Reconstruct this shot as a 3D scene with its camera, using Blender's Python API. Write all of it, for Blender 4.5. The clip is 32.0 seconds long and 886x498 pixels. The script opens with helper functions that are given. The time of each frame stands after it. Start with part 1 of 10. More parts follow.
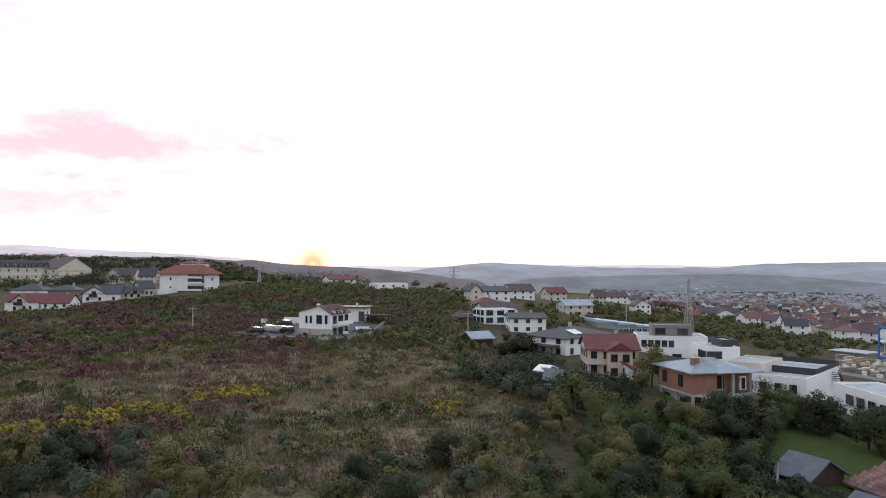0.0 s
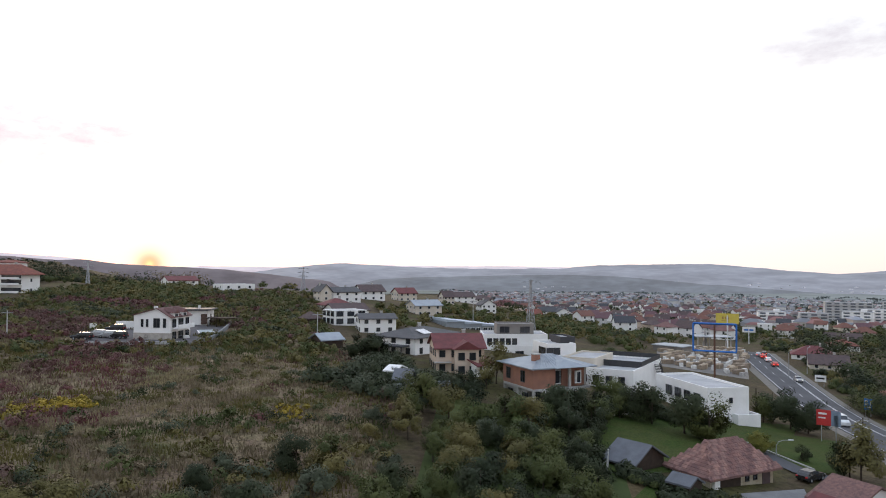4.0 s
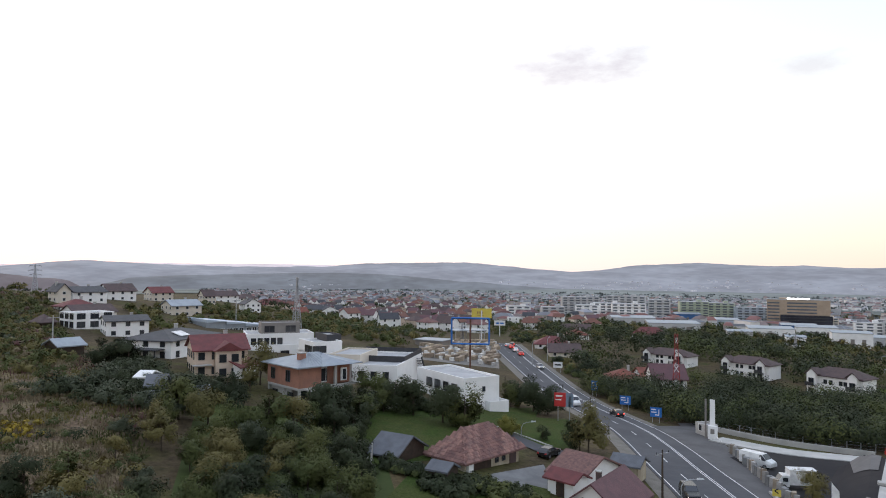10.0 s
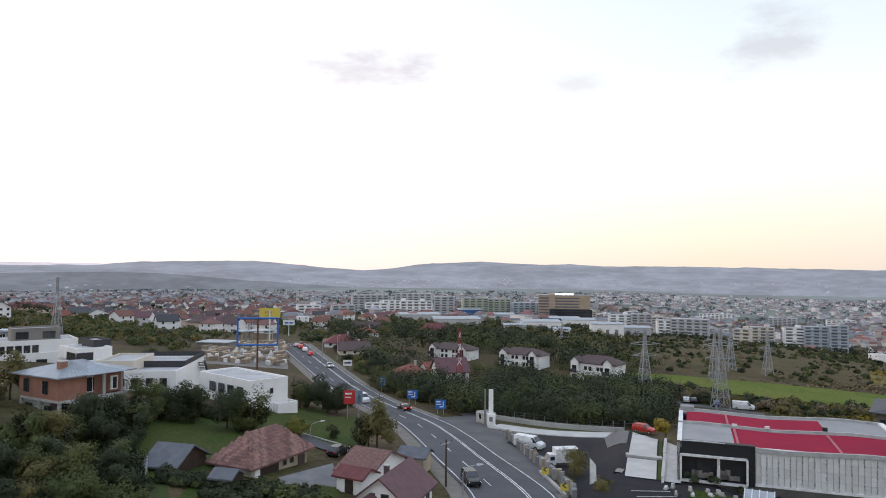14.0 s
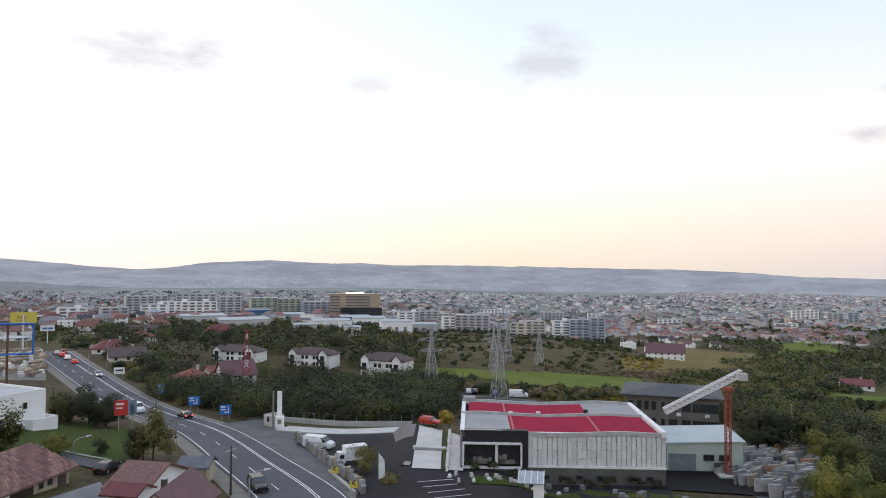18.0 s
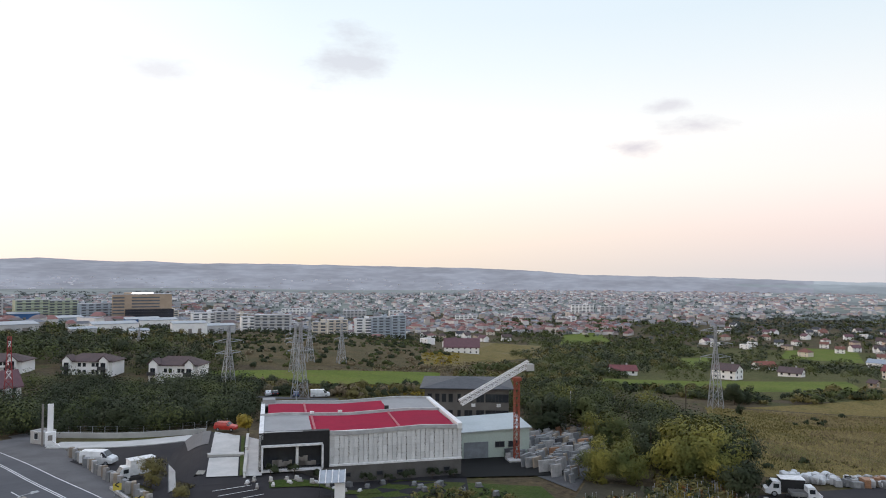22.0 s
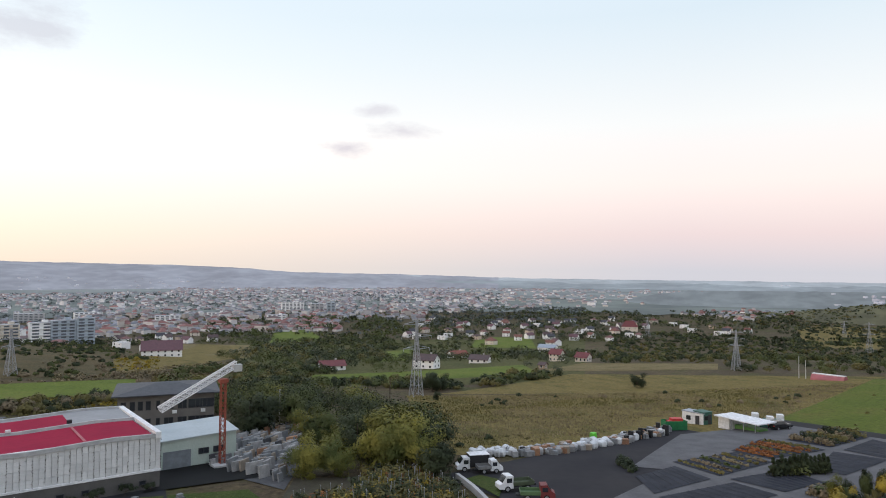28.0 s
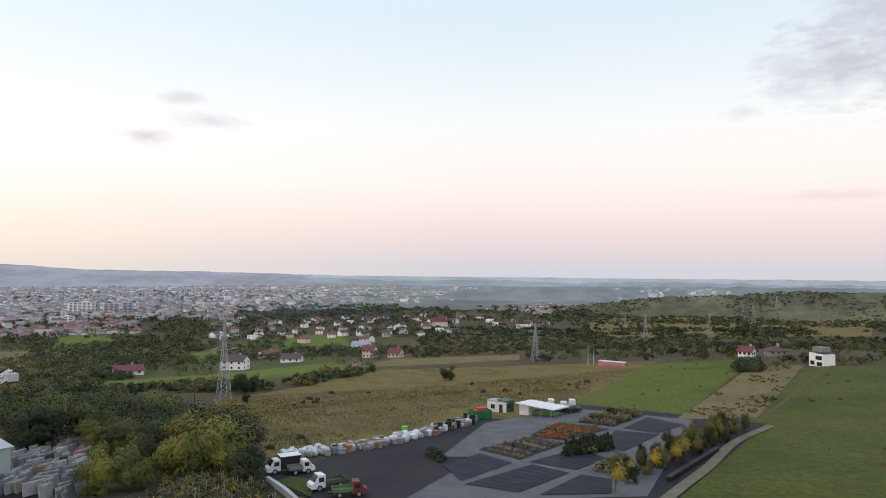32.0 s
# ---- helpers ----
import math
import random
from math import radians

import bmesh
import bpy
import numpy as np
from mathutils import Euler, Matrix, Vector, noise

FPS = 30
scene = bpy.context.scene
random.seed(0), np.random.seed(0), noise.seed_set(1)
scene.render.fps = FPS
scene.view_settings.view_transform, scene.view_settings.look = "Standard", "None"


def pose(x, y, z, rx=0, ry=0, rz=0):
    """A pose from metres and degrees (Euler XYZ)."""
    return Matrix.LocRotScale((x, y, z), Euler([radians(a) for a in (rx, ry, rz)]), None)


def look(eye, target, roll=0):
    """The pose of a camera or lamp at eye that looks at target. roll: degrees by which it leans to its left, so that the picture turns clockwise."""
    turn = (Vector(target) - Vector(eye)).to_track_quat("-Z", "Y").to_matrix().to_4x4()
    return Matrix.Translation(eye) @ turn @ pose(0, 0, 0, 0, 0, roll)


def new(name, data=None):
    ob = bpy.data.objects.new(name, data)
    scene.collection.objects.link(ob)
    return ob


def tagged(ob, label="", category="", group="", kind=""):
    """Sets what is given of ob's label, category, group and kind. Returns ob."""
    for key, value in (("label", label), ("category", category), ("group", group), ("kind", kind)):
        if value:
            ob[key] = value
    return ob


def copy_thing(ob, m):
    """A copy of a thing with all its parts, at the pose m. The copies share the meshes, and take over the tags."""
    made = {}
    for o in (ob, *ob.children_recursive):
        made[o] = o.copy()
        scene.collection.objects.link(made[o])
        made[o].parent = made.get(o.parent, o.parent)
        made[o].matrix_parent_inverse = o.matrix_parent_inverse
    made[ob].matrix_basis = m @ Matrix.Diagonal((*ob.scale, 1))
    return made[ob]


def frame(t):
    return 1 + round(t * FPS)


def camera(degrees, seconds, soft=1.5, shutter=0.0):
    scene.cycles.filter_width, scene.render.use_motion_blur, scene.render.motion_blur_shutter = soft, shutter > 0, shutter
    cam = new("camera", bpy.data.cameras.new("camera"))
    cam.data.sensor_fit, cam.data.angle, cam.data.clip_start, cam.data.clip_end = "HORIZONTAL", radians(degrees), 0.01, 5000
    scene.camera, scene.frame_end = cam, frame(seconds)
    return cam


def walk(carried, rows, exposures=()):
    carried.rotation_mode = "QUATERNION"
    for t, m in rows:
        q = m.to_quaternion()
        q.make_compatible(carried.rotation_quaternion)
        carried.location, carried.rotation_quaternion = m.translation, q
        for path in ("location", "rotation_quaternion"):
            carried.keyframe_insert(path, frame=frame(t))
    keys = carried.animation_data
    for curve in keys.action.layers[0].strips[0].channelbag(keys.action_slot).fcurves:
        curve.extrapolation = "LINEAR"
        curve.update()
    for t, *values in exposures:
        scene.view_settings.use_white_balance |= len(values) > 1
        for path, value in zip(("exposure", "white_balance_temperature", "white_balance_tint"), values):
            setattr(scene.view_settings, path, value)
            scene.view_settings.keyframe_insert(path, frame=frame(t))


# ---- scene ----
# The camera hovers at one place and turns to the right.
cam = camera(65.19, 32.0, 1.0)
PATH = [
    (0, pose(0, 0, 32, 91.551, -0.305, 0.000)),
    (1, pose(0, 0, 32, 91.591, -0.379, -2.976)),
    (2, pose(0, 0, 32, 91.645, -0.384, -6.022)),
    (3, pose(0, 0, 32, 91.673, -0.418, -9.146)),
    (3.5, pose(0, 0, 32, 91.681, -0.433, -10.720)),
    (5.5, pose(0, 0, 32, 91.722, -0.454, -16.941)),
    (6, pose(0, 0, 32, 91.734, -0.434, -18.499)),
    (7, pose(0, 0, 32, 91.709, -0.400, -21.676)),
    (8, pose(0, 0, 32, 91.683, -0.456, -24.848)),
    (9, pose(0, 0, 32, 91.679, -0.471, -27.992)),
    (10, pose(0, 0, 32, 91.681, -0.534, -31.359)),
    (10.5, pose(0, 0, 32, 91.681, -0.508, -33.130)),
    (11, pose(0, 0, 32, 91.680, -0.506, -34.943)),
    (11.5, pose(0, 0, 32, 91.681, -0.498, -37.118)),
    (12, pose(0, 0, 32, 91.683, -0.490, -39.573)),
    (12.5, pose(0, 0, 32, 91.681, -0.497, -41.981)),
    (13, pose(0, 0, 32, 91.694, -0.499, -44.251)),
    (14, pose(0, 0, 32, 91.705, -0.478, -48.545)),
    (14.5, pose(0, 0, 32, 91.718, -0.494, -50.681)),
    (16.5, pose(0, 0, 32, 91.738, -0.398, -59.286)),
    (17, pose(0, 0, 32, 91.734, -0.404, -61.442)),
    (18, pose(0, 0, 32, 91.742, -0.421, -65.684)),
    (19, pose(0, 0, 32, 91.750, -0.381, -69.856)),
    (20, pose(0, 0, 32, 91.743, -0.384, -73.878)),
    (21, pose(0, 0, 32, 91.732, -0.356, -77.872)),
    (22, pose(0, 0, 32, 91.720, -0.383, -81.873)),
    (23, pose(0, 0, 32, 91.714, -0.414, -85.858)),
    (24, pose(0, 0, 32, 91.714, -0.413, -89.813)),
    (25, pose(0, 0, 32, 91.705, -0.439, -93.722)),
    (25.5, pose(0, 0, 32, 91.692, -0.478, -95.668)),
    (27.5, pose(0, 0, 32, 91.665, -0.480, -103.471)),
    (28, pose(0, 0, 32, 91.671, -0.475, -105.413)),
    (29, pose(0, 0, 32, 91.645, -0.492, -109.318)),
    (30, pose(0, 0, 32, 91.625, -0.529, -113.184)),
    (31, pose(0, 0, 32, 91.597, -0.485, -116.959)),
    (32, pose(0, 0, 32, 91.563, -0.488, -120.696)),
]
walk(cam, PATH)

# ---- light: dusk, the sun touching the hills ----
SUN_AZ = -10.67
world = bpy.data.worlds.new("dusk_sky")
scene.world = world
world.use_nodes = True


CLOUDS = [
    (-27, 9.3, 15, 3.0, 0.75, 1.0), (-34, 16.5, 6, 3.2, 0.55, 0.7), (-31, 4.9, 7, 1.6, 0.6, 1.0), (43, 16.3, 6, 2.2, 0.58, 0.15), (58.5, 14.9, 4, 0.8, 0.35, 0.1), (74.3, 16.8, 3.4, 2.2, 0.5, 0.05),
    (101.7, 11.3, 2.6, 0.7, 0.5, 0.1), (97.5, 9.8, 2.0, 0.6, 0.6, 0.1), (99.7, 12.9, 2.2, 0.6, 0.45, 0.1), (150.5, 14.8, 5.2, 3.0, 0.75, 0.0), (153.5, 17.5, 5, 2.8, 0.65, 0.0), (144, 11.9, 1.4, 0.6, 0.35, 0.0), (151, 5.5, 5, 0.4, 0.25, 0.2), (170, 14, 14, 5, 0.6, 0.0),
]


def sky():
    nt = world.node_tree
    n, l = nt.nodes, nt.links
    n.clear()

    def node(kind, **kw):
        o = n.new(kind)
        for k, v in kw.items():
            if k == "op":
                o.operation = v
            elif k == "ins":
                for i, x in v.items():
                    if isinstance(x, bpy.types.NodeSocket):
                        l.new(x, o.inputs[i])
                    else:
                        o.inputs[i].default_value = x
        return o

    def m(op, a, b=0.0, c=0.0):
        return node("ShaderNodeMath", op=op, ins={0: a, 1: b, 2: c}).outputs[0]

    def mix(f, a, b, blend="MIX"):
        o = n.new("ShaderNodeMix")
        o.data_type, o.blend_type = "RGBA", blend
        for i, x in ((0, f), (6, a), (7, b)):
            if isinstance(x, bpy.types.NodeSocket):
                l.new(x, o.inputs[i])
            else:
                o.inputs[i].default_value = x
        return o.outputs[2]

    def ramp(f, stops):
        o = n.new("ShaderNodeValToRGB")
        l.new(f, o.inputs[0])
        e = o.color_ramp.elements
        e[0].position, e[0].color = stops[0][0], (*stops[0][1], 1)
        e[1].position, e[1].color = stops[-1][0], (*stops[-1][1], 1)
        for p, c in stops[1:-1]:
            k = e.new(p)
            k.color = (*c, 1)
        return o.outputs[0]

    co = n.new("ShaderNodeTexCoord").outputs["Generated"]
    xyz = n.new("ShaderNodeSeparateXYZ")
    l.new(co, xyz.inputs[0])
    x, y, z = xyz.outputs
    sa = radians(SUN_AZ)
    toward = m("ADD", m("MULTIPLY", x, math.sin(sa)), m("MULTIPLY", y, math.cos(sa)))
    side = m("MULTIPLY_ADD", toward, -0.5, 0.5)
    up = m("MAXIMUM", z, 0.0)
    near = ramp(up, [(0, (1.12, 1.0, 0.97)), (0.06, (1.22, 1.12, 1.08)), (0.2, (1.25, 1.2, 1.18)), (0.45, (1.12, 1.13, 1.18)), (1, (0.93, 1.05, 1.34))])
    mid = ramp(up, [(0, (1.0, 0.84, 0.68)), (0.05, (1.1, 0.97, 0.8)), (0.14, (1.18, 1.1, 1.05)), (0.28, (0.92, 1.0, 1.05)), (0.4, (0.78, 0.9, 1.0)), (1, (0.9, 1.03, 1.34))])
    far = ramp(up, [(0, (0.66, 0.66, 0.72)), (0.05, (0.84, 0.71, 0.735)), (0.12, (1.02, 0.885, 0.865)), (0.2, (0.93, 0.94, 0.95)), (0.34, (0.72, 0.83, 0.92)), (1, (0.9, 1.03, 1.34))])
    s1 = node("ShaderNodeMapRange", ins={0: side, 1: 0.1, 2: 0.42}).outputs[0]
    s2 = node("ShaderNodeMapRange", ins={0: side, 1: 0.42, 2: 0.85}).outputs[0]
    col = mix(s2, mix(s1, near, mid), far)
    nish = n.new("ShaderNodeTexSky")
    nish.sky_type, nish.sun_disc = "NISHITA", False
    nish.sun_elevation, nish.sun_rotation = radians(1.5), radians(SUN_AZ)
    col = mix(0.03, col, nish.outputs[0], "ADD")
    # sun's glow behind the hill crest
    sun_dir = tuple(Vector((math.sin(sa), math.cos(sa), 0.0035)).normalized())
    dot = node("ShaderNodeVectorMath", op="DOT_PRODUCT", ins={0: co, 1: sun_dir}).outputs["Value"]
    glow = m("POWER", m("MAXIMUM", dot, 0.0), 7000.0)
    disc = m("POWER", m("MAXIMUM", dot, 0.0), 60000.0)
    col = mix(m("MULTIPLY", glow, 0.95), col, (1.2, 0.46, 0.22, 1))
    col = mix(disc, col, (1.7, 1.05, 0.5, 1))
    nz = n.new("ShaderNodeTexNoise")
    nz.inputs["Scale"].default_value, nz.inputs["Detail"].default_value, nz.inputs["Roughness"].default_value = 14.0, 7.0, 0.62
    flat = node("ShaderNodeVectorMath", op="MULTIPLY", ins={0: co, 1: (1, 1, 2.6)}).outputs[0]
    l.new(flat, nz.inputs["Vector"])
    wob = m("SUBTRACT", nz.outputs[0], 0.5)
    # bearing, height, half width, half height in degrees, density, warmth
    for az, el, hw, hh, den, warm in CLOUDS:
        a, e = radians(az), radians(el)
        right = (math.cos(a), -math.sin(a), 0)
        rise = (-math.sin(a) * math.sin(e), -math.cos(a) * math.sin(e), math.cos(e))
        ahead = (math.sin(a) * math.cos(e), math.cos(a) * math.cos(e), math.sin(e))
        u = m("DIVIDE", node("ShaderNodeVectorMath", op="DOT_PRODUCT", ins={0: co, 1: right}).outputs["Value"], math.sin(radians(hw)))
        v = m("DIVIDE", node("ShaderNodeVectorMath", op="DOT_PRODUCT", ins={0: co, 1: rise}).outputs["Value"], math.sin(radians(hh)))
        r = m("SQRT", m("ADD", m("MULTIPLY", u, u), m("MULTIPLY", v, v)))
        r = m("ADD", r, m("MULTIPLY", wob, 3.0))
        f = node("ShaderNodeMapRange", ins={0: r, 1: 1.15, 2: 0.1, 3: 0.0, 4: den}).outputs[0]
        facing_ = m("GREATER_THAN", node("ShaderNodeVectorMath", op="DOT_PRODUCT", ins={0: co, 1: ahead}).outputs["Value"], 0.8)
        col = mix(m("MULTIPLY", f, facing_), col, (0.56 + 0.42 * warm, 0.56 + 0.04 * warm, 0.64 + 0.1 * warm, 1))
    bg = n.new("ShaderNodeBackground")
    l.new(col, bg.inputs[0])
    bg.inputs[1].default_value = 1.0
    out = n.new("ShaderNodeOutputWorld")
    l.new(bg.outputs[0], out.inputs[0])


sky()
sun = new("sun", bpy.data.lights.new("sun", "SUN"))
sun.data.energy, sun.data.angle, sun.data.color = 0.6, radians(10), (1, 0.72, 0.5)
_a = radians(SUN_AZ)
sun.matrix_world = look((math.sin(_a) * 100, math.cos(_a) * 100, 12), (0, 0, 0))
scene.view_settings.exposure = 0.0


# ---- materials ----
MATS = {}


def mat(name, c1, c2=None, scale=1.0, rough=0.85, metal=0.0, bump=0.0, island=0.0, emit=None, fine=0.15, coord="Object", spec=0.3, obj=0.0, trans=0.0):
    if name in MATS:
        return MATS[name]
    mt = bpy.data.materials.new(name)
    mt.use_nodes = True
    nt = mt.node_tree
    n, l = nt.nodes, nt.links
    b = n["Principled BSDF"]
    c2 = c2 or tuple(v * 0.75 for v in c1)
    tc = n.new("ShaderNodeTexCoord")
    big = n.new("ShaderNodeTexNoise")
    big.inputs["Scale"].default_value, big.inputs["Detail"].default_value = scale, 6.0
    small = n.new("ShaderNodeTexNoise")
    small.inputs["Scale"].default_value, small.inputs["Detail"].default_value = scale * 9, 4.0
    for t in (big, small):
        if coord == "World":
            g = n.new("ShaderNodeNewGeometry")
            l.new(g.outputs["Position"], t.inputs["Vector"])
        else:
            l.new(tc.outputs[coord], t.inputs["Vector"])
    rm = n.new("ShaderNodeMapRange")
    rm.inputs[1].default_value, rm.inputs[2].default_value = 0.35, 0.65
    l.new(big.outputs[0], rm.inputs[0])
    mx = n.new("ShaderNodeMix")
    mx.data_type = "RGBA"
    l.new(rm.outputs[0], mx.inputs[0])
    mx.inputs[6].default_value, mx.inputs[7].default_value = (*c1, 1), (*c2, 1)
    hs = n.new("ShaderNodeHueSaturation")
    l.new(mx.outputs[2], hs.inputs["Color"])
    val = n.new("ShaderNodeMath")
    val.operation = "MULTIPLY_ADD"
    l.new(small.outputs[0], val.inputs[0])
    val.inputs[1].default_value, val.inputs[2].default_value = fine * 2, 1 - fine
    last = val.outputs[0]
    if island or obj:
        if island:
            src = n.new("ShaderNodeNewGeometry").outputs["Random Per Island"]
        else:
            src = n.new("ShaderNodeObjectInfo").outputs["Random"]
        v2 = n.new("ShaderNodeMath")
        v2.operation = "MULTIPLY_ADD"
        l.new(src, v2.inputs[0])
        k = island or obj
        v2.inputs[1].default_value, v2.inputs[2].default_value = k * 2, 1 - k
        v3 = n.new("ShaderNodeMath")
        v3.operation = "MULTIPLY"
        l.new(v2.outputs[0], v3.inputs[0])
        l.new(last, v3.inputs[1])
        last = v3.outputs[0]
        h2 = n.new("ShaderNodeMath")
        h2.operation = "MULTIPLY_ADD"
        l.new(src, h2.inputs[0])
        h2.inputs[1].default_value, h2.inputs[2].default_value = 0.04 * k, 0.5 - 0.02 * k
        l.new(h2.outputs[0], hs.inputs["Hue"])
    l.new(last, hs.inputs["Value"])
    l.new(hs.outputs[0], b.inputs["Base Color"])
    b.inputs["Roughness"].default_value, b.inputs["Metallic"].default_value = rough, metal
    b.inputs["Specular IOR Level"].default_value = spec
    if bump:
        bp = n.new("ShaderNodeBump")
        bp.inputs["Strength"].default_value, bp.inputs["Distance"].default_value = bump, 0.1
        l.new(small.outputs[0], bp.inputs["Height"])
        l.new(bp.outputs[0], b.inputs["Normal"])
    if emit:
        b.inputs["Emission Strength"].default_value = emit[3]
        b.inputs["Emission Color"].default_value = (*emit[:3], 1)
    MATS[name] = mt
    return mt


GLASS = mat("window_glass", (0.03, 0.035, 0.04), (0.02, 0.022, 0.03), 0.5, 0.08, spec=0.8)
WHITE = mat("white_render", (0.84, 0.83, 0.82), (0.77, 0.76, 0.75), 0.4, 0.9, bump=0.05, fine=0.06)
CREAM = mat("cream_render", (0.64, 0.58, 0.5), (0.56, 0.5, 0.43), 0.4, 0.9, fine=0.06)
GREYW = mat("grey_render", (0.24, 0.22, 0.2), (0.2, 0.18, 0.17), 0.4, 0.9, fine=0.06)
FRAME_W = mat("white_frame", (0.75, 0.75, 0.75), None, 2, 0.5)
FRAME_D = mat("dark_frame", (0.05, 0.05, 0.055), None, 2, 0.5)
R_RED = mat("red_roof_tiles", (0.17, 0.05, 0.05), (0.115, 0.038, 0.04), 0.8, 0.7, bump=0.3)
R_BROWN = mat("brown_roof_tiles", (0.1, 0.066, 0.064), (0.07, 0.05, 0.05), 0.8, 0.7, bump=0.3)
R_DARK = mat("dark_grey_roof", (0.06, 0.062, 0.07), (0.04, 0.042, 0.05), 0.8, 0.6, bump=0.2)
R_ORANGE = mat("orange_roof_tiles", (0.24, 0.085, 0.06), (0.16, 0.06, 0.048), 0.8, 0.8, bump=0.3)
R_FLAT = mat("flat_roof_felt", (0.45, 0.45, 0.46), (0.35, 0.35, 0.36), 0.3, 0.9)
ASPHALT = mat("asphalt", (0.085, 0.086, 0.095), (0.066, 0.067, 0.075), 0.15, 0.85, bump=0.1, coord="World")
YARD = mat("yard_asphalt", (0.031, 0.03, 0.033), (0.044, 0.041, 0.042), 0.08, 0.95, bump=0.1, coord="World", spec=0.08)
PAINT = mat("road_paint", (0.7, 0.7, 0.7), (0.55, 0.55, 0.55), 0.5, 0.8, coord="World")
CONCRETE = mat("concrete", (0.45, 0.44, 0.42), (0.36, 0.35, 0.34), 0.3, 0.9, coord="World", fine=0.1)
STEEL = mat("galvanised_steel", (0.42, 0.43, 0.45), (0.3, 0.31, 0.33), 1, 0.5, 0.6)
BARK = mat("bark", (0.08, 0.06, 0.045), (0.05, 0.04, 0.03), 3, 0.95, bump=0.3)


# ---- mesh helpers ----
class Build:
    """Collects boxes, prisms and polygons for one mesh."""

    def __init__(self):
        self.v, self.f, self.mi = [], [], []

    def poly(self, pts, mi=0):
        k = len(self.v)
        self.v += [tuple(p) for p in pts]
        self.f.append(tuple(range(k, k + len(pts))))
        self.mi.append(mi)
        return self

    def hull(self, low, high, mi=0):
        """A closed prism between two rings of equal length."""
        k, c = len(self.v), len(low)
        self.v += [tuple(p) for p in low] + [tuple(p) for p in high]
        self.f.append(tuple(k + i for i in reversed(range(c))))
        self.f.append(tuple(k + c + i for i in range(c)))
        for i in range(c):
            j = (i + 1) % c
            self.f.append((k + i, k + j, k + c + j, k + c + i))
        self.mi += [mi] * (c + 2)
        return self

    def box(self, cx, cy, cz, sx, sy, sz, rz=0.0, mi=0):
        """Box with its base centre at (cx, cy, cz)."""
        c, s = math.cos(rz), math.sin(rz)
        ring = [(cx + c * a * sx / 2 - s * b * sy / 2, cy + s * a * sx / 2 + c * b * sy / 2) for a, b in ((-1, -1), (1, -1), (1, 1), (-1, 1))]
        return self.hull([(x, y, cz) for x, y in ring], [(x, y, cz + sz) for x, y in ring], mi)

    def beam(self, p, q, w, mi=0, sides=4):
        p, q = Vector(p), Vector(q)
        d = (q - p).normalized()
        u = d.orthogonal().normalized()
        v = d.cross(u)
        ring = [(math.cos(2 * math.pi * (i + 0.5) / sides), math.sin(2 * math.pi * (i + 0.5) / sides)) for i in range(sides)]
        w2 = w if isinstance(w, tuple) else (w, w)
        return self.hull([p + (u * a + v * b) * w2[0] / 2 for a, b in ring], [q + (u * a + v * b) * w2[1] / 2 for a, b in ring], mi)

    def mesh(self, name, *mats):
        me = bpy.data.meshes.new(name)
        me.from_pydata(self.v, [], self.f)
        for m_ in mats:
            me.materials.append(m_)
        if len(mats) > 1:
            me.polygons.foreach_set("material_index", self.mi)
        me.update()
        return me


def part(name, data, mats, parent, label="", loc=None, rz=0.0):
    """One mesh under a thing or under a part. data: a Build or a mesh."""
    if not isinstance(mats, (tuple, list)):
        mats = (mats,)
    me = data.mesh(name, *mats) if isinstance(data, Build) else data
    ob = new(name, me)
    ob.parent = parent
    if loc:
        ob.location = loc
    ob.rotation_euler[2] = rz
    if label:
        ob["label"] = label
    return ob


def thing(name, x, y, rz, label, category, group="", z=None, sink=0.0, kind=""):
    ob = new(name)
    ob.empty_display_size = 0.5
    ob.matrix_world = pose(x, y, (ground_z(x, y) if z is None else z) - sink, 0, 0, rz)
    return tagged(ob, label, category, group, kind)


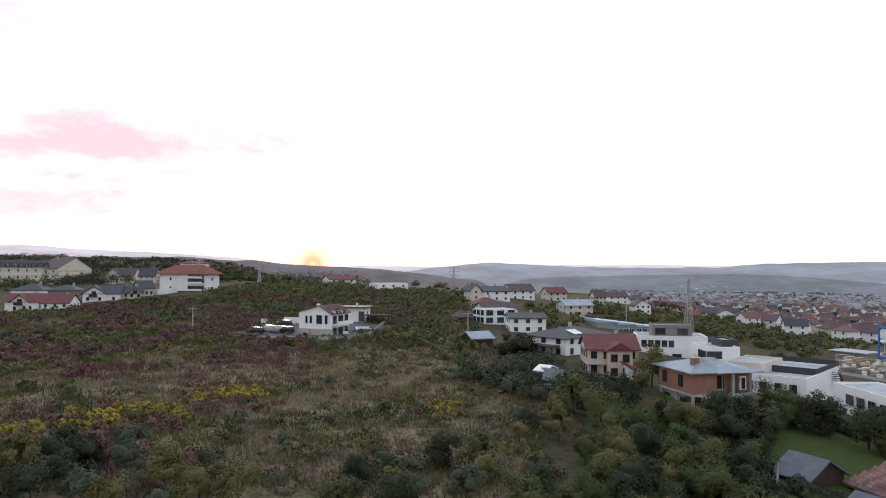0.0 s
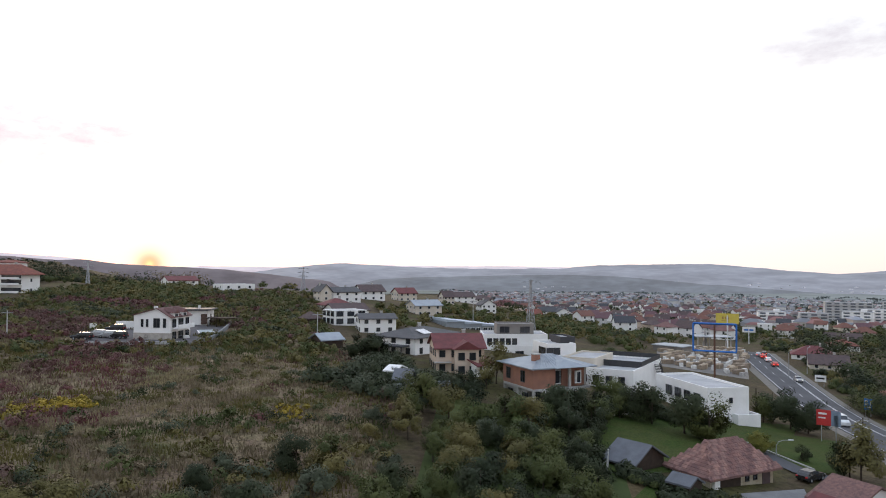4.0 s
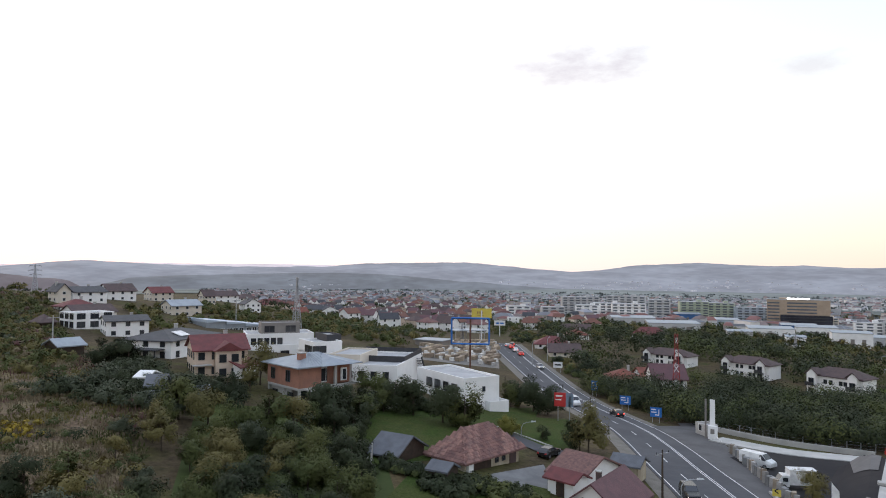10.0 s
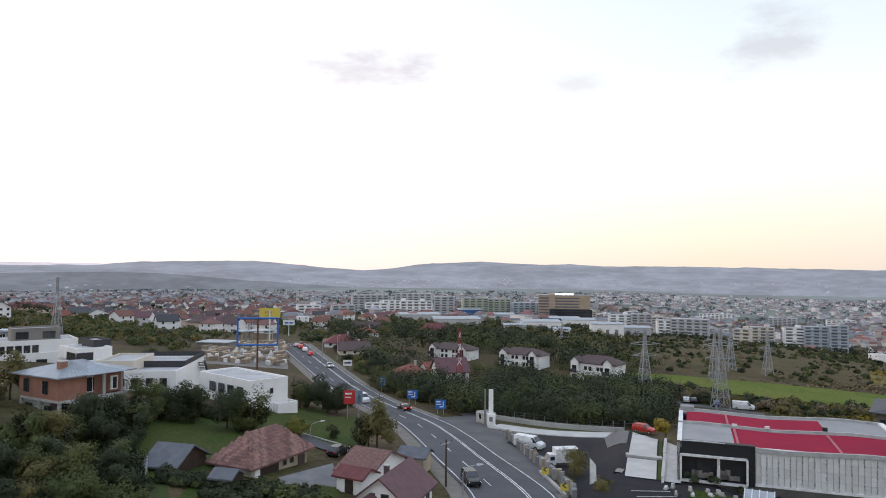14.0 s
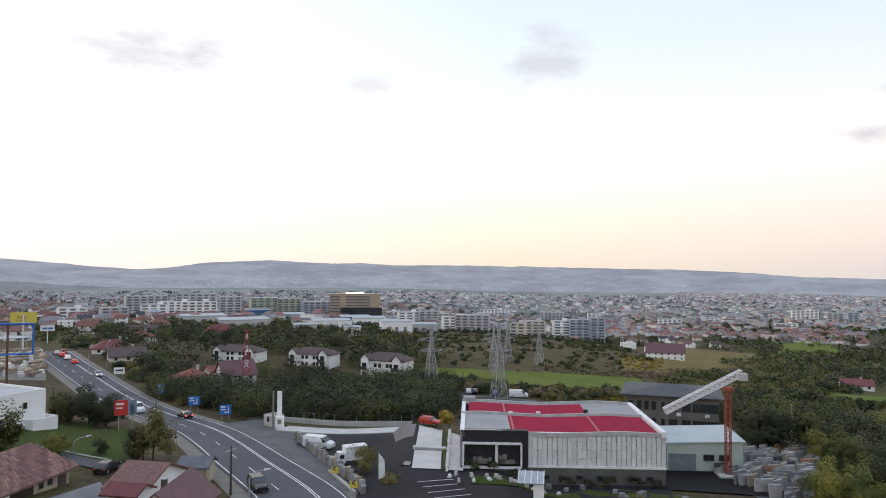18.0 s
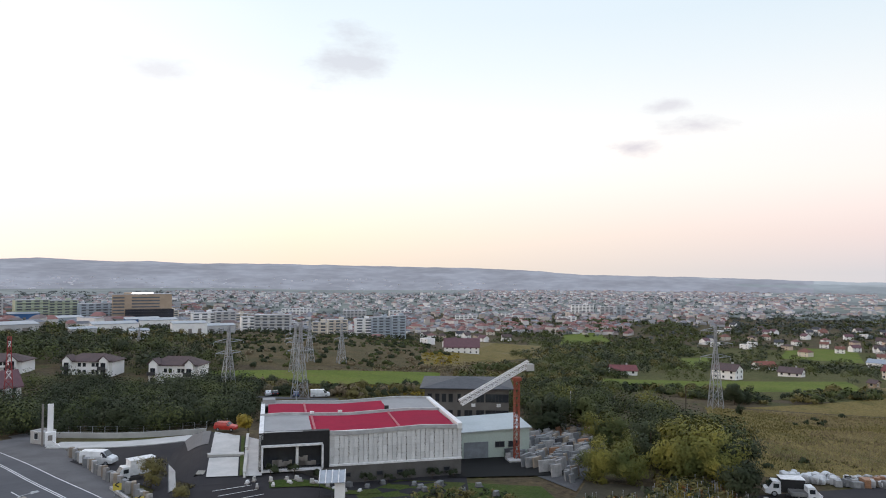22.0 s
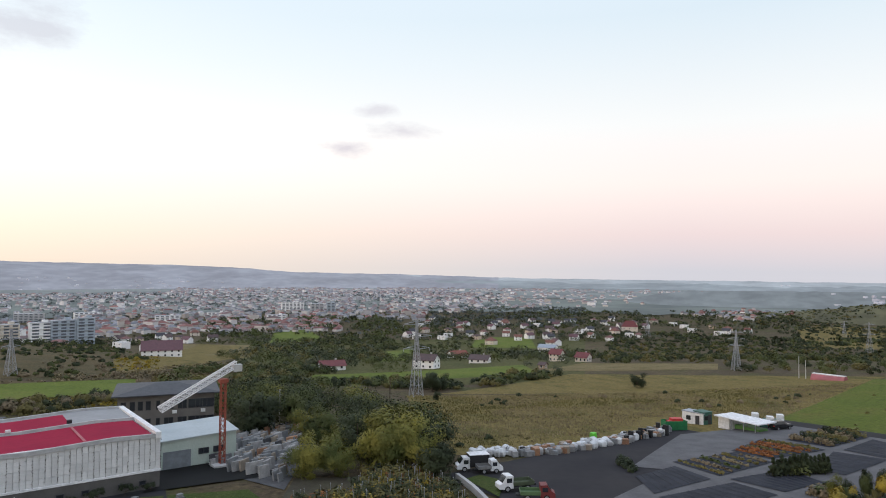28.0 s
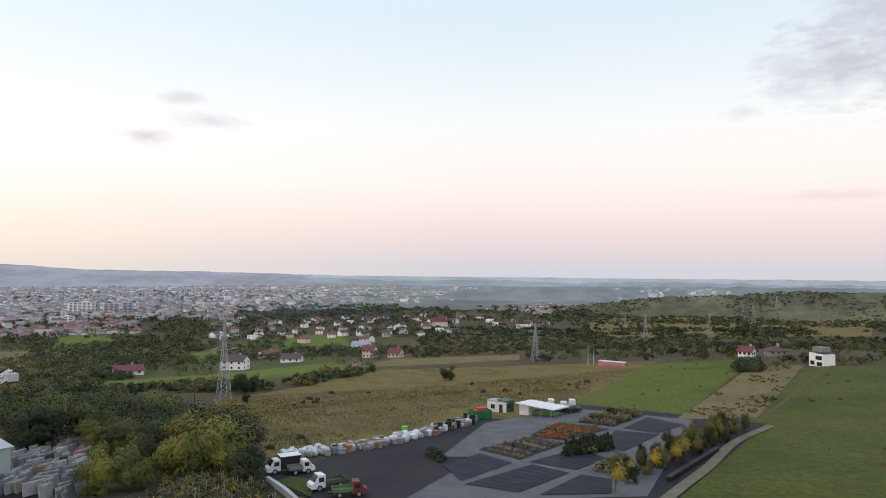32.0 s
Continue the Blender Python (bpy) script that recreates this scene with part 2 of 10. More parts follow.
# ---- the lie of the land ----
def turf(name, cols, scale, fine=0.3, bump=0.5, stretch=(1, 1, 1)):
    """Grassland of several colours in soft patches."""
    if name in MATS:
        return MATS[name]
    mt = bpy.data.materials.new(name)
    mt.use_nodes = True
    n, l = mt.node_tree.nodes, mt.node_tree.links
    b = n["Principled BSDF"]
    g = n.new("ShaderNodeNewGeometry").outputs["Position"]
    st = n.new("ShaderNodeVectorMath")
    st.operation = "MULTIPLY"
    l.new(g, st.inputs[0])
    st.inputs[1].default_value = stretch

    def nz(sc, detail, rough=0.6):
        t = n.new("ShaderNodeTexNoise")
        t.inputs["Scale"].default_value, t.inputs["Detail"].default_value, t.inputs["Roughness"].default_value = sc, detail, rough
        l.new(st.outputs[0], t.inputs["Vector"])
        return t.outputs[0]

    rp = n.new("ShaderNodeValToRGB")
    e = rp.color_ramp.elements
    k = len(cols)
    e[0].position, e[0].color = 0.3, (*cols[0], 1)
    e[1].position, e[1].color = 0.7, (*cols[-1], 1)
    for i in range(1, k - 1):
        q = e.new(0.3 + 0.4 * i / (k - 1))
        q.color = (*cols[i], 1)
    l.new(nz(scale, 7.0, 0.66), rp.inputs[0])
    hs = n.new("ShaderNodeHueSaturation")
    l.new(rp.outputs[0], hs.inputs["Color"])
    v = n.new("ShaderNodeMath")
    v.operation = "MULTIPLY_ADD"
    l.new(nz(scale * 22, 5.0, 0.7), v.inputs[0])
    v.inputs[1].default_value, v.inputs[2].default_value = fine * 4, 1 - fine * 2
    l.new(v.outputs[0], hs.inputs["Value"])
    l.new(hs.outputs[0], b.inputs["Base Color"])
    b.inputs["Roughness"].default_value, b.inputs["Specular IOR Level"].default_value = 0.95, 0.15
    bp = n.new("ShaderNodeBump")
    bp.inputs["Strength"].default_value, bp.inputs["Distance"].default_value = bump, 0.25
    l.new(nz(scale * 30, 4.0, 0.7), bp.inputs["Height"])
    l.new(bp.outputs[0], b.inputs["Normal"])
    MATS[name] = mt
    return mt


MOUNDS = [
    (-150, 250, 140, -9.4),
    (-60, 130, 70, 2.6),
    (40, 110, 45, 3.7),
    (0, 330, 150, 36.5),
    (120, 290, 110, -16.8),
    (-260, 320, 130, 2.0),
    (40, 60, 50, -4.7),
    (70, 190, 70, 1.7),
    (140, 110, 60, -5.5),
    (-60, 40, 60, 5.9),
    (250, 200, 120, 7.4),
    (120, 20, 70, 5.3),
    (200, -60, 110, -6.3),
    (330, 60, 160, 3.9),
    (500, 380, 250, 35.4),
    (300, -250, 200, 10.7),
    (0, -250, 260, 31.9),
    (-700, 600, 700, 49.2),
    (1100, 500, 700, -26.7),
    (900, -700, 700, -19.9),
    (300, 1300, 700, -30.0),
    (-400, 1500, 700, 69.8),
    (0, 0, 2600, 47.1),
]
BASE = -76.4


FALL_D = [290, 400, 500, 600, 700, 800, 1000, 1500, 2000, 3000, 4000]
FALL_Z = [0, -5, -8.5, -9.5, -4, 2, 18, 25, 14, 5, 0]


def fall(X, Y):
    """The even fall of the land towards the town, and behind the crest of the hill."""
    az = np.degrees(np.arctan2(X, Y))
    a, b = np.clip((az - 14) / 16, 0, 1), np.clip((73 - az) / 11, 0, 1)
    c, e = np.clip((az + 18) / 8, 0, 1), np.clip((13 - az) / 11, 0, 1)
    back = c * c * (3 - 2 * c) * e * e * (3 - 2 * e) * np.interp(np.hypot(X, Y), [310, 400, 500, 1000, 1800, 3500], [0, -8, -13, -26, -26, 0])
    return a * a * (3 - 2 * a) * b * b * (3 - 2 * b) * np.interp(np.hypot(X, Y), FALL_D, FALL_Z) + back


def ground_z(x, y):
    z = BASE + sum(h * math.exp(-((x - a) ** 2 + (y - b) ** 2) / (2 * r * r)) for a, b, r, h in MOUNDS)
    return z + float(fall(x, y)) if y > 0 and x * x + y * y > 84000 else z


def ground():
    n = 260
    k = 6.2
    line = [4800 * math.sinh(k * (2 * i / (n - 1) - 1)) / math.sinh(k) for i in range(n)]
    xs = np.array(line) + 40
    ys = np.array(line) + 60
    X, Y = np.meshgrid(xs, ys)
    Z = np.full_like(X, BASE)
    for a, b, r, h in MOUNDS:
        Z += h * np.exp(-((X - a) ** 2 + (Y - b) ** 2) / (2 * r * r))
    Z += fall(X, Y)
    v = np.stack([X.ravel(), Y.ravel(), Z.ravel()], 1)
    i = np.arange(n * n).reshape(n, n)
    f = np.stack([i[:-1, :-1].ravel(), i[:-1, 1:].ravel(), i[1:, 1:].ravel(), i[1:, :-1].ravel()], 1)
    me = bpy.data.meshes.new("ground")
    me.from_pydata(v.tolist(), [], f.tolist())
    me.polygons.foreach_set("use_smooth", [True] * len(f))
    me.materials.append(turf("rough_grass", [(0.042, 0.049, 0.016), (0.069, 0.065, 0.023), (0.065, 0.048, 0.029), (0.095, 0.072, 0.036), (0.047, 0.055, 0.017)], 0.045, 0.6))
    tagged(new("ground", me), "rough dry grassland with scrub on a hillside", "ground", kind="structure")


ground()


def drape(name, corners, material, lift, label, category="field", step=4.0, kind="structure"):
    """A four-cornered sheet that follows the ground."""
    a, b, c, d = [Vector(p) for p in corners]
    nu = max(2, int(max((b - a).length, (c - d).length) / step))
    nv = max(2, int(max((d - a).length, (c - b).length) / step))
    B = Build()
    for j in range(nv + 1):
        for i in range(nu + 1):
            u, v = i / nu, j / nv
            p = (a * (1 - u) + b * u) * (1 - v) + (d * (1 - u) + c * u) * v
            B.v.append((p.x, p.y, ground_z(p.x, p.y) + lift))
    for j in range(nv):
        for i in range(nu):
            k = j * (nu + 1) + i
            B.f.append((k, k + 1, k + nu + 2, k + nu + 1))
    B.mi = [0] * len(B.f)
    ob = new(name, B.mesh(name, material))
    return tagged(ob, label, category, kind=kind)


def ribbon(name, pts, off, width, material, lift, label="", category="road", kind="structure", parent=None, step=3.0, dash=0.0, gap=0.0, thick=0.0):
    """A strip along a smooth line, shifted sideways by off."""
    line = smooth(pts, step)
    B = Build()
    run = 0.0
    prev = None
    for i, p in enumerate(line):
        q = line[min(i + 1, len(line) - 1)] - line[max(i - 1, 0)]
        nrm = Vector((q.y, -q.x)).normalized()
        l_, r_ = p + nrm * (off - width / 2), p + nrm * (off + width / 2)
        row = [(l_.x, l_.y, ground_z(l_.x, l_.y) + lift), (r_.x, r_.y, ground_z(r_.x, r_.y) + lift)]
        if prev:
            run += step
            if not dash or run % (dash + gap) < dash:
                if thick:
                    B.hull([(a, b, c - thick) for a, b, c in (prev[0], prev[1], row[1], row[0])], [prev[0], prev[1], row[1], row[0]])
                else:
                    B.poly([prev[0], prev[1], row[1], row[0]])
        prev = row
    ob = new(name, B.mesh(name, material))
    if parent:
        ob.parent = parent
        return ob
    return tagged(ob, label, category, kind=kind)


def smooth(pts, step):
    p = [Vector(q) for q in pts]
    p = [p[0] * 2 - p[1]] + p + [p[-1] * 2 - p[-2]]
    raw = []
    for i in range(1, len(p) - 2):
        for k in range(40):
            t = k / 40
            raw.append(0.5 * (2 * p[i] + (p[i + 1] - p[i - 1]) * t + (2 * p[i - 1] - 5 * p[i] + 4 * p[i + 1] - p[i + 2]) * t * t + (3 * p[i] - p[i - 1] - 3 * p[i + 1] + p[i + 2]) * t ** 3))
    out, acc = [raw[0]], 0.0
    for a, b in zip(raw, raw[1:]):
        acc += (b - a).length
        if acc >= step:
            out.append(b)
            acc = 0.0
    return out


# ---- main road ----
RIGHT_EDGE = [(175.0, 229.0), (157.3, 197.8), (138.0, 161.2), (125.7, 138.0), (116.7, 119.4), (107.0, 94.8), (99.1, 81.2), (89.7, 67.4), (83.1, 57.3), (77.6, 49.6), (70.5, 42.1), (63.2, 35.8)]
ROAD = []
for i, p in enumerate(RIGHT_EDGE):
    a, b = Vector(RIGHT_EDGE[max(i - 1, 0)]), Vector(RIGHT_EDGE[min(i + 1, len(RIGHT_EDGE) - 1)])
    d = (b - a).normalized()
    ROAD.append((p[0] + d.y * 5.2, p[1] - d.x * 5.2))
ribbon("road", ROAD, 0, 11.5, ASPHALT, 0.1, "grey asphalt main road with white lane markings")


# ---- houses ----
def window_mesh(w, h, frame=FRAME_W):
    key = ("win", round(w, 1), round(h, 1), frame.name)
    if key not in MATS:
        B = Build()
        t = 0.09
        B.box(0, -0.03, 0, w, 0.1, t).box(0, -0.03, h - t, w, 0.1, t)
        B.box(-w / 2 + t / 2, -0.03, t, t, 0.1, h - 2 * t).box(w / 2 - t / 2, -0.03, t, t, 0.1, h - 2 * t)
        if w > 1.3:
            B.box(0, -0.03, t, t, 0.08, h - 2 * t)
        k = len(B.f)
        B.poly([(-w / 2, -0.03, 0), (w / 2, -0.03, 0), (w / 2, -0.03, h), (-w / 2, -0.03, h)], 1)
        MATS[key] = B.mesh("window", frame, GLASS)
    return MATS[key]


def window(parent, side, u, z, w, h, W, D, frame=FRAME_W):
    """side: f (-y), b (+y), l (-x), r (+x); u: along the wall from its middle."""
    x, y, r = {"f": (u, -D / 2, 0), "b": (-u, D / 2, 180), "l": (-W / 2, -u, -90), "r": (W / 2, u, 90)}[side]
    return part("window", window_mesh(w, h, frame), (), parent, loc=(x, y, z), rz=radians(r))


def roof_hip(W, D, z, rise, over=0.5, th=0.2, ridge=None):
    B = Build()
    a, b = W / 2 + over, D / 2 + over
    r = max(0.05, (a - b) if ridge is None else ridge / 2)
    low = [(-a, -b, z), (a, -b, z), (a, b, z), (-a, b, z)]
    lo2 = [(x, y, z - th) for x, y, _ in low]
    p, q = (-r, 0, z + rise), (r, 0, z + rise)
    B.hull(lo2, low)
    B.poly([low[0], low[1], q, p]).poly([low[1], low[2], q]).poly([low[2], low[3], p, q]).poly([low[3], low[0], p])
    return B


def roof_gable(W, D, z, rise, over=0.5, th=0.22):
    """Ridge along x."""
    B = Build()
    a, b = W / 2 + over, D / 2 + over
    dz = rise * over / (D / 2)
    for s in (-1, 1):
        e = [(-a, s * b, z - dz), (a, s * b, z - dz), (a, 0, z + rise), (-a, 0, z + rise)]
        B.hull([(x, y, h) for x, y, h in e], [(x, y, h + th) for x, y, h in e])
    return B


def walls(W, D, h, gable=0.0, sink=2.0, axis="x"):
    B = Build()
    B.box(0, 0, -sink, W, D, h + sink)
    if gable:
        for s in (-1, 1):
            x = s * (W / 2 - 0.15)
            B.hull([(x - 0.15, -D / 2, h), (x - 0.15, D / 2, h), (x - 0.15, 0, h + gable)], [(x + 0.15, -D / 2, h), (x + 0.15, D / 2, h), (x + 0.15, 0, h + gable)])
    return B


def house(name, x, y, rz, W, D, storeys, roof, label, wall=WHITE, roofm=R_RED, rise=None, nwin=3, sides="fblr", frame=FRAME_W, chimney=True, group="", sh=2.9, category="house", z=None, over=0.5, wsize=(1.2, 1.4)):
    h = storeys * sh
    t = thing(name, x, y, rz, label, category, group, z=z)
    rise = rise if rise is not None else min(W, D) * 0.32
    part("wall", walls(W, D, h, rise if roof == "gable" else 0), wall, t)
    if roof == "hip":
        part("roof", roof_hip(W, D, h, rise, over), roofm, t)
    elif roof == "gable":
        part("roof", roof_gable(W, D, h, rise, over), roofm, t)
    else:
        B = Build()
        B.box(0, 0, h, W - 0.5, D - 0.5, 0.06)
        part("roof", B, R_FLAT, t)
        B = Build()
        for cx, cy, sx, sy in ((0, -D / 2 + 0.12, W, 0.3), (0, D / 2 - 0.12, W, 0.3), (-W / 2 + 0.12, 0, 0.3, D - 0.6), (W / 2 - 0.12, 0, 0.3, D - 0.6)):
            B.box(cx, cy, h, sx, sy, 0.45)
        part("parapet", B, wall, t)
    if chimney and roof != "flat":
        B = Build()
        B.box(W * 0.18, D * 0.12, h + rise * 0.3, 0.7, 0.6, rise * 0.7 + 0.7).box(W * 0.18, D * 0.12, h + rise + 0.7, 0.85, 0.75, 0.12)
        part("chimney", B, CONCRETE, t)
    for s in sides:
        L = W if s in "fb" else D
        k = max(1, round(nwin * L / W))
        for f_ in range(storeys):
            for i in range(k):
                window(t, s, (i + 0.5) / k * L - L / 2, f_ * sh + 0.9, wsize[0], wsize[1], W, D, frame)
    return t


def corner_house(name, p, q, D, storeys, roof, label, turn=False, **kw):
    """A house whose front wall runs from p to q, with the camera's side in front."""
    p, q = Vector(p), Vector(q)
    d = q - p
    L = d.length
    c = (p + q) / 2 + Vector((-d.y, d.x)).normalized() * D / 2
    rz = math.degrees(math.atan2(d.y, d.x))
    z = min(ground_z(*p), ground_z(*q))
    if turn:
        return house(name, c.x, c.y, rz + 90, D, L, storeys, roof, label, z=z, **kw)
    return house(name, c.x, c.y, rz, L, D, storeys, roof, label, z=z, **kw)


# ---- distant hills ----
RIDGES = {}


def hill_mat(name, colour, glow, level=False):
    """Woods and fields on a far slope, with evening haze put in as emission."""
    mt = bpy.data.materials.new(name)
    mt.use_nodes = True
    n, l = mt.node_tree.nodes, mt.node_tree.links
    b = n["Principled BSDF"]
    xyz = n.new("ShaderNodeSeparateXYZ")
    l.new(n.new("ShaderNodeNewGeometry").outputs["Position"], xyz.inputs[0])
    flat = n.new("ShaderNodeCombineXYZ")
    l.new(xyz.outputs[0], flat.inputs[0])
    l.new(xyz.outputs[1], flat.inputs[1])
    unit = n.new("ShaderNodeVectorMath")
    unit.operation = "NORMALIZE"
    l.new(flat.outputs[0], unit.inputs[0])
    wide = n.new("ShaderNodeVectorMath")
    wide.operation = "SCALE"
    wide.inputs["Scale"].default_value = 4000
    l.new(unit.outputs[0], wide.inputs[0])
    rise = n.new("ShaderNodeMath")
    rise.operation = "MULTIPLY"
    rise.inputs[1].default_value = 9.0
    l.new(xyz.outputs[2], rise.inputs[0])
    lift = n.new("ShaderNodeCombineXYZ")
    l.new(rise.outputs[0], lift.inputs[2])
    at = n.new("ShaderNodeVectorMath")
    l.new(wide.outputs[0], at.inputs[0])
    l.new(lift.outputs[0], at.inputs[1])
    tones = []
    place = flat.outputs[0] if level else at.outputs[0]
    for sc, detail, lo, hi in ((0.0032, 4.0, 0.4, 0.6), (0.014, 3.0, 0.42, 0.6)):
        t = n.new("ShaderNodeTexNoise")
        t.inputs["Scale"].default_value, t.inputs["Detail"].default_value = sc, detail
        l.new(place, t.inputs["Vector"])
        r = n.new("ShaderNodeMapRange")
        r.inputs[1].default_value, r.inputs[2].default_value = lo, hi
        l.new(t.outputs[0], r.inputs[0])
        tones.append(r.outputs[0])
    s = n.new("ShaderNodeMath")
    s.operation = "MULTIPLY_ADD"
    s.inputs[1].default_value = 0.65
    l.new(tones[0], s.inputs[0])
    s2 = n.new("ShaderNodeMath")
    s2.operation = "MULTIPLY"
    s2.inputs[1].default_value = 0.35
    l.new(tones[1], s2.inputs[0])
    l.new(s2.outputs[0], s.inputs[2])
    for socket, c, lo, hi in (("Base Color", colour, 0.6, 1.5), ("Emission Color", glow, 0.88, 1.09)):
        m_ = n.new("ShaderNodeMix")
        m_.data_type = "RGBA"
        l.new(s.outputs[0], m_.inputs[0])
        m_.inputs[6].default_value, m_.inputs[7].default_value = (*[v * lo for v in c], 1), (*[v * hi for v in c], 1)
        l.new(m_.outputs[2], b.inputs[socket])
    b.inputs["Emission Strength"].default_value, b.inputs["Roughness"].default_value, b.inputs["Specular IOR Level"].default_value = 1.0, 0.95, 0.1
    return mt


def ridge(name, crest, dist, foot, colour, glow, label, rough=0.12, foot_z=-66):
    """A long hill: crest as (bearing, rise in degrees), sloping down towards the valley."""
    B = Build()
    rows = 9
    n = 0
    a0, a1 = crest[0][0], crest[-1][0]
    steps = int((a1 - a0) / 0.25)
    az = [c[0] for c in crest]
    el = [c[1] for c in crest]
    for i in range(steps + 1):
        a = a0 + (a1 - a0) * i / steps
        e = float(np.interp(a, az, el))
        e += rough * 0.35 * noise.noise((a * 0.9, dist * 0.01, 0)) + rough * 0.15 * noise.noise((a * 3.1, dist * 0.01, 5))
        top = 32 + dist * math.tan(radians(e))
        for j in range(rows):
            t = j / (rows - 1)
            d = dist + (foot - dist) * t
            z = top + (foot_z - top) * (t * t * (3 - 2 * t)) if j else top
            if 0 < j < rows - 1:
                z += 14 * noise.noise((a * 0.35, t * 3, dist * 0.1)) * (1 - t)
            B.v.append((d * math.sin(radians(a)), d * math.cos(radians(a)), z))
    for i in range(steps):
        for j in range(rows - 1):
            k = i * rows + j
            B.f.append((k, k + 1, k + rows + 1, k + rows))
    B.mi = [0] * len(B.f)
    # glow is the haze colour, given off by the slope itself
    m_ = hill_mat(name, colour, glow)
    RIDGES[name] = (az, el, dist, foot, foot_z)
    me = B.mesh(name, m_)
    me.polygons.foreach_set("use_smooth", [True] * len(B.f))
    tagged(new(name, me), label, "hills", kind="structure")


# second colour of each ridge: painted haze, stronger on the further ridges
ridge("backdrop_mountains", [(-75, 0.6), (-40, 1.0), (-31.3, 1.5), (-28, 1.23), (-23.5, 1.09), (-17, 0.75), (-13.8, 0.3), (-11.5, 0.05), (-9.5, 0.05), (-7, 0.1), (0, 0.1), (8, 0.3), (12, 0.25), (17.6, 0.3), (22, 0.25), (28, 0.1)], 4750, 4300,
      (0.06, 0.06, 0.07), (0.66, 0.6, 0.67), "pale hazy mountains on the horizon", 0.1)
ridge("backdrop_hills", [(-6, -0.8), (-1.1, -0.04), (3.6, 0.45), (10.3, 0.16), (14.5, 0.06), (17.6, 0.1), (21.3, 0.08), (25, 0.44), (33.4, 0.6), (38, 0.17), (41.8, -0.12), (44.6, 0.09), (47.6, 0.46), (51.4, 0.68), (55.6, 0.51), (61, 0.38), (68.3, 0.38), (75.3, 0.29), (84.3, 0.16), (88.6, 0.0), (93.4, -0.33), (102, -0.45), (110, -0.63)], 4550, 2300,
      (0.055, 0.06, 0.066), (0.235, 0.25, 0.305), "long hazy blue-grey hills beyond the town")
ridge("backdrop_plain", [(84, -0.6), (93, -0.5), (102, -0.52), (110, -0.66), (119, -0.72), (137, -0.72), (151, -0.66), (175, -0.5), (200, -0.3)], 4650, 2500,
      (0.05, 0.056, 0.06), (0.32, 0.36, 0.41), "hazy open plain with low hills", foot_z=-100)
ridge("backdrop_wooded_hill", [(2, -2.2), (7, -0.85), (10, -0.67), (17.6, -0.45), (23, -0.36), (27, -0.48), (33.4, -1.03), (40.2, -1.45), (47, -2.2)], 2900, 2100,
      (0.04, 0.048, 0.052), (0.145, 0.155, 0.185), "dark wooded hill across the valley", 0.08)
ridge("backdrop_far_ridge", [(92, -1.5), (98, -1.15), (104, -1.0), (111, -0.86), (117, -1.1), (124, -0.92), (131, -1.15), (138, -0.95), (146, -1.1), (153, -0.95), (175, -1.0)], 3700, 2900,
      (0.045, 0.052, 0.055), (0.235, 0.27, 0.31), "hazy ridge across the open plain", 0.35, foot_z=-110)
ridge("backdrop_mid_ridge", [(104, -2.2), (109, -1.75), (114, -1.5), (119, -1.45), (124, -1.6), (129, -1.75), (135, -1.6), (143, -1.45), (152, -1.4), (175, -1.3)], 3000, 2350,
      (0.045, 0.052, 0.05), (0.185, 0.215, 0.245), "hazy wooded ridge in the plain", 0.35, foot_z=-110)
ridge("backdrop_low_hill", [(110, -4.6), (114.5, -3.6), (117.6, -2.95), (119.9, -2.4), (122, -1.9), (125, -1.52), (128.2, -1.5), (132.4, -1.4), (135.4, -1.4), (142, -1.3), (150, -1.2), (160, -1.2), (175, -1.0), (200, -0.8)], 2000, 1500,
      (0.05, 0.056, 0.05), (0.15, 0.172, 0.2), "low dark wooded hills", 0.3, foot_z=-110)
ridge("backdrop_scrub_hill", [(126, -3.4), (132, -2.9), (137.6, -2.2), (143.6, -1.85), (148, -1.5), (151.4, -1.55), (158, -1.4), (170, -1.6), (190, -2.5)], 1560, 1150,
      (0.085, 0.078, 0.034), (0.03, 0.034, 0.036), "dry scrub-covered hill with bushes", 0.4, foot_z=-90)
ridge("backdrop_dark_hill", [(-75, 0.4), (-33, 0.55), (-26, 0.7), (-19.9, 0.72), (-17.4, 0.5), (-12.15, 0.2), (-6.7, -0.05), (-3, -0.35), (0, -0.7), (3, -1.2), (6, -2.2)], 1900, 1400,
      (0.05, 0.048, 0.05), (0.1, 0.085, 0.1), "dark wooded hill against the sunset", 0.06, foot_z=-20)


def valley(name, d0, d1, glow, label):
    """The far valley floor, a sheet whose emission stands in for evening haze."""
    B = Build()
    rows, steps = 12, 230
    for i in range(steps + 1):
        a = -14 + 214 * i / steps
        for j in range(rows):
            d = d0 + (d1 - d0) * j / (rows - 1) + (70 * noise.noise((a * 0.3, 3, d0)) + 40 * noise.noise((a * 1.7, 9, d0)) if j == 0 else 0)
            x, y = d * math.sin(radians(a)), d * math.cos(radians(a))
            B.v.append((x, y, ground_z(x, y) + 1.2))
    for i in range(steps):
        for j in range(rows - 1):
            k = i * rows + j
            B.f.append((k, k + rows, k + rows + 1, k + 1))
    B.mi = [0] * len(B.f)
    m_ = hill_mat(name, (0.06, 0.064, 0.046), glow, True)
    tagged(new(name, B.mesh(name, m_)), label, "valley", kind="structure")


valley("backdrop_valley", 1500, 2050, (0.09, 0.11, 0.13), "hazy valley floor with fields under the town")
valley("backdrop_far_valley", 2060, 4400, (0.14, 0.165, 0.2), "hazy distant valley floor")


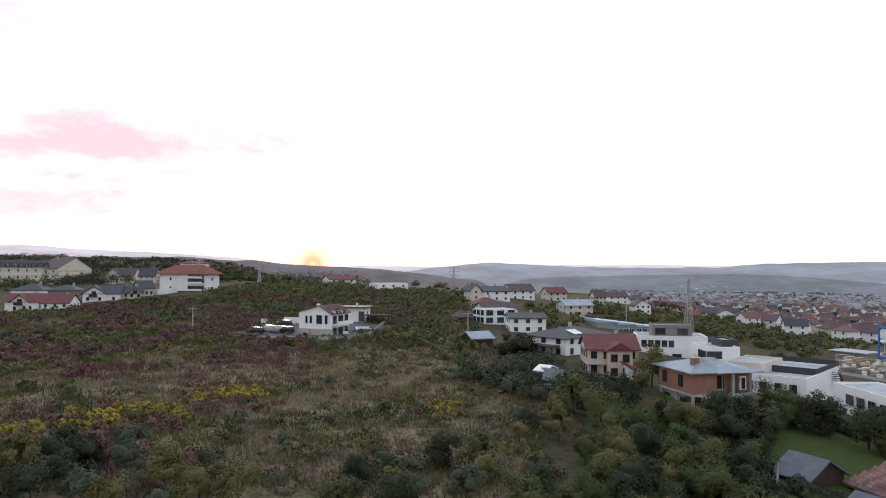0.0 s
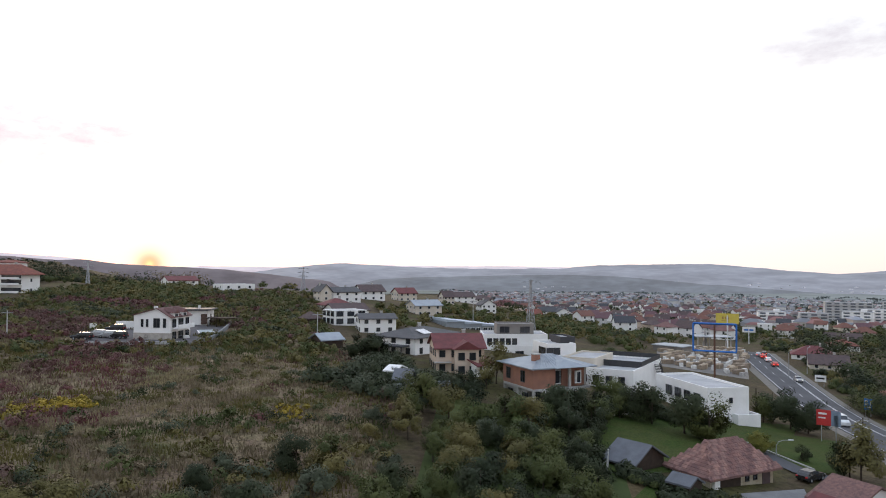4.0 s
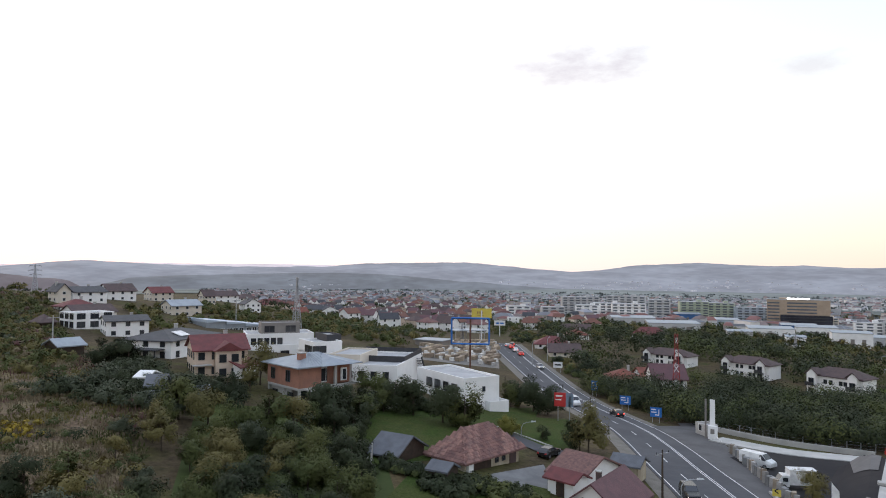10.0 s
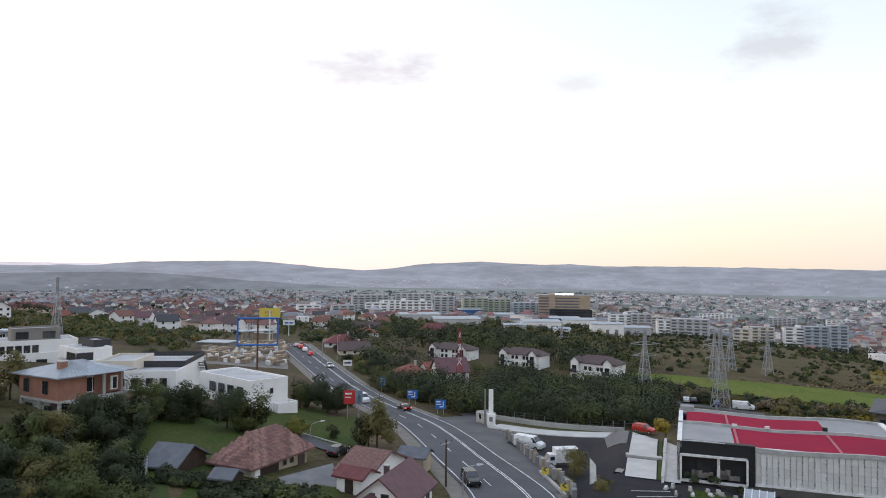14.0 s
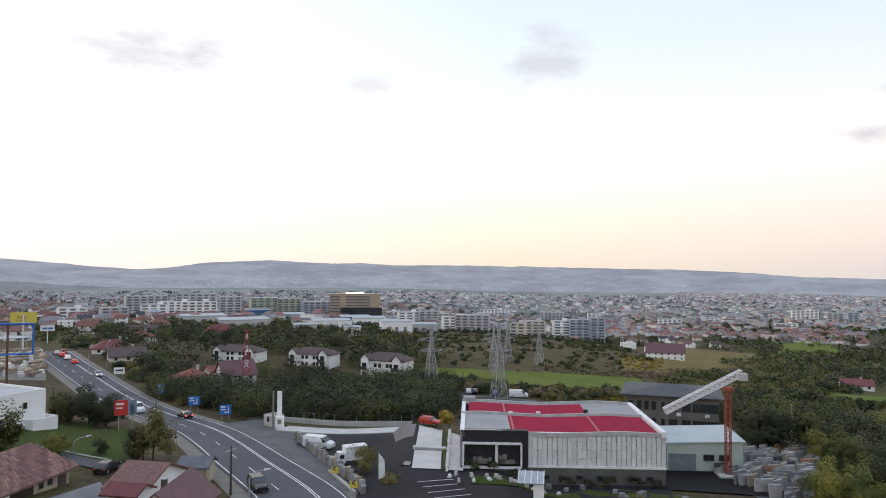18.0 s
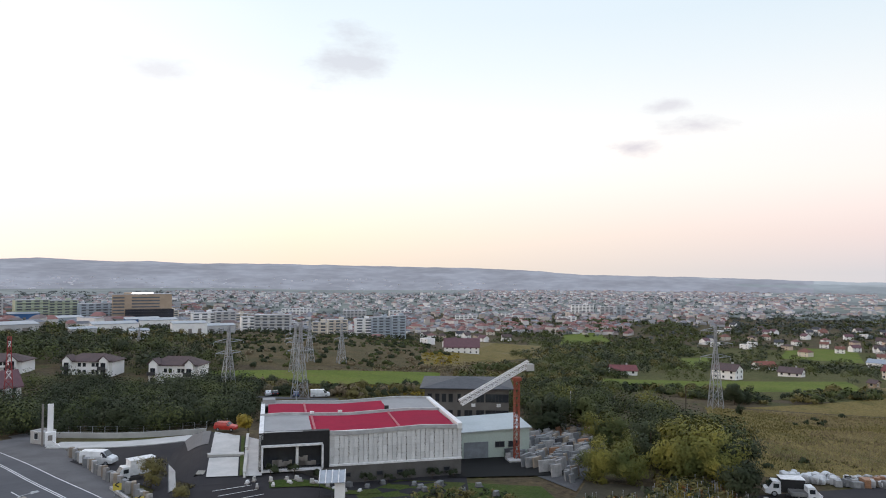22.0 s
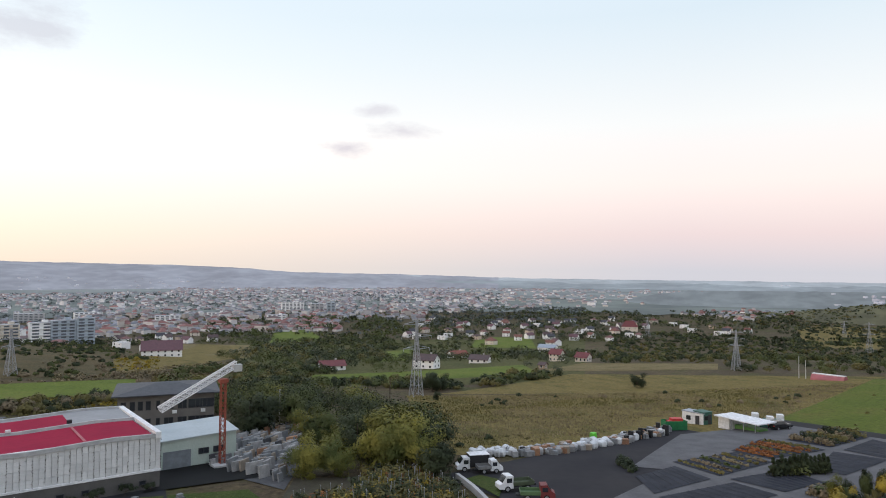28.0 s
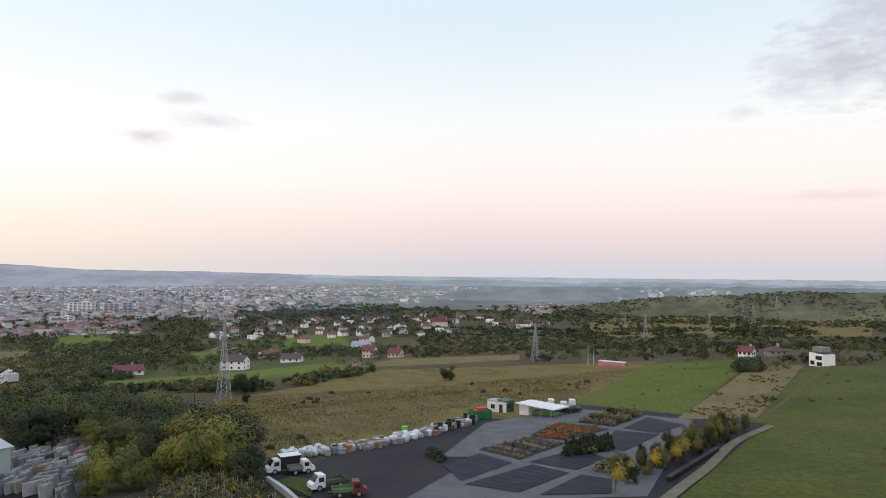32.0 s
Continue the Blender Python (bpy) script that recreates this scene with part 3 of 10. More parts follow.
def ridge_z(name, a, d):
    az, el, dist, foot, foot_z = RIDGES[name]
    top = 32 + dist * math.tan(radians(float(np.interp(a, az, el))))
    t = (dist - d) / (dist - foot)
    return top + (foot_z - top) * t * t * (3 - 2 * t)


# ---- plants ----
LEAF = {
    "green": mat("leaves_green", (0.052, 0.067, 0.02), (0.08, 0.088, 0.025), 0.08, 0.8, coord="World", island=0.12),
    "dark": mat("leaves_dark", (0.022, 0.031, 0.013), (0.038, 0.047, 0.018), 0.08, 0.8, coord="World", island=0.1),
    "olive": mat("leaves_olive", (0.14, 0.114, 0.036), (0.1, 0.09, 0.03), 0.08, 0.8, coord="World", island=0.14),
    "grey": mat("leaves_grey_green", (0.074, 0.084, 0.05), (0.056, 0.067, 0.038), 0.08, 0.8, coord="World", island=0.12),
    "maroon": mat("leaves_maroon", (0.135, 0.05, 0.052), (0.11, 0.066, 0.052), 0.08, 0.8, coord="World", island=0.16),
    "yellow": mat("leaves_yellow", (0.32, 0.22, 0.022), (0.19, 0.155, 0.03), 0.15, 0.8, coord="World", island=0.2),
    "willow": mat("leaves_yellowing", (0.17, 0.155, 0.028), (0.066, 0.08, 0.02), 0.22, 0.8, coord="World", island=0.14),
    "brown": mat("dry_stalks", (0.195, 0.15, 0.092), (0.14, 0.112, 0.067), 0.1, 0.9, coord="World", island=0.2),
    "straw": mat("pale_straw", (0.265, 0.215, 0.124), (0.2, 0.16, 0.09), 0.1, 0.9, coord="World", island=0.2),
    "orange": mat("leaves_orange", (0.26, 0.085, 0.025), (0.15, 0.07, 0.025), 0.3, 0.8, coord="World", island=0.3),
}


def leaf_mesh(name, centres, radii, per, size, rng, squash=0.8, middle=None):
    """Leaves on many small clumps, shaded softly like a crown."""
    k = len(centres)
    c = np.repeat(np.asarray(centres, float), per, 0)
    r = np.repeat(np.asarray(radii, float), per)
    n = len(c)
    d = rng.normal(size=(n, 3))
    d /= np.linalg.norm(d, axis=1)[:, None]
    p = c + d * (r * rng.uniform(0.45, 1.0, n) ** 0.6)[:, None] * np.array([1, 1, squash])
    if middle is None:
        out = 0.0
    else:
        out = p - np.repeat(middle, per, 0)
        out = out / (np.linalg.norm(out, axis=1)[:, None] + 1e-6) * 1.1
    soft = d * 0.55 + out + np.array([0, 0, 0.35])
    nr = soft + d * 0.25 + rng.normal(size=(n, 3)) * 0.3
    nr /= np.linalg.norm(nr, axis=1)[:, None]
    u = np.cross(nr, rng.normal(size=(n, 3)))
    u /= np.linalg.norm(u, axis=1)[:, None]
    v = np.cross(nr, u)
    s = (np.repeat(size, per) if np.ndim(size) else size) * rng.uniform(0.75, 1.5, n)
    u, v = u * s[:, None], v * (s * rng.uniform(0.8, 1.3, n))[:, None]
    V = np.stack([p - u - v * 0.6, p + u - v * 0.5, p + v], 1).reshape(-1, 3)
    me = bpy.data.meshes.new(name)
    me.vertices.add(3 * n)
    me.vertices.foreach_set("co", V.ravel())
    me.loops.add(3 * n)
    me.loops.foreach_set("vertex_index", np.arange(3 * n))
    me.polygons.add(n)
    me.polygons.foreach_set("loop_start", np.arange(0, 3 * n, 3))
    me.polygons.foreach_set("loop_total", np.full(n, 3))
    me.polygons.foreach_set("use_smooth", np.ones(n, bool))
    me.update(calc_edges=True)
    soft = soft + rng.normal(size=(n, 3)) * 0.14
    soft /= np.linalg.norm(soft, axis=1)[:, None]
    me.attributes.new("custom_normal", "FLOAT_VECTOR", "POINT").data.foreach_set("vector", np.repeat(soft, 3, 0).ravel())
    return me


def inside(poly, rng, count, spacing=0.0):
    """Random places within a polygon."""
    P = np.array(poly)
    lo, hi = P.min(0), P.max(0)
    out = []
    tries = 0
    while len(out) < count and tries < count * 60:
        tries += 1
        x, y = rng.uniform(lo, hi)
        hit = False
        j = len(P) - 1
        for i in range(len(P)):
            if (P[i][1] > y) != (P[j][1] > y) and x < (P[j][0] - P[i][0]) * (y - P[i][1]) / (P[j][1] - P[i][1]) + P[i][0]:
                hit = not hit
            j = i
        if not hit or blocked(x, y):
            continue
        if spacing and any((x - a) ** 2 + (y - b) ** 2 < spacing ** 2 for a, b in out[-400:]):
            continue
        out.append((x, y))
    return out


CLEAR = []
FIELDS = []


def blocked(x, y):
    if any((x - a) ** 2 + (y - b) ** 2 < r * r for a, b, r in CLEAR):
        return True
    for P in FIELDS:
        hit = False
        j = len(P) - 1
        for i in range(len(P)):
            if (P[i][1] > y) != (P[j][1] > y) and x < (P[j][0] - P[i][0]) * (y - P[i][1]) / (P[j][1] - P[i][1]) + P[i][0]:
                hit = not hit
            j = i
        if hit:
            return True
    return False


def clear(pts, r):
    for p in pts:
        CLEAR.append((p[0], p[1], r))


def scrub(name, label, pts, h, kind, seed, clumps=5, per=12, leaf=0.22, wide=0.55, category="bushes", zf=None):
    """Many plants of one sort as one mass."""
    if not pts:
        return
    rng = np.random.default_rng(seed)
    n = len(pts)
    hh = rng.uniform(h[0], h[1], n)
    zf = zf or ground_z
    base = np.array([(x, y, zf(x, y)) for x, y in pts])
    hs = np.repeat(hh, clumps)
    ang = rng.uniform(0, 6.28, n * clumps)
    rad = np.sqrt(rng.uniform(0, 1, n * clumps)) * hs * wide
    zz = hs * (0.14 + 0.66 * np.sqrt(np.maximum(0.0, 1 - (rad / (hs * wide)) ** 2))) * rng.uniform(0.6, 1.05, n * clumps)
    c = np.repeat(base, clumps, 0) + np.stack([np.cos(ang) * rad, np.sin(ang) * rad, zz], 1)
    r = hs * rng.uniform(0.2, 0.36, n * clumps)
    me = leaf_mesh(name, c, r, per, np.clip(leaf * hs / np.mean(hs), leaf * 0.6, leaf * 1.6), rng, middle=np.repeat(base, clumps, 0) + np.stack([hs * 0, hs * 0, hs * 0.25], 1))
    me.materials.append(LEAF[kind])
    return tagged(new(name, me), label, category, kind="stuff")


def tufts(name, label, pts, h, kind, seed, blades=9, spread=0.5, thick=0.05, category="grass", zf=None):
    """Upright grass: thin leaning blades in bunches."""
    if not pts:
        return
    rg = np.random.default_rng(seed)
    zf = zf or ground_z
    c = np.repeat(np.array([(x, y, zf(x, y)) for x, y in pts]), blades, 0)
    n = len(c)
    c[:, :2] += rg.normal(size=(n, 2)) * spread
    c[:, 2] += 0.02
    a = rg.uniform(0, 6.28, n)
    u = np.stack([np.cos(a), np.sin(a), 0 * a], 1) * (thick * rg.uniform(0.7, 1.6, n))[:, None]
    tip = c + np.stack([rg.normal(size=n) * 0.22, rg.normal(size=n) * 0.22, np.ones(n)], 1) * rg.uniform(h[0], h[1], n)[:, None]
    V = np.stack([c - u, c + u, tip], 1).reshape(-1, 3)
    me = bpy.data.meshes.new(name)
    me.vertices.add(3 * n)
    me.vertices.foreach_set("co", V.ravel())
    me.loops.add(3 * n)
    me.loops.foreach_set("vertex_index", np.arange(3 * n))
    me.polygons.add(n)
    me.polygons.foreach_set("loop_start", np.arange(0, 3 * n, 3))
    me.polygons.foreach_set("loop_total", np.full(n, 3))
    me.update(calc_edges=True)
    me.materials.append(LEAF[kind])
    return tagged(new(name, me), label, category, kind="stuff")


TREES = {}


def tree_proto(key, seed, h, spread, kind, leaf=0.11, clumps=72, per=64, trunk_h=0.2, conical=False, low=False):
    rng = np.random.default_rng(seed)
    B = Build()
    top = h * 0.75
    B.beam((0, 0, -0.4), (0, 0, h * trunk_h), (h * 0.05, h * 0.036), sides=7)
    B.beam((0, 0, h * trunk_h), (0.03 * h, 0.02 * h, top), (h * 0.036, h * 0.01), sides=6)
    cs, rs = [], []
    for i in range(clumps):
        if conical:
            t = rng.uniform(0, 1)
            a, rr = rng.uniform(0, 6.28), spread * (1 - t) * math.sqrt(rng.uniform(0.2, 1))
            c = (math.cos(a) * rr, math.sin(a) * rr, h * (0.12 + 0.82 * t))
            r = h * 0.09 * (1.2 - t * 0.7)
        else:
            if i % 6 == 0:
                d = rng.normal(size=3)
                d /= np.linalg.norm(d)
                if d[2] < -0.5 and not low:
                    d[2] *= -0.6
                f = rng.uniform(0.35, 1) ** 0.5 * rng.uniform(0.75, 1.15)
                tip = np.array((d[0] * spread * f, d[1] * spread * f, h * (0.46 if low else 0.53) + d[2] * h * 0.4 * f))
            c = tuple(tip + rng.normal(size=3) * h * 0.085)
            r = h * rng.uniform(0.1, 0.18)
        cs.append(c)
        rs.append(r)
    for i in range(9):
        c = cs[int(rng.integers(len(cs)))]
        B.beam((0.01 * h, 0, h * rng.uniform(trunk_h * 0.9, 0.5)), (c[0] * 0.85, c[1] * 0.85, c[2]), (h * 0.018, h * 0.005), sides=4)
    me = leaf_mesh("crown", cs, rs, per, leaf, rng, middle=np.tile((0, 0, h * 0.4), (len(cs), 1)))
    me.materials.append(LEAF[kind])
    TREES[key] = (B.mesh("trunk", BARK), me)


def tree(key, x, y, s, rz, label, group="", name="tree", category="tree"):
    t = thing(name, x, y, rz, label, category, group)
    t.scale = (s, s, s)
    part("trunk", TREES[key][0], (), t)
    part("crown", TREES[key][1], (), t)
    return t


for i in range(3):
    tree_proto(("green", i), 10 + i, 6, 2.6, "green", low=True)
    tree_proto(("dark", i), 20 + i, 6, 2.7, "dark", low=True)
    tree_proto(("olive", i), 30 + i, 6, 2.4, "olive", clumps=60, per=60)
    tree_proto(("grey", i), 40 + i, 5, 2.3, "grey", clumps=60, per=60)
    tree_proto(("willow", i), 50 + i, 8, 4.0, "willow", leaf=0.13, clumps=126, per=76, trunk_h=0.1, low=True)
tree_proto(("yellow", 0), 61, 4, 1.5, "yellow", leaf=0.16, clumps=30, per=45)
tree_proto(("spire", 0), 62, 5, 1.1, "dark", leaf=0.14, clumps=50, per=40, trunk_h=0.12, conical=True)
tree_proto(("shrub_ball", 0), 63, 1.6, 0.8, "dark", leaf=0.08, clumps=24, per=40, trunk_h=0.2)
# ---- houses on the hillside ----
def note(*pts, r=9):
    clear(pts, r)


BRICK = mat("hollow_brick", (0.34, 0.165, 0.115), (0.26, 0.135, 0.1), 0.6, 0.9, fine=0.2, bump=0.2)
METAL_ROOF = mat("grey_metal_roof", (0.3, 0.34, 0.38), (0.25, 0.28, 0.32), 0.5, 0.45, 0.3)
OLD_TILE = mat("weathered_clay_tiles", (0.23, 0.125, 0.108), (0.14, 0.085, 0.08), 2.6, 0.9, fine=0.45, bump=0.6)
PLUM = mat("plum_metal_tiles", (0.13, 0.062, 0.07), (0.1, 0.05, 0.057), 1.0, 0.6, bump=0.3)
PINK = mat("salmon_render", (0.62, 0.5, 0.4), (0.55, 0.44, 0.36), 0.4, 0.9, fine=0.06)
OLDWALL = mat("stained_plaster", (0.5, 0.44, 0.34), (0.34, 0.28, 0.2), 0.5, 0.95, fine=0.2)
WOOD = mat("dark_wood", (0.06, 0.04, 0.03), (0.04, 0.028, 0.022), 2, 0.8)
LUMBER = mat("sawn_timber", (0.38, 0.3, 0.22), (0.27, 0.215, 0.165), 2, 0.85, obj=0.3)
SLATE = mat("worn_sheet_roof", (0.13, 0.14, 0.16), (0.1, 0.105, 0.12), 0.8, 0.7, bump=0.3)

HOUSES = [
    # name, p, q, D, storeys, roof, label, options
    ("house", (-156.0, 247.1), (-144.7, 248.5), 10, 1, "gable", "white house with red tiled gable roof", dict(e=3.8, rise=2.6, nwin=2)),
    ("house", (-143.5, 247.8), (-133.9, 248.6), 9, 1, "gable", "low house with red tiled roof", dict(e=2.6, rise=2.8, roofm=R_RED)),
    ("house", (-187.8, 301.3), (-174.5, 302.8), 12, 1, "hip", "bungalow with dark hipped roof", dict(e=3.9, rise=2.9, roofm=R_DARK)),
    ("house", (-162.4, 285.1), (-151.3, 286.0), 10, 1, "hip", "grey bungalow with dark hipped roof", dict(e=4.2, rise=2.1, roofm=R_DARK, wall=GREYW)),
    ("house", (-138.1, 266.0), (-124.9, 268.3), 10, 1, "gable", "white chalet house with dark grey gable roof", dict(e=3.5, rise=2.8, roofm=R_DARK)),
    ("house", (-124.8, 270.1), (-117.8, 272.2), 7, 1, "gable", "cream house with dark gable roof", dict(e=2.6, rise=2.2, roofm=R_DARK, wall=CREAM)),
    ("house", (-120.3, 275.2), (-116.3, 279.0), 7, 1, "gable", "yellow house with grey roof", dict(e=3.6, rise=2.7, roofm=R_DARK, wall=CREAM)),
    ("house", (-199.1, 410.2), (-183.2, 410.4), 12, 2, "gable", "large cream house with dark red roof", dict(e=4.7, rise=4.7, roofm=R_BROWN, wall=CREAM)),
    ("house", (-165.9, 377.9), (-156.8, 377.7), 8, 2, "gable", "large cream house with grey roof", dict(e=4.3, rise=4.0, roofm=R_DARK, wall=CREAM)),
    ("apartment_house", (-275.6, 400.9), (-243.0, 427.4), 12, 3, "gable", "long cream apartment house with dark mansard roof", dict(e=11.4, rise=3.9, roofm=R_DARK, wall=CREAM, nwin=9)),
    ("guest_house", (-237.9, 426.9), (-247.9, 489.2), 12, 3, "gable", "tall cream guest house with brown timbered gable", dict(e=9.2, rise=7.6, roofm=R_BROWN, wall=CREAM, turn=True)),
    ("house", (-50.2, 306.8), (-39.2, 312.5), 10, 1, "gable", "hilltop house with dark red roof", dict(e=1.2, rise=1.7)),
    ("house", (-27.0, 290.8), (-14.9, 297.2), 10, 1, "flat", "low white flat-roofed house on the hill", dict(e=1.4, rise=0.0)),
    ("house", (11.0, 273.5), (15.3, 275.2), 7, 2, "gable", "small cream house with grey gable roof", dict(e=2.2, rise=2.4, wall=CREAM, roofm=R_DARK, turn=True, nwin=2)),
    ("house", (16.3, 280.6), (27.6, 284.6), 11, 2, "gable", "white modern house with dark pitched roof", dict(e=3.0, rise=1.8, roofm=R_DARK)),
    ("house", (29.9, 303.2), (40.5, 306.5), 10, 2, "gable", "house with brownish red roof", dict(e=2.2, rise=2.7, roofm=R_BROWN)),
    ("house", (12.4, 248.3), (22.2, 251.9), 9, 1, "hip", "house with dark red hipped roof", dict(e=2.0, rise=2.2)),
    ("house", (14.1, 233.0), (25.8, 237.1), 10, 1, "gable", "house with broad brownish red roof", dict(e=1.5, rise=2.1, roofm=R_BROWN)),
    ("house", (12.3, 205.7), (22.2, 209.2), 9, 2, "flat", "white flat-roofed villa with upper terrace", dict(e=4.2, rise=0.0, nwin=3, wsize=(2.2, 1.6), frame=FRAME_D)),
    ("house", (18.7, 192.7), (28.7, 193.1), 10, 2, "gable", "white house with dark mono-pitched roof", dict(e=4.4, rise=1.1, roofm=R_DARK, nwin=3, frame=FRAME_D)),
    ("house", (50.5, 331.7), (59.8, 334.2), 9, 2, "gable", "cream house with red roof", dict(e=3.2, rise=2.4, wall=CREAM)),
    ("house", (46.8, 263.1), (57.5, 265.6), 10, 2, "gable", "cream house with blue-grey metal roof", dict(e=3.4, rise=1.9, wall=CREAM, roofm=METAL_ROOF)),
    ("house", (75.9, 345.4), (81.7, 346.6), 7, 2, "gable", "yellow house with brown roof", dict(e=3.0, rise=2.8, wall=CREAM, roofm=R_BROWN)),
    ("house", (93.5, 392.8), (105.6, 394.9), 10, 2, "gable", "white house with brown roof", dict(e=3.8, rise=2.6, roofm=R_BROWN)),
    ("house", (109.5, 409.6), (121.4, 411.4), 10, 2, "hip", "white house with grey roof", dict(e=3.6, rise=2.6, roofm=R_BROWN)),
    ("house", (90.8, 327.7), (98.6, 328.8), 7, 2, "gable", "white house with gable and balcony", dict(e=3.5, rise=2.4, roofm=R_DARK, turn=True)),
    ("house", (142.2, 479.4), (163.3, 481.8), 12, 2, "hip", "white house with red hipped roof", dict(e=3.9, rise=3.1)),
    ("house", (142.9, 479.1), (165.2, 481.5), 12, 2, "hip", "pale house with red roof on the slope", dict(e=3.9, rise=3.1, wall=PINK)),
    ("house", (128.5, 366.1), (136.5, 366.7), 7, 1, "gable", "small house with orange tiled roof", dict(e=2.1, rise=2.4, roofm=R_ORANGE, wall=CREAM)),
    ("house", (174.1, 468.7), (189.7, 469.5), 12, 2, "gable", "house with grey roof", dict(e=3.4, rise=3.1, roofm=R_DARK)),
    ("house", (182.4, 465.5), (196.9, 466.0), 12, 2, "gable", "white house with grey gable roof", dict(e=3.4, rise=3.4, roofm=R_DARK, turn=True)),
    # beyond the road
    ("guest_house", (425.8, 59.8), (428.3, 38.2), 13, 2, "gable", "large white guest house with plum roof in the fields", dict(e=3.8, rise=4.8, roofm=PLUM, nwin=6)),
    ("house", (173.5, 214.8), (183.9, 206.3), 10, 1, "hip", "house with red hipped roof beside the road", dict(e=2.0, rise=2.9)),
    ("house", (163.3, 193.7), (172.5, 187.3), 10, 1, "gable", "yellowish house with dark brown roof", dict(e=2.1, rise=2.5, roofm=R_BROWN, wall=CREAM)),
    ("house", (146.3, 147.1), (153.9, 141.5), 9, 1, "hip", "low house with reddish orange tiled roof", dict(e=2.0, rise=2.4, roofm=R_ORANGE, wall=CREAM)),
    ("house", (159.3, 146.5), (164.6, 144.2), 7, 1, "gable", "house with faded red roof", dict(e=1.6, rise=2.1, roofm=R_ORANGE)),
    ("house", (150.2, 134.1), (157.7, 128.9), 9, 2, "gable", "white house with dark plum roof", dict(e=3.3, rise=3.4, roofm=PLUM, sh=2.4)),
    ("house", (273.4, 313.5), (286.9, 303.2), 10, 1, "gable", "house with brownish roof", dict(e=2.8, rise=3.0, roofm=R_BROWN)),
    ("house", (231.6, 262.4), (241.0, 256.0), 10, 1, "hip", "house with reddish roof among trees", dict(e=2.3, rise=2.3, roofm=R_ORANGE)),
    ("house", (269.9, 256.0), (280.4, 241.8), 10, 1, "hip", "large house with red roof", dict(e=3.0, rise=3.6)),
    ("house", (361.4, -161.9), (356.5, -166.2), 7, 2, "gable", "cream house with red gable roof in the fields", dict(e=3.8, rise=2.4, wall=CREAM)),
    ("house", (343.0, -168.8), (337.8, -173.0), 7, 1, "gable", "cream house with red roof", dict(e=2.8, rise=2.2, wall=CREAM)),
    ("house", (327.4, -75.8), (320.8, -84.1), 8, 2, "gable", "white house with dark roof beside the pylon", dict(e=3.7, rise=2.4, roofm=R_BROWN)),
    ("house", (322.3, -31.3), (323.3, -42.7), 9, 1, "gable", "low house with dark red roof among trees", dict(e=1.7, rise=1.9)),
    ("house", (512.3, -149.8), (513.9, -162.8), 12, 1, "gable", "low house with orange-red roof", dict(e=2.5, rise=2.9, roofm=R_ORANGE)),
    ("house", (666.9, -286.0), (654.7, -299.4), 12, 1, "gable", "long house with blue-grey roof", dict(e=4.7, rise=2.9, roofm=METAL_ROOF)),
    ("house", (362.9, -115.1), (357.5, -124.0), 9, 1, "gable", "small house with brown roof", dict(e=1.8, rise=2.1, roofm=R_BROWN)),
    ("hut", (295.8, -127.3), (293.7, -129.2), 4, 1, "gable", "small orange wooden hut", dict(e=1.6, rise=1.0, roofm=R_BROWN, wall=LUMBER, nwin=1, chimney=False)),
    ("house", (944.8, -542.2), (932.5, -562.7), 12, 2, "hip", "large house with red hipped roof", dict(e=8.0, rise=8.9, wall=CREAM)),
    ("house", (168.5, -229.6), (163.6, -230.6), 5, 1, "gable", "white bungalow with red roof", dict(e=1.5, rise=1.7, turn=False)),
    ("house", (157.5, -232.7), (154.1, -238.0), 5, 1, "hip", "bungalow with dull red roof", dict(e=1.4, rise=1.6, roofm=R_BROWN, wall=GREYW)),
]
BUILT = {}
for nm, p, q, D, st, rf, lb, kw in HOUSES:
    kw["sh"] = max(2.2, kw.pop("e") / st)
    kw.setdefault("wsize", (1.1, min(1.4, kw["sh"] * 0.5)))
    BUILT[lb] = corner_house(nm, p, q, D, st, rf, lb, **kw)
    note(p, q, ((p[0] + q[0]) / 2, (p[1] + q[1]) / 2), r=8)


def solid(parent, name, material, *boxes, label=""):
    ob = None
    for b in boxes:
        B = Build()
        B.box(*b)
        ob = part(name, B, material, parent, label)
    return ob


def at_corner(name, p, q, label, category, group="", z=None):
    """An empty at p with x along the front wall and y away from the camera."""
    p, q = Vector(p), Vector(q)
    d = q - p
    t = thing(name, p.x, p.y, math.degrees(math.atan2(d.y, d.x)), label, category, group, z=min(ground_z(*p), ground_z(*q)) if z is None else z)
    note(p, q, (p + q) / 2, r=9)
    return t, d.length


def win(t, x, y, z, w, h, side="f", frame=FRAME_W):
    r = {"f": 0, "b": 180, "l": -90, "r": 90}[side]
    return part("window", window_mesh(w, h, frame), (), t, loc=(x, y, z), rz=radians(r))


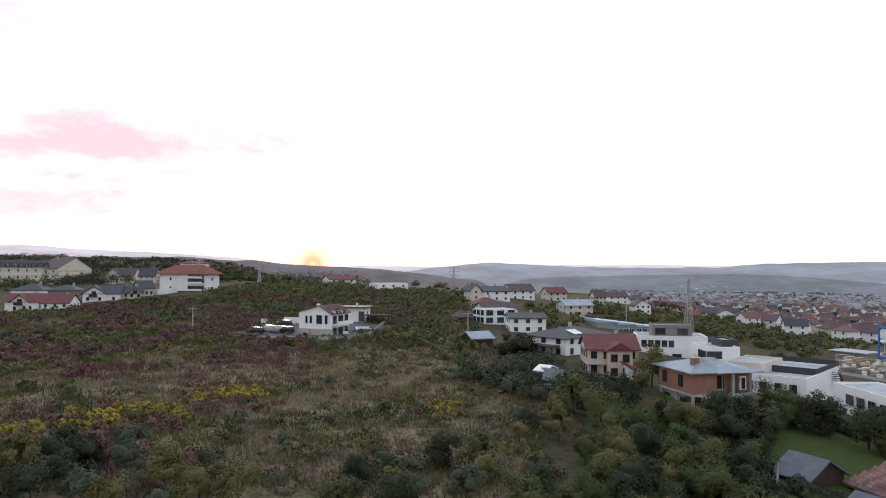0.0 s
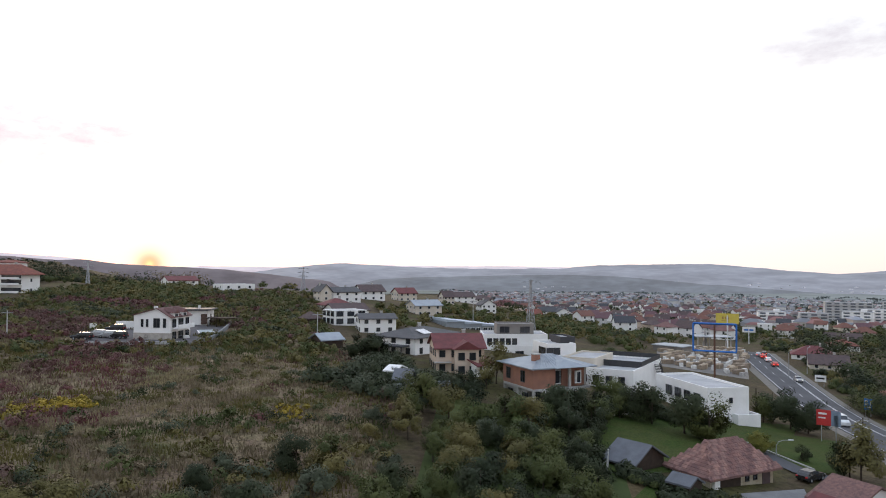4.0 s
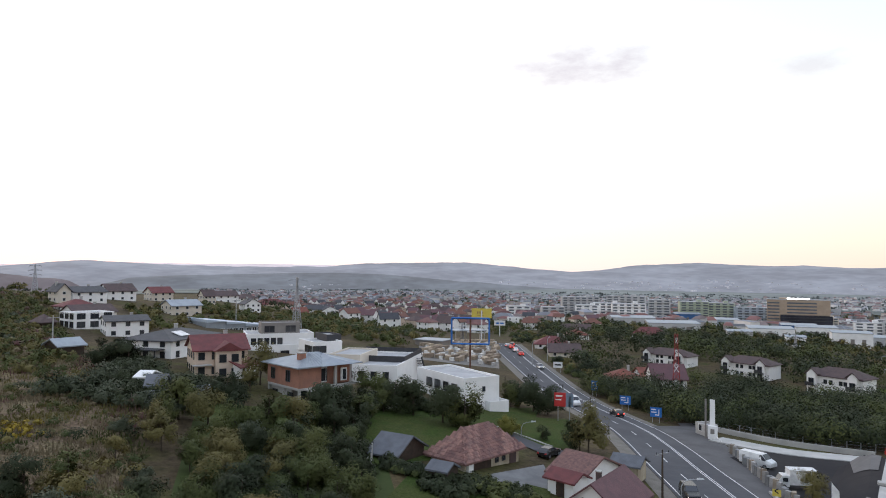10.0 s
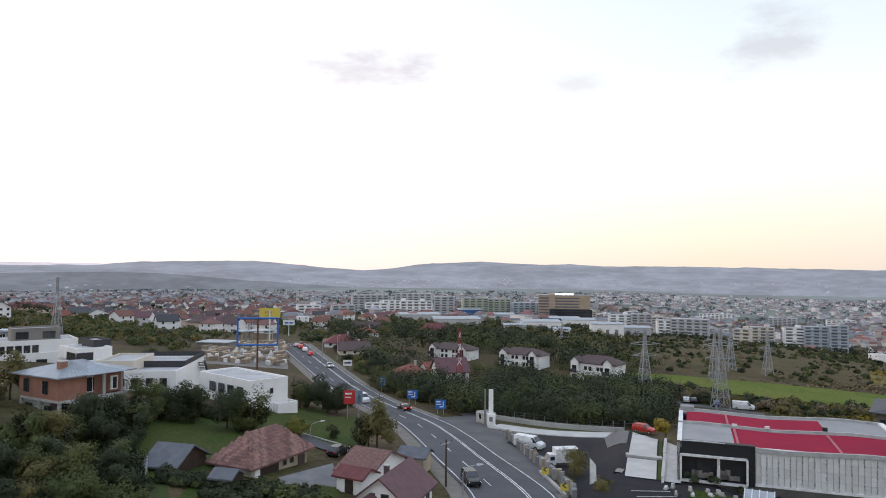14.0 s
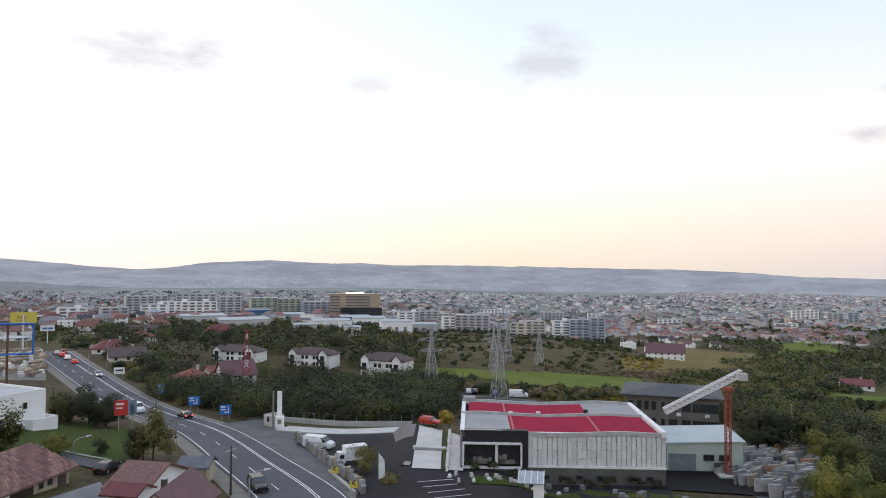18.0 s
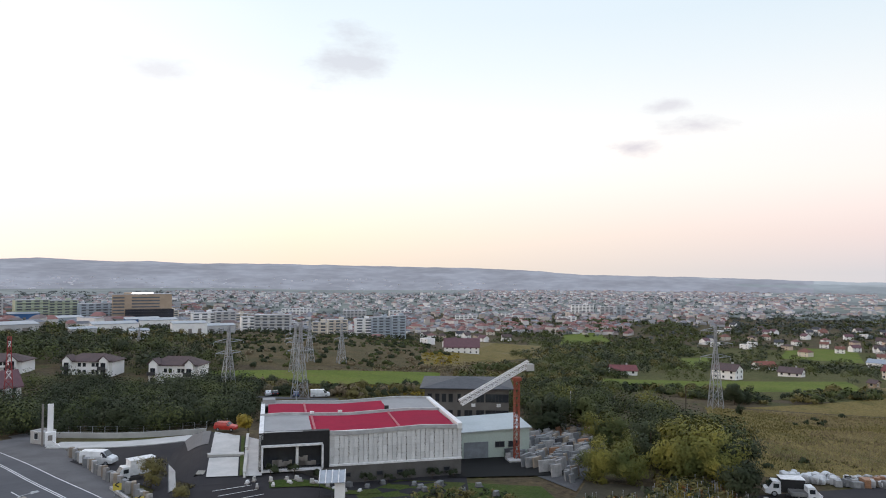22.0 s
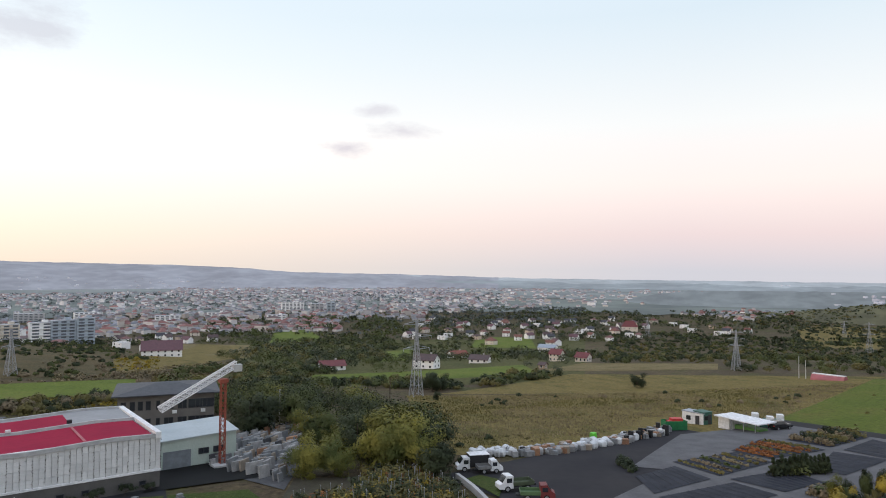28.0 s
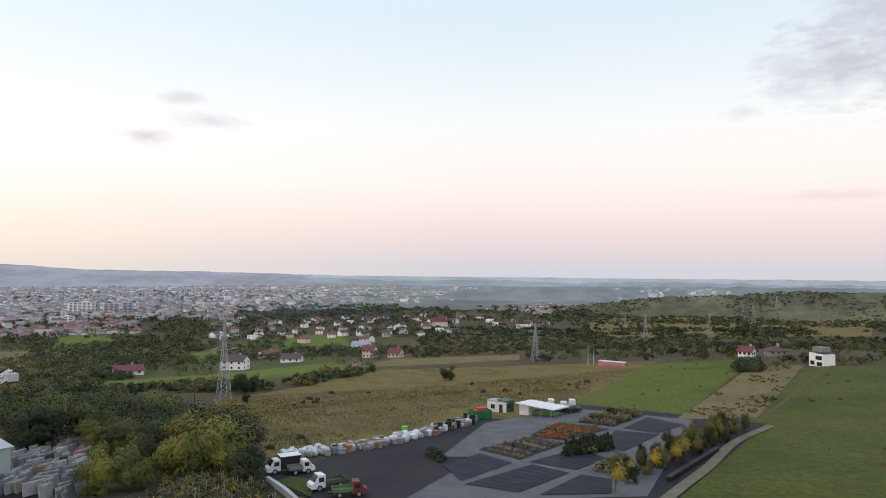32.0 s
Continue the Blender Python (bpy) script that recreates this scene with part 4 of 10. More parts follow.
# unfinished brick house
def cross_gable(t, cx, w, D, h, rise, roofm, wall, out=0.4, balcony=True):
    """A gable across the front, with its own roof, a balcony and a window."""
    y0 = -D / 2 - out
    sect = [(cx - w / 2, -1.0), (cx + w / 2, -1.0), (cx + w / 2, h), (cx, h + rise), (cx - w / 2, h)]
    part("gable_wall", Build().hull([(x, y0, z) for x, z in sect], [(x, 0, z) for x, z in sect]), wall, t)
    for sgn in (-1, 1):
        e = cx + sgn * (w / 2 + 0.6)
        sect = [(cx, h + rise + 0.02), (e, h - 0.6 * rise / (w / 2) + 0.02), (e, h - 0.6 * rise / (w / 2) + 0.26), (cx, h + rise + 0.28)]
        part("gable_roof", Build().hull([(x, y0 - 0.7, z) for x, z in sect], [(x, 0, z) for x, z in sect]), roofm, t)
    part("window", window_mesh(1.6, 1.6, FRAME_D), (), t, loc=(cx, y0 - 0.02, h - 0.7))
    for u in (-w * 0.27, w * 0.27):
        part("window", window_mesh(1.0, 1.3, FRAME_D), (), t, loc=(cx + u, y0 - 0.02, 0.8))
    if balcony:
        solid(t, "balcony", WOOD, (cx, y0 - 0.6, h - 1.3, 3.0, 1.2, 0.15), (cx, y0 - 1.15, h - 1.15, 3.0, 0.08, 0.9))


cross_gable(BUILT["white house with red tiled gable roof"], -0.6, 6.0, 10, 3.8, 2.2, R_RED, WHITE)
cross_gable(BUILT["white chalet house with dark grey gable roof"], -2.6, 8.0, 10, 3.5, 2.7, R_DARK, WHITE)
cross_gable(BUILT["large cream house with dark red roof"], -4.0, 9.0, 12, 4.7, 4.4, R_BROWN, CREAM)
cross_gable(BUILT["cream house with dark gable roof"], 1.0, 4.5, 7, 2.6, 1.8, R_DARK, CREAM, balcony=False)
t_ = BUILT["long cream apartment house with dark mansard roof"]
for k in range(8):
    arch = [(-1.3, -0.4)] + [(1.3 * math.cos(a), 1.5 + 1.0 * math.sin(a)) for a in (math.pi, 2.5, 2.0, 1.57, 1.14, 0.64, 0.0)] + [(1.3, -0.4)]
    cx = -3.5 + 3.3 * k
    part("dormer", Build().hull([(cx + x, -6.3, 11.6 + z) for x, z in arch], [(cx + x, -1.5, 11.6 + z) for x, z in arch]), R_DARK, t_)
    part("dormer_window", window_mesh(1.5, 1.5, FRAME_W), (), t_, loc=(cx, -6.32, 11.7))
for z in (3.2, 7.0):
    solid(t_, "string_course", WHITE, (0, -6.08, z, 42.2, 0.2, 0.35))


def brick_house():
    t, L = at_corner("brick_house", (40.3, 112.2), (51.7, 114.6), "unfinished red brick house with grey metal hipped roof", "house")
    D = 10.5
    solid(t, "lower_wall", CONCRETE, (L / 2, D / 2 + 1.5, -2, L - 1, D - 3, 5.0))
    solid(t, "brick_wall", BRICK, (2.2, D / 2, 3.2, 4.4, D, 3.4), (L - 2.6, D / 2 + 0.6, 3.2, 5.2, D - 1.2, 3.4), (L / 2, D / 2 + 1.6, 3.2, L - 8, D - 3.2, 3.4))
    solid(t, "brick_wall", BRICK, (L - 2.6, D / 2 + 0.6, 0.2, 5.0, D - 1.4, 2.8))
    for x, y in ((0.25, 0.25), (4.2, 0.25), (0.25, D - 0.3), (0.25, D / 2), (7.5, 0.3), (L - 0.25, 1.4)):
        solid(t, "pillar", CONCRETE, (x, y, -2, 0.42, 0.42, 8.6))
    solid(t, "ring_beam", CONCRETE, (L / 2, 0.2, 2.85, L, 0.5, 0.38), (0.2, D / 2, 2.85, 0.5, D - 0.6, 0.38))
    solid(t, "balcony_slab", CONCRETE, (4.5, -0.9, 2.9, 7.5, 2.2, 0.22))
    solid(t, "top_beam", CONCRETE, (L / 2, 0.15, 6.55, L - 0.2, 0.4, 0.25))
    for x, w in ((6.2, 2.4), (10.2, 2.2)):
        solid(t, "window_surround", CONCRETE, (x, 1.5, 3.5, w + 0.5, 0.25, 2.9))
        win(t, x, 1.33, 3.7, w, 2.4, frame=FRAME_W)
    solid(t, "window_surround", FRAME_W, (L - 2.6, -0.02, 3.8, 1.2, 0.3, 2.2))
    win(t, L - 2.6, -0.2, 3.9, 0.9, 2.0)
    for y in (3.5, 8.5):
        win(t, -0.03, y, 4.0, 1.4, 2.0, "l", FRAME_D)
        win(t, 0.45, y, 0.4, 1.8, 1.8, "l", FRAME_D)
    for x in (2.2, 6.0, 9.0):
        win(t, x, 1.42, 0.3, 2.4, 2.2, "f", FRAME_D)
    r = part("roof", Build_roof(L, D), METAL_ROOF, t)
    B = Build()
    for i in range(int(L / 0.75)):
        x = -0.8 + i * 0.75
        B.beam((x, -0.85, 6.86), (min(max(x, 4.8), L - 4.8), D / 2 - 0.3, 8.55), 0.07)
    part("standing_seams", B, METAL_ROOF, r)
    ch = solid(t, "chimney", BRICK, (2.4, 3.2, 7.0, 1.2, 1.0, 1.7))
    B = Build()
    B.box(2.4, 3.2, 8.7, 1.4, 1.2, 0.12)
    part("cap", B, CONCRETE, ch)
    B = Build()
    for k in range(9):
        B.box(1.2, -1.2, 0.3 * k, 0.5, 0.06, 0.05)
    B.beam((0.95, -1.2, 0), (0.95, -1.2, 2.9), 0.07).beam((1.45, -1.2, 0), (1.45, -1.2, 2.9), 0.07)
    part("ladder", B, R_RED, t, "red ladder leaning at the front")


def Build_roof(L, D):
    B = Build()
    a = [(-0.9, -0.9), (L + 0.9, -0.9), (L + 0.9, D + 0.9), (-0.9, D + 0.9)]
    B.hull([(x, y, 6.62) for x, y in a], [(x, y, 6.82) for x, y in a])
    p, q = (5, D / 2, 8.5), (L - 5, D / 2, 8.5)
    c = [(x, y, 6.82) for x, y in a]
    B.poly([c[0], c[1], q, p]).poly([c[1], c[2], q]).poly([c[2], c[3], p, q]).poly([c[3], c[0], p])
    # the small front hip over the bay
    m_ = L * 0.62
    B.poly([(m_ - 3.4, -1.3, 6.75), (m_ + 3.4, -1.3, 6.75), (m_, 1.6, 7.9)]).poly([(m_ + 3.4, -1.3, 6.75), (m_ + 3.4, 0.8, 6.9), (m_, D / 2 - 0.6, 8.4), (m_, 1.6, 7.9)]).poly([(m_ - 3.4, -1.3, 6.75), (m_, 1.6, 7.9), (m_, D / 2 - 0.6, 8.4), (m_ - 3.4, 0.8, 6.9)])
    B.poly([(m_ - 3.4, -1.3, 6.75), (m_ - 3.4, 1.2, 6.75), (m_ + 3.4, 1.2, 6.75), (m_ + 3.4, -1.3, 6.75)])
    return B


brick_house()


def modern(p, q, D, label, blocks, windows, extra=()):
    """White flat-roofed house of stacked blocks; sizes as shares of the front and in metres."""
    t, L = at_corner("modern_house", p, q, label, "house")
    for x0, x1, y0, y1, z0, z1, m_ in blocks:
        w, d = (x1 - x0) * L, y1 - y0
        solid(t, "wall", m_, ((x0 + x1) / 2 * L, (y0 + y1) / 2, z0, w, d, z1 - z0))
        solid(t, "roof", R_FLAT, ((x0 + x1) / 2 * L, (y0 + y1) / 2, z1, w - 0.6, d - 0.6, 0.05))
        cx, cy = (x0 + x1) / 2 * L, (y0 + y1) / 2
        solid(t, "parapet", m_, (cx, y0 + 0.15, z1, w, 0.3, 0.4), (cx, y1 - 0.15, z1, w, 0.3, 0.4), (x0 * L + 0.15, cy, z1, 0.3, d - 0.6, 0.4), (x1 * L - 0.15, cy, z1, 0.3, d - 0.6, 0.4))
    for x, y, z, w, h, s in windows:
        win(t, x * L, y, z, w, h, s, FRAME_D)
    return t, L


DARKW = mat("anthracite_render", (0.06, 0.06, 0.065), (0.05, 0.05, 0.055), 0.5, 0.8)
modern((49.1, 175.0), (72.3, 170.7), 12, "white two-storey flat-roofed villa with grey penthouse",
       [(0, 1, 0, 13, -2, 3.6, WHITE), (0.0, 0.72, 1, 12, 3.6, 6.4, WHITE), (0.16, 0.58, 3.5, 10, 6.4, 9.0, GREYW)],
       [(0.07 + 0.07 * i, 0.97, 4.0, 1.3, 1.7, "f") for i in range(5)] + [(0.25, 3.46, 6.9, 2.6, 1.7, "f"), (0.48, 3.46, 6.9, 2.6, 1.7, "f")] + [(0.2 + 0.2 * i, -0.04, 0.8, 2.2, 1.7, "f") for i in range(4)])
modern((55.5, 144.6), (62.7, 144.7), 12, "white cubic villa with dark glazed corner",
       [(0, 1, 0, 11, -2, 4.2, WHITE), (0.0, 0.95, 1, 10, 4.2, 6.6, WHITE), (0.6, 1.1, 4, 11, 6.6, 7.8, DARKW)],
       [(0.2, 0.96, 4.5, 3.2, 1.6, "f"), (-0.03, 3.5, 4.5, 4.0, 1.6, "l"), (0.3, -0.04, 1.2, 2.4, 1.6, "f")])
t_, L_ = modern((66.3, 126.6), (82.3, 144.0), 17, "white flat-roofed house with black roof terrace and outside stairs",
                [(0, 1, 0, 17, -2, 5.8, WHITE), (0.08, 0.62, 8.5, 15.5, 5.8, 7.5, CREAM)],
                [(-0.02, 2.2 + 2.6 * i, 3.4, 1.3, 1.5, "l") for i in range(6)] + [(-0.02, 3.0 + 4 * i, 0.4, 2.2, 1.9, "l") for i in range(4)])
B = Build()
for i in range(14):
    B.box(L_ * 0.95 - 0.42 * i, -0.7, 0.25 + 0.4 * i, 0.45, 1.3, 0.12)
B.beam((L_ * 0.95, -1.3, 1.2), (L_ * 0.95 - 5.9, -1.3, 6.9), 0.14).beam((L_ * 0.95, -1.3, 0.4), (L_ * 0.95 - 5.9, -1.3, 6.0), 0.3)
part("stairs", B, FRAME_D, t_, "black outside staircase")
B = Build()
for x0, y0, x1, y1 in ((0.3 * L_, 0.2, L_ - 0.2, 0.2), (L_ - 0.2, 0.2, L_ - 0.2, 14), (0.3 * L_, 0.2, 0.3 * L_, 8.2)):
    B.hull([(x0, y0, 5.9), (x1, y1, 5.9), (x1, y1, 7.2), (x0, y0, 7.2)], [(x0 + 0.06, y0 + 0.06, 5.9), (x1 + 0.06, y1 + 0.06, 5.9), (x1 + 0.06, y1 + 0.06, 7.2), (x0 + 0.06, y0 + 0.06, 7.2)])
part("terrace_screen", B, FRAME_D, t_, "black roof terrace screen")
t_, L_ = modern((71.9, 110.0), (80.1, 110.0), 17, "low white flat-roofed house on the lawn",
                [(0, 1, 0, 18, -2.5, 6.4, WHITE), (0.6, 1.15, -1.5, 3, -2.5, 1.8, WHITE)],
                [(-0.03, 3.0 + 3.2 * i, 3.6, 2.0, 1.8, "l") for i in range(4)] + [(0.55, -0.04, 4.0, 0.7, 1.0, "f")])

# white hip-roofed house
t_ = corner_house("house", (27.2, 153.4), (40.2, 166.8), 12, 2, "hip", "white two-storey house with dark hipped roof and skylight", roofm=R_DARK, rise=1.7, sh=2.3, nwin=4, frame=FRAME_D, over=0.7)
SKZ = 2 * 2.3
B = Build()
B.hull([(-4.4, -5.0, SKZ + 0.5), (-1, -5.0, SKZ + 0.5), (-1, -2.6, SKZ + 1.35), (-4.4, -2.6, SKZ + 1.35)], [(-4.4, -5.05, SKZ + 0.58), (-1, -5.05, SKZ + 0.58), (-1, -2.65, SKZ + 1.43), (-4.4, -2.65, SKZ + 1.43)])
part("skylight", B, mat("skylight_glass", (0.75, 0.76, 0.78), None, 1, 0.2), t_, "bright roof glazing")
solid(t_, "porch_roof", R_DARK, (-9.5, -1, 2.7, 6, 7, 0.25))
for y in (-4, 2):
    solid(t_, "porch_post", FRAME_D, (-12, y, -1.5, 0.2, 0.2, 4.3))
note((26.0, 159.3), r=8)

# salmon house with red roof
t_ = corner_house("house", (27.9, 133.7), (37.5, 133.1), 10, 2, "gable", "salmon coloured house with red tiled roof and bay", wall=PINK, roofm=R_RED, rise=2.3, nwin=4, frame=FRAME_D, sh=2.7)
B = Build()
B.box(1.0, -5.9, -1, 4.6, 2.0, 6.3)
part("bay_wall", B, PINK, t_)
B = Build()
B.hull([(-1.8, -7.3, 5.3), (1.0, -7.3, 6.9), (3.8, -7.3, 5.3)], [(-1.8, -1.0, 5.3), (1.0, -1.0, 6.9), (3.8, -1.0, 5.3)])
part("bay_roof", B, R_RED, t_)
for x in (-0.1, 2.1):
    for z in (0.6, 3.2):
        part("window", window_mesh(1.3, 1.5, FRAME_D), (), t_, loc=(x, -6.92, z))
solid(t_, "balcony", CONCRETE, (-3.6, -5.6, 2.6, 3.4, 1.2, 0.18))
corner_house("house", (35.3, 130.4), (39.5, 134.7), 7, 1, "gable", "low wing house with red tiled roof", roofm=R_RED, rise=1.8, sh=2.4, nwin=2)
note((31.2, 137.3), (34.7, 140.0), r=9)

# white villa on the slope with its paved court
TERRACOTTA = mat("dull_red_roof", (0.16, 0.075, 0.07), (0.11, 0.06, 0.055), 0.8, 0.7, bump=0.3)
STONEC = mat("pale_stone_cladding", (0.46, 0.42, 0.38), (0.36, 0.33, 0.3), 1.2, 0.85, bump=0.3)
BROWNP = mat("brown_wood_panel", (0.11, 0.07, 0.055), (0.08, 0.05, 0.04), 1.5, 0.7)


def villa():
    t, L = at_corner("villa", (-35.0, 169.2), (-26.8, 166.3), "white villa with asymmetric gable and dull red roof", "house")
    D, he, hr, hp, pk = 9.5, 5.6, 5.2, 7.1, L * 0.64
    B = Build()
    face = [(0, -1.5), (L, -1.5), (L, hr), (pk, hp), (0, he)]
    B.hull([(x, 0, z) for x, z in face], [(x, D, z) for x, z in face])
    part("wall", B, WHITE, t)
    solid(t, "plinth", STONEC, (L / 2, -0.03, -1.2, L + 0.1, 0.12, 2.9), (L + 0.03, D / 2, -1.2, 0.12, D, 2.9))
    for x0, z0, x1, z1 in ((-0.35, he - 0.05, pk, hp + 0.08), (pk, hp + 0.08, L + 0.45, hr - 0.1)):
        B = Build()
        B.hull([(x0, -0.3, z0), (x1, -0.3, z1), (x1, D + 0.3, z1), (x0, D + 0.3, z0)], [(x0, -0.3, z0 + 0.18), (x1, -0.3, z1 + 0.18), (x1, D + 0.3, z1 + 0.18), (x0, D + 0.3, z0 + 0.18)])
        part("roof", B, TERRACOTTA, t)
    for y in (2.4, 6.2):
        B = Build()
        B.hull([(pk + 0.6, y - 1.2, hp - 0.5), (L + 0.5, y - 1.2, hr + 0.9), (L + 0.5, y + 1.2, hr + 0.9), (pk + 0.6, y + 1.2, hp - 0.5)], [(pk + 0.6, y, hp + 0.35), (L + 0.5, y - 0.1, hr + 1.7), (L + 0.5, y + 0.1, hr + 1.7), (pk + 0.6, y + 0.05, hp + 0.35)])
        part("dormer_roof", B, TERRACOTTA, t)
        solid(t, "dormer_wall", WHITE, (L - 0.4, y, hr - 0.2, 1.4, 1.9, 1.1))
        win(t, L + 0.33, y, hr, 1.2, 0.8, "r", FRAME_D)
    for x, z, w, h in ((0.24, 3.0, 0.55, 1.8), (0.38, 3.0, 0.55, 1.8), (0.64, 2.9, 1.5, 2.1), (0.86, 2.9, 0.7, 2.1), (0.36, 0.5, 0.6, 0.8)):
        win(t, x * L, -0.05, z, w, h, "f", FRAME_D)
    for y, w in ((1.8, 1.6), (4.8, 2.2), (7.8, 1.6)):
        win(t, L + 0.12, y, 2.9, w, 1.9, "r", FRAME_D)
        win(t, L + 0.12, y, 0.1, w, 1.8, "r", FRAME_D)
    solid(t, "balcony", WHITE, (L + 0.8, D / 2, 2.5, 1.6, D * 0.8, 0.2), (L + 1.55, D / 2, 2.7, 0.1, D * 0.8, 0.8))
    solid(t, "chimney", WHITE, (1.9, 6, 5.4, 0.7, 0.7, 2.0))


villa()
t_ = corner_house("annexe", (-31.0, 196.0), (-21.8, 195.0), 7, 1, "flat", "white flat-roofed annexe with dark overhanging roof", sh=3.6, nwin=1, sides="", frame=FRAME_D)
solid(t_, "roof_slab", R_DARK, (0.3, -0.3, 4.05, 10.6, 8.4, 0.35))
solid(t_, "end_panel", BROWNP, (3.6, -3.56, 0.3, 1.6, 0.1, 2.8))
part("window", window_mesh(2.2, 1.8, FRAME_D), (), t_, loc=(-2.0, -3.52, 0.9))
solid(t_, "chimney", WHITE, (1.5, 0, 4.3, 0.5, 0.5, 1.0))
note((-32.7, 176.9), (-28.2, 189.1), (-21.5, 184.5), (-42.1, 170.8), (-40.6, 176.3), (-35.6, 166.1), r=9)
POOL = mat("pool_cover", (0.36, 0.42, 0.44), (0.3, 0.35, 0.37), 0.5, 0.4)
t_ = thing("pool_cover", -20.6, 180.5, -80, "pale covered pool in the villa court", "pool", sink=-0.15)
solid(t_, "cover", POOL, (0, 0, 0, 7.5, 3.2, 0.35))
solid(t_, "rim", WHITE, (0, -1.75, 0, 8.0, 0.3, 0.3), (0, 1.75, 0, 8.0, 0.3, 0.3))
t_ = thing("pergola", -17.9, 193.0, -8, "dark slatted pergola roof beside the court", "pergola")
solid(t_, "roof", WOOD, (0, 0, 2.3, 7.5, 3.4, 0.25))
for x in (-3.4, -1.1, 1.1, 3.4):
    for y in (-1.5, 1.5):
        solid(t_, "post", WOOD, (x, y, -0.5, 0.16, 0.16, 2.9))
for k in range(9):
    solid(t_, "finial", WOOD, (-3.4 + 0.85 * k, 1.5, 2.5, 0.22, 0.22, 0.9))
t_ = thing("white_bench_block", -24.0, 171.5, -78, "low white stone block in the court", "stone block", sink=-0.1)
solid(t_, "block", WHITE, (0, 0, 0, 3.6, 1.3, 0.4))
t_ = thing("yard_store", -40.2, 187.5, -10, "low white store wall behind the parked cars", "wall", sink=0.2)
solid(t_, "wall", WHITE, (0, 0, 0, 5.5, 0.3, 2.2))
solid(t_, "pier", WHITE, (-6.2, -5, 0, 1.4, 0.8, 2.0))
drape("paved_court", [(-43.0, 158.7), (-18.6, 159.6), (-16.5, 203.2), (-48.7, 190.9)], mat("dark_paving", (0.09, 0.085, 0.09), (0.12, 0.11, 0.11), 0.4, 0.9, coord="World"), 0.12, "dark paved court around the white villa", "court")
drape("bare_plot", [(-60.9, 176.8), (-45.5, 172.9), (-50.6, 198.3), (-61.3, 196.4)], mat("dark_soil", (0.06, 0.045, 0.045), (0.08, 0.06, 0.055), 0.2, 0.95, coord="World"), 0.1, "dark bare soil beside the villa", "soil")
COURT = [(-20.2, 160.5), (-17.7, 168.0), (-15.7, 198.3)]
ribbon("retaining_wall", COURT, 0, 0.35, mat("court_wall_grey", (0.24, 0.25, 0.26), (0.18, 0.19, 0.2), 0.5, 0.8, coord="World"), 1.1, "grey retaining wall with glass rail along the court", "wall", thick=1.6)
ribbon("retaining_wall", [(-48.2, 161.5), (-36.0, 160.0), (-20.4, 160.3)], 0, 0.35, CONCRETE, 0.7, "low concrete wall along the front of the court", "wall", thick=1.4)

# hotel-like house with broad roof
t_ = corner_house("guest_house", (-121.0, 296.2), (-98.7, 287.3), 9, 2, "hip", "large white guest house with broad orange-red hipped roof", roofm=R_ORANGE, rise=3.8, sh=3.8, nwin=2, sides="fr", over=1.4)
for z in (0.6, 3.6, 5.8):
    solid(t_, "balcony", WHITE, (7.4, -5.3, z, 9, 1.7, 0.25), (7.4, -6.1, z + 0.25, 9, 0.1, 0.5))
    solid(t_, "balcony_glazing", GLASS, (7.4, -4.58, z + 0.3, 8.4, 0.1, 1.7))
solid(t_, "canopy_roof", R_BROWN, (-3, -5.6, 0.2, 13, 2.4, 0.25))
corner_house("turret", (-114.6, 302.0), (-104.9, 296.9), 6, 3, "hip", "red roof turret above the guest house", roofm=R_ORANGE, rise=1.0, sh=3.8, nwin=2, sides="f")
ribbon("garden_wall", [(-118.5, 282.0), (-112.6, 281.2), (-109.2, 287.8)], 0, 0.3, WHITE, 2.2, "white garden wall", "wall", thick=3)

# long pale hall with shallow roofs
t_, L_ = at_corner("hall", (50.7, 227.0), (76.4, 231.1), "long low pale blue-grey hall with stepped roofs", "hall")
for k in range(4):
    solid(t_, "wall", METAL_ROOF, (L_ * (k + 0.5) / 4, 8, -3, L_ / 4, 16, 7.5 - 0.8 * k))
    B = Build()
    x0, x1, z = L_ * k / 4, L_ * (k + 1) / 4, 4.5 - 0.8 * k
    B.hull([(x0, -0.5, z), (x1, -0.5, z), (x1, 16.5, z), (x0, 16.5, z)], [(x0, -0.5, z + 0.9), (x1, -0.5, z + 0.2), (x1, 16.5, z + 0.2), (x0, 16.5, z + 0.9)])
    part("roof", B, mat("pale_blue_sheet", (0.42, 0.48, 0.56), (0.36, 0.42, 0.5), 0.3, 0.5), t_)
    for i in range(3):
        win(t_, L_ * (k + 0.2 + 0.3 * i) / 4, -0.04, 1.2, 1.6, 1.2)
# ---- main road and its furniture ----
BLUE_P = mat("blue_paint", (0.03, 0.16, 0.5), (0.025, 0.13, 0.42), 1, 0.5)
RED_P = mat("red_paint", (0.5, 0.04, 0.04), (0.42, 0.035, 0.035), 1, 0.5)
YELLOW_P = mat("yellow_panel", (0.6, 0.48, 0.09), (0.54, 0.43, 0.08), 1, 0.5)
BLACK = mat("black_plastic", (0.02, 0.02, 0.022), None, 2, 0.6)
RUBBER = mat("tyre_rubber", (0.015, 0.015, 0.016), None, 2, 0.9)
TAIL = mat("tail_lamp", (0.5, 0.02, 0.02), None, 2, 0.3, emit=(1, 0.08, 0.05, 2.5))
HEAD = mat("headlamp", (0.8, 0.8, 0.78), None, 2, 0.2, emit=(1, 0.95, 0.85, 3.0))
road = [o for o in scene.objects if o.name == "road"][0]
note(*[tuple(p) for p in smooth(ROAD, 4)], r=9.5)
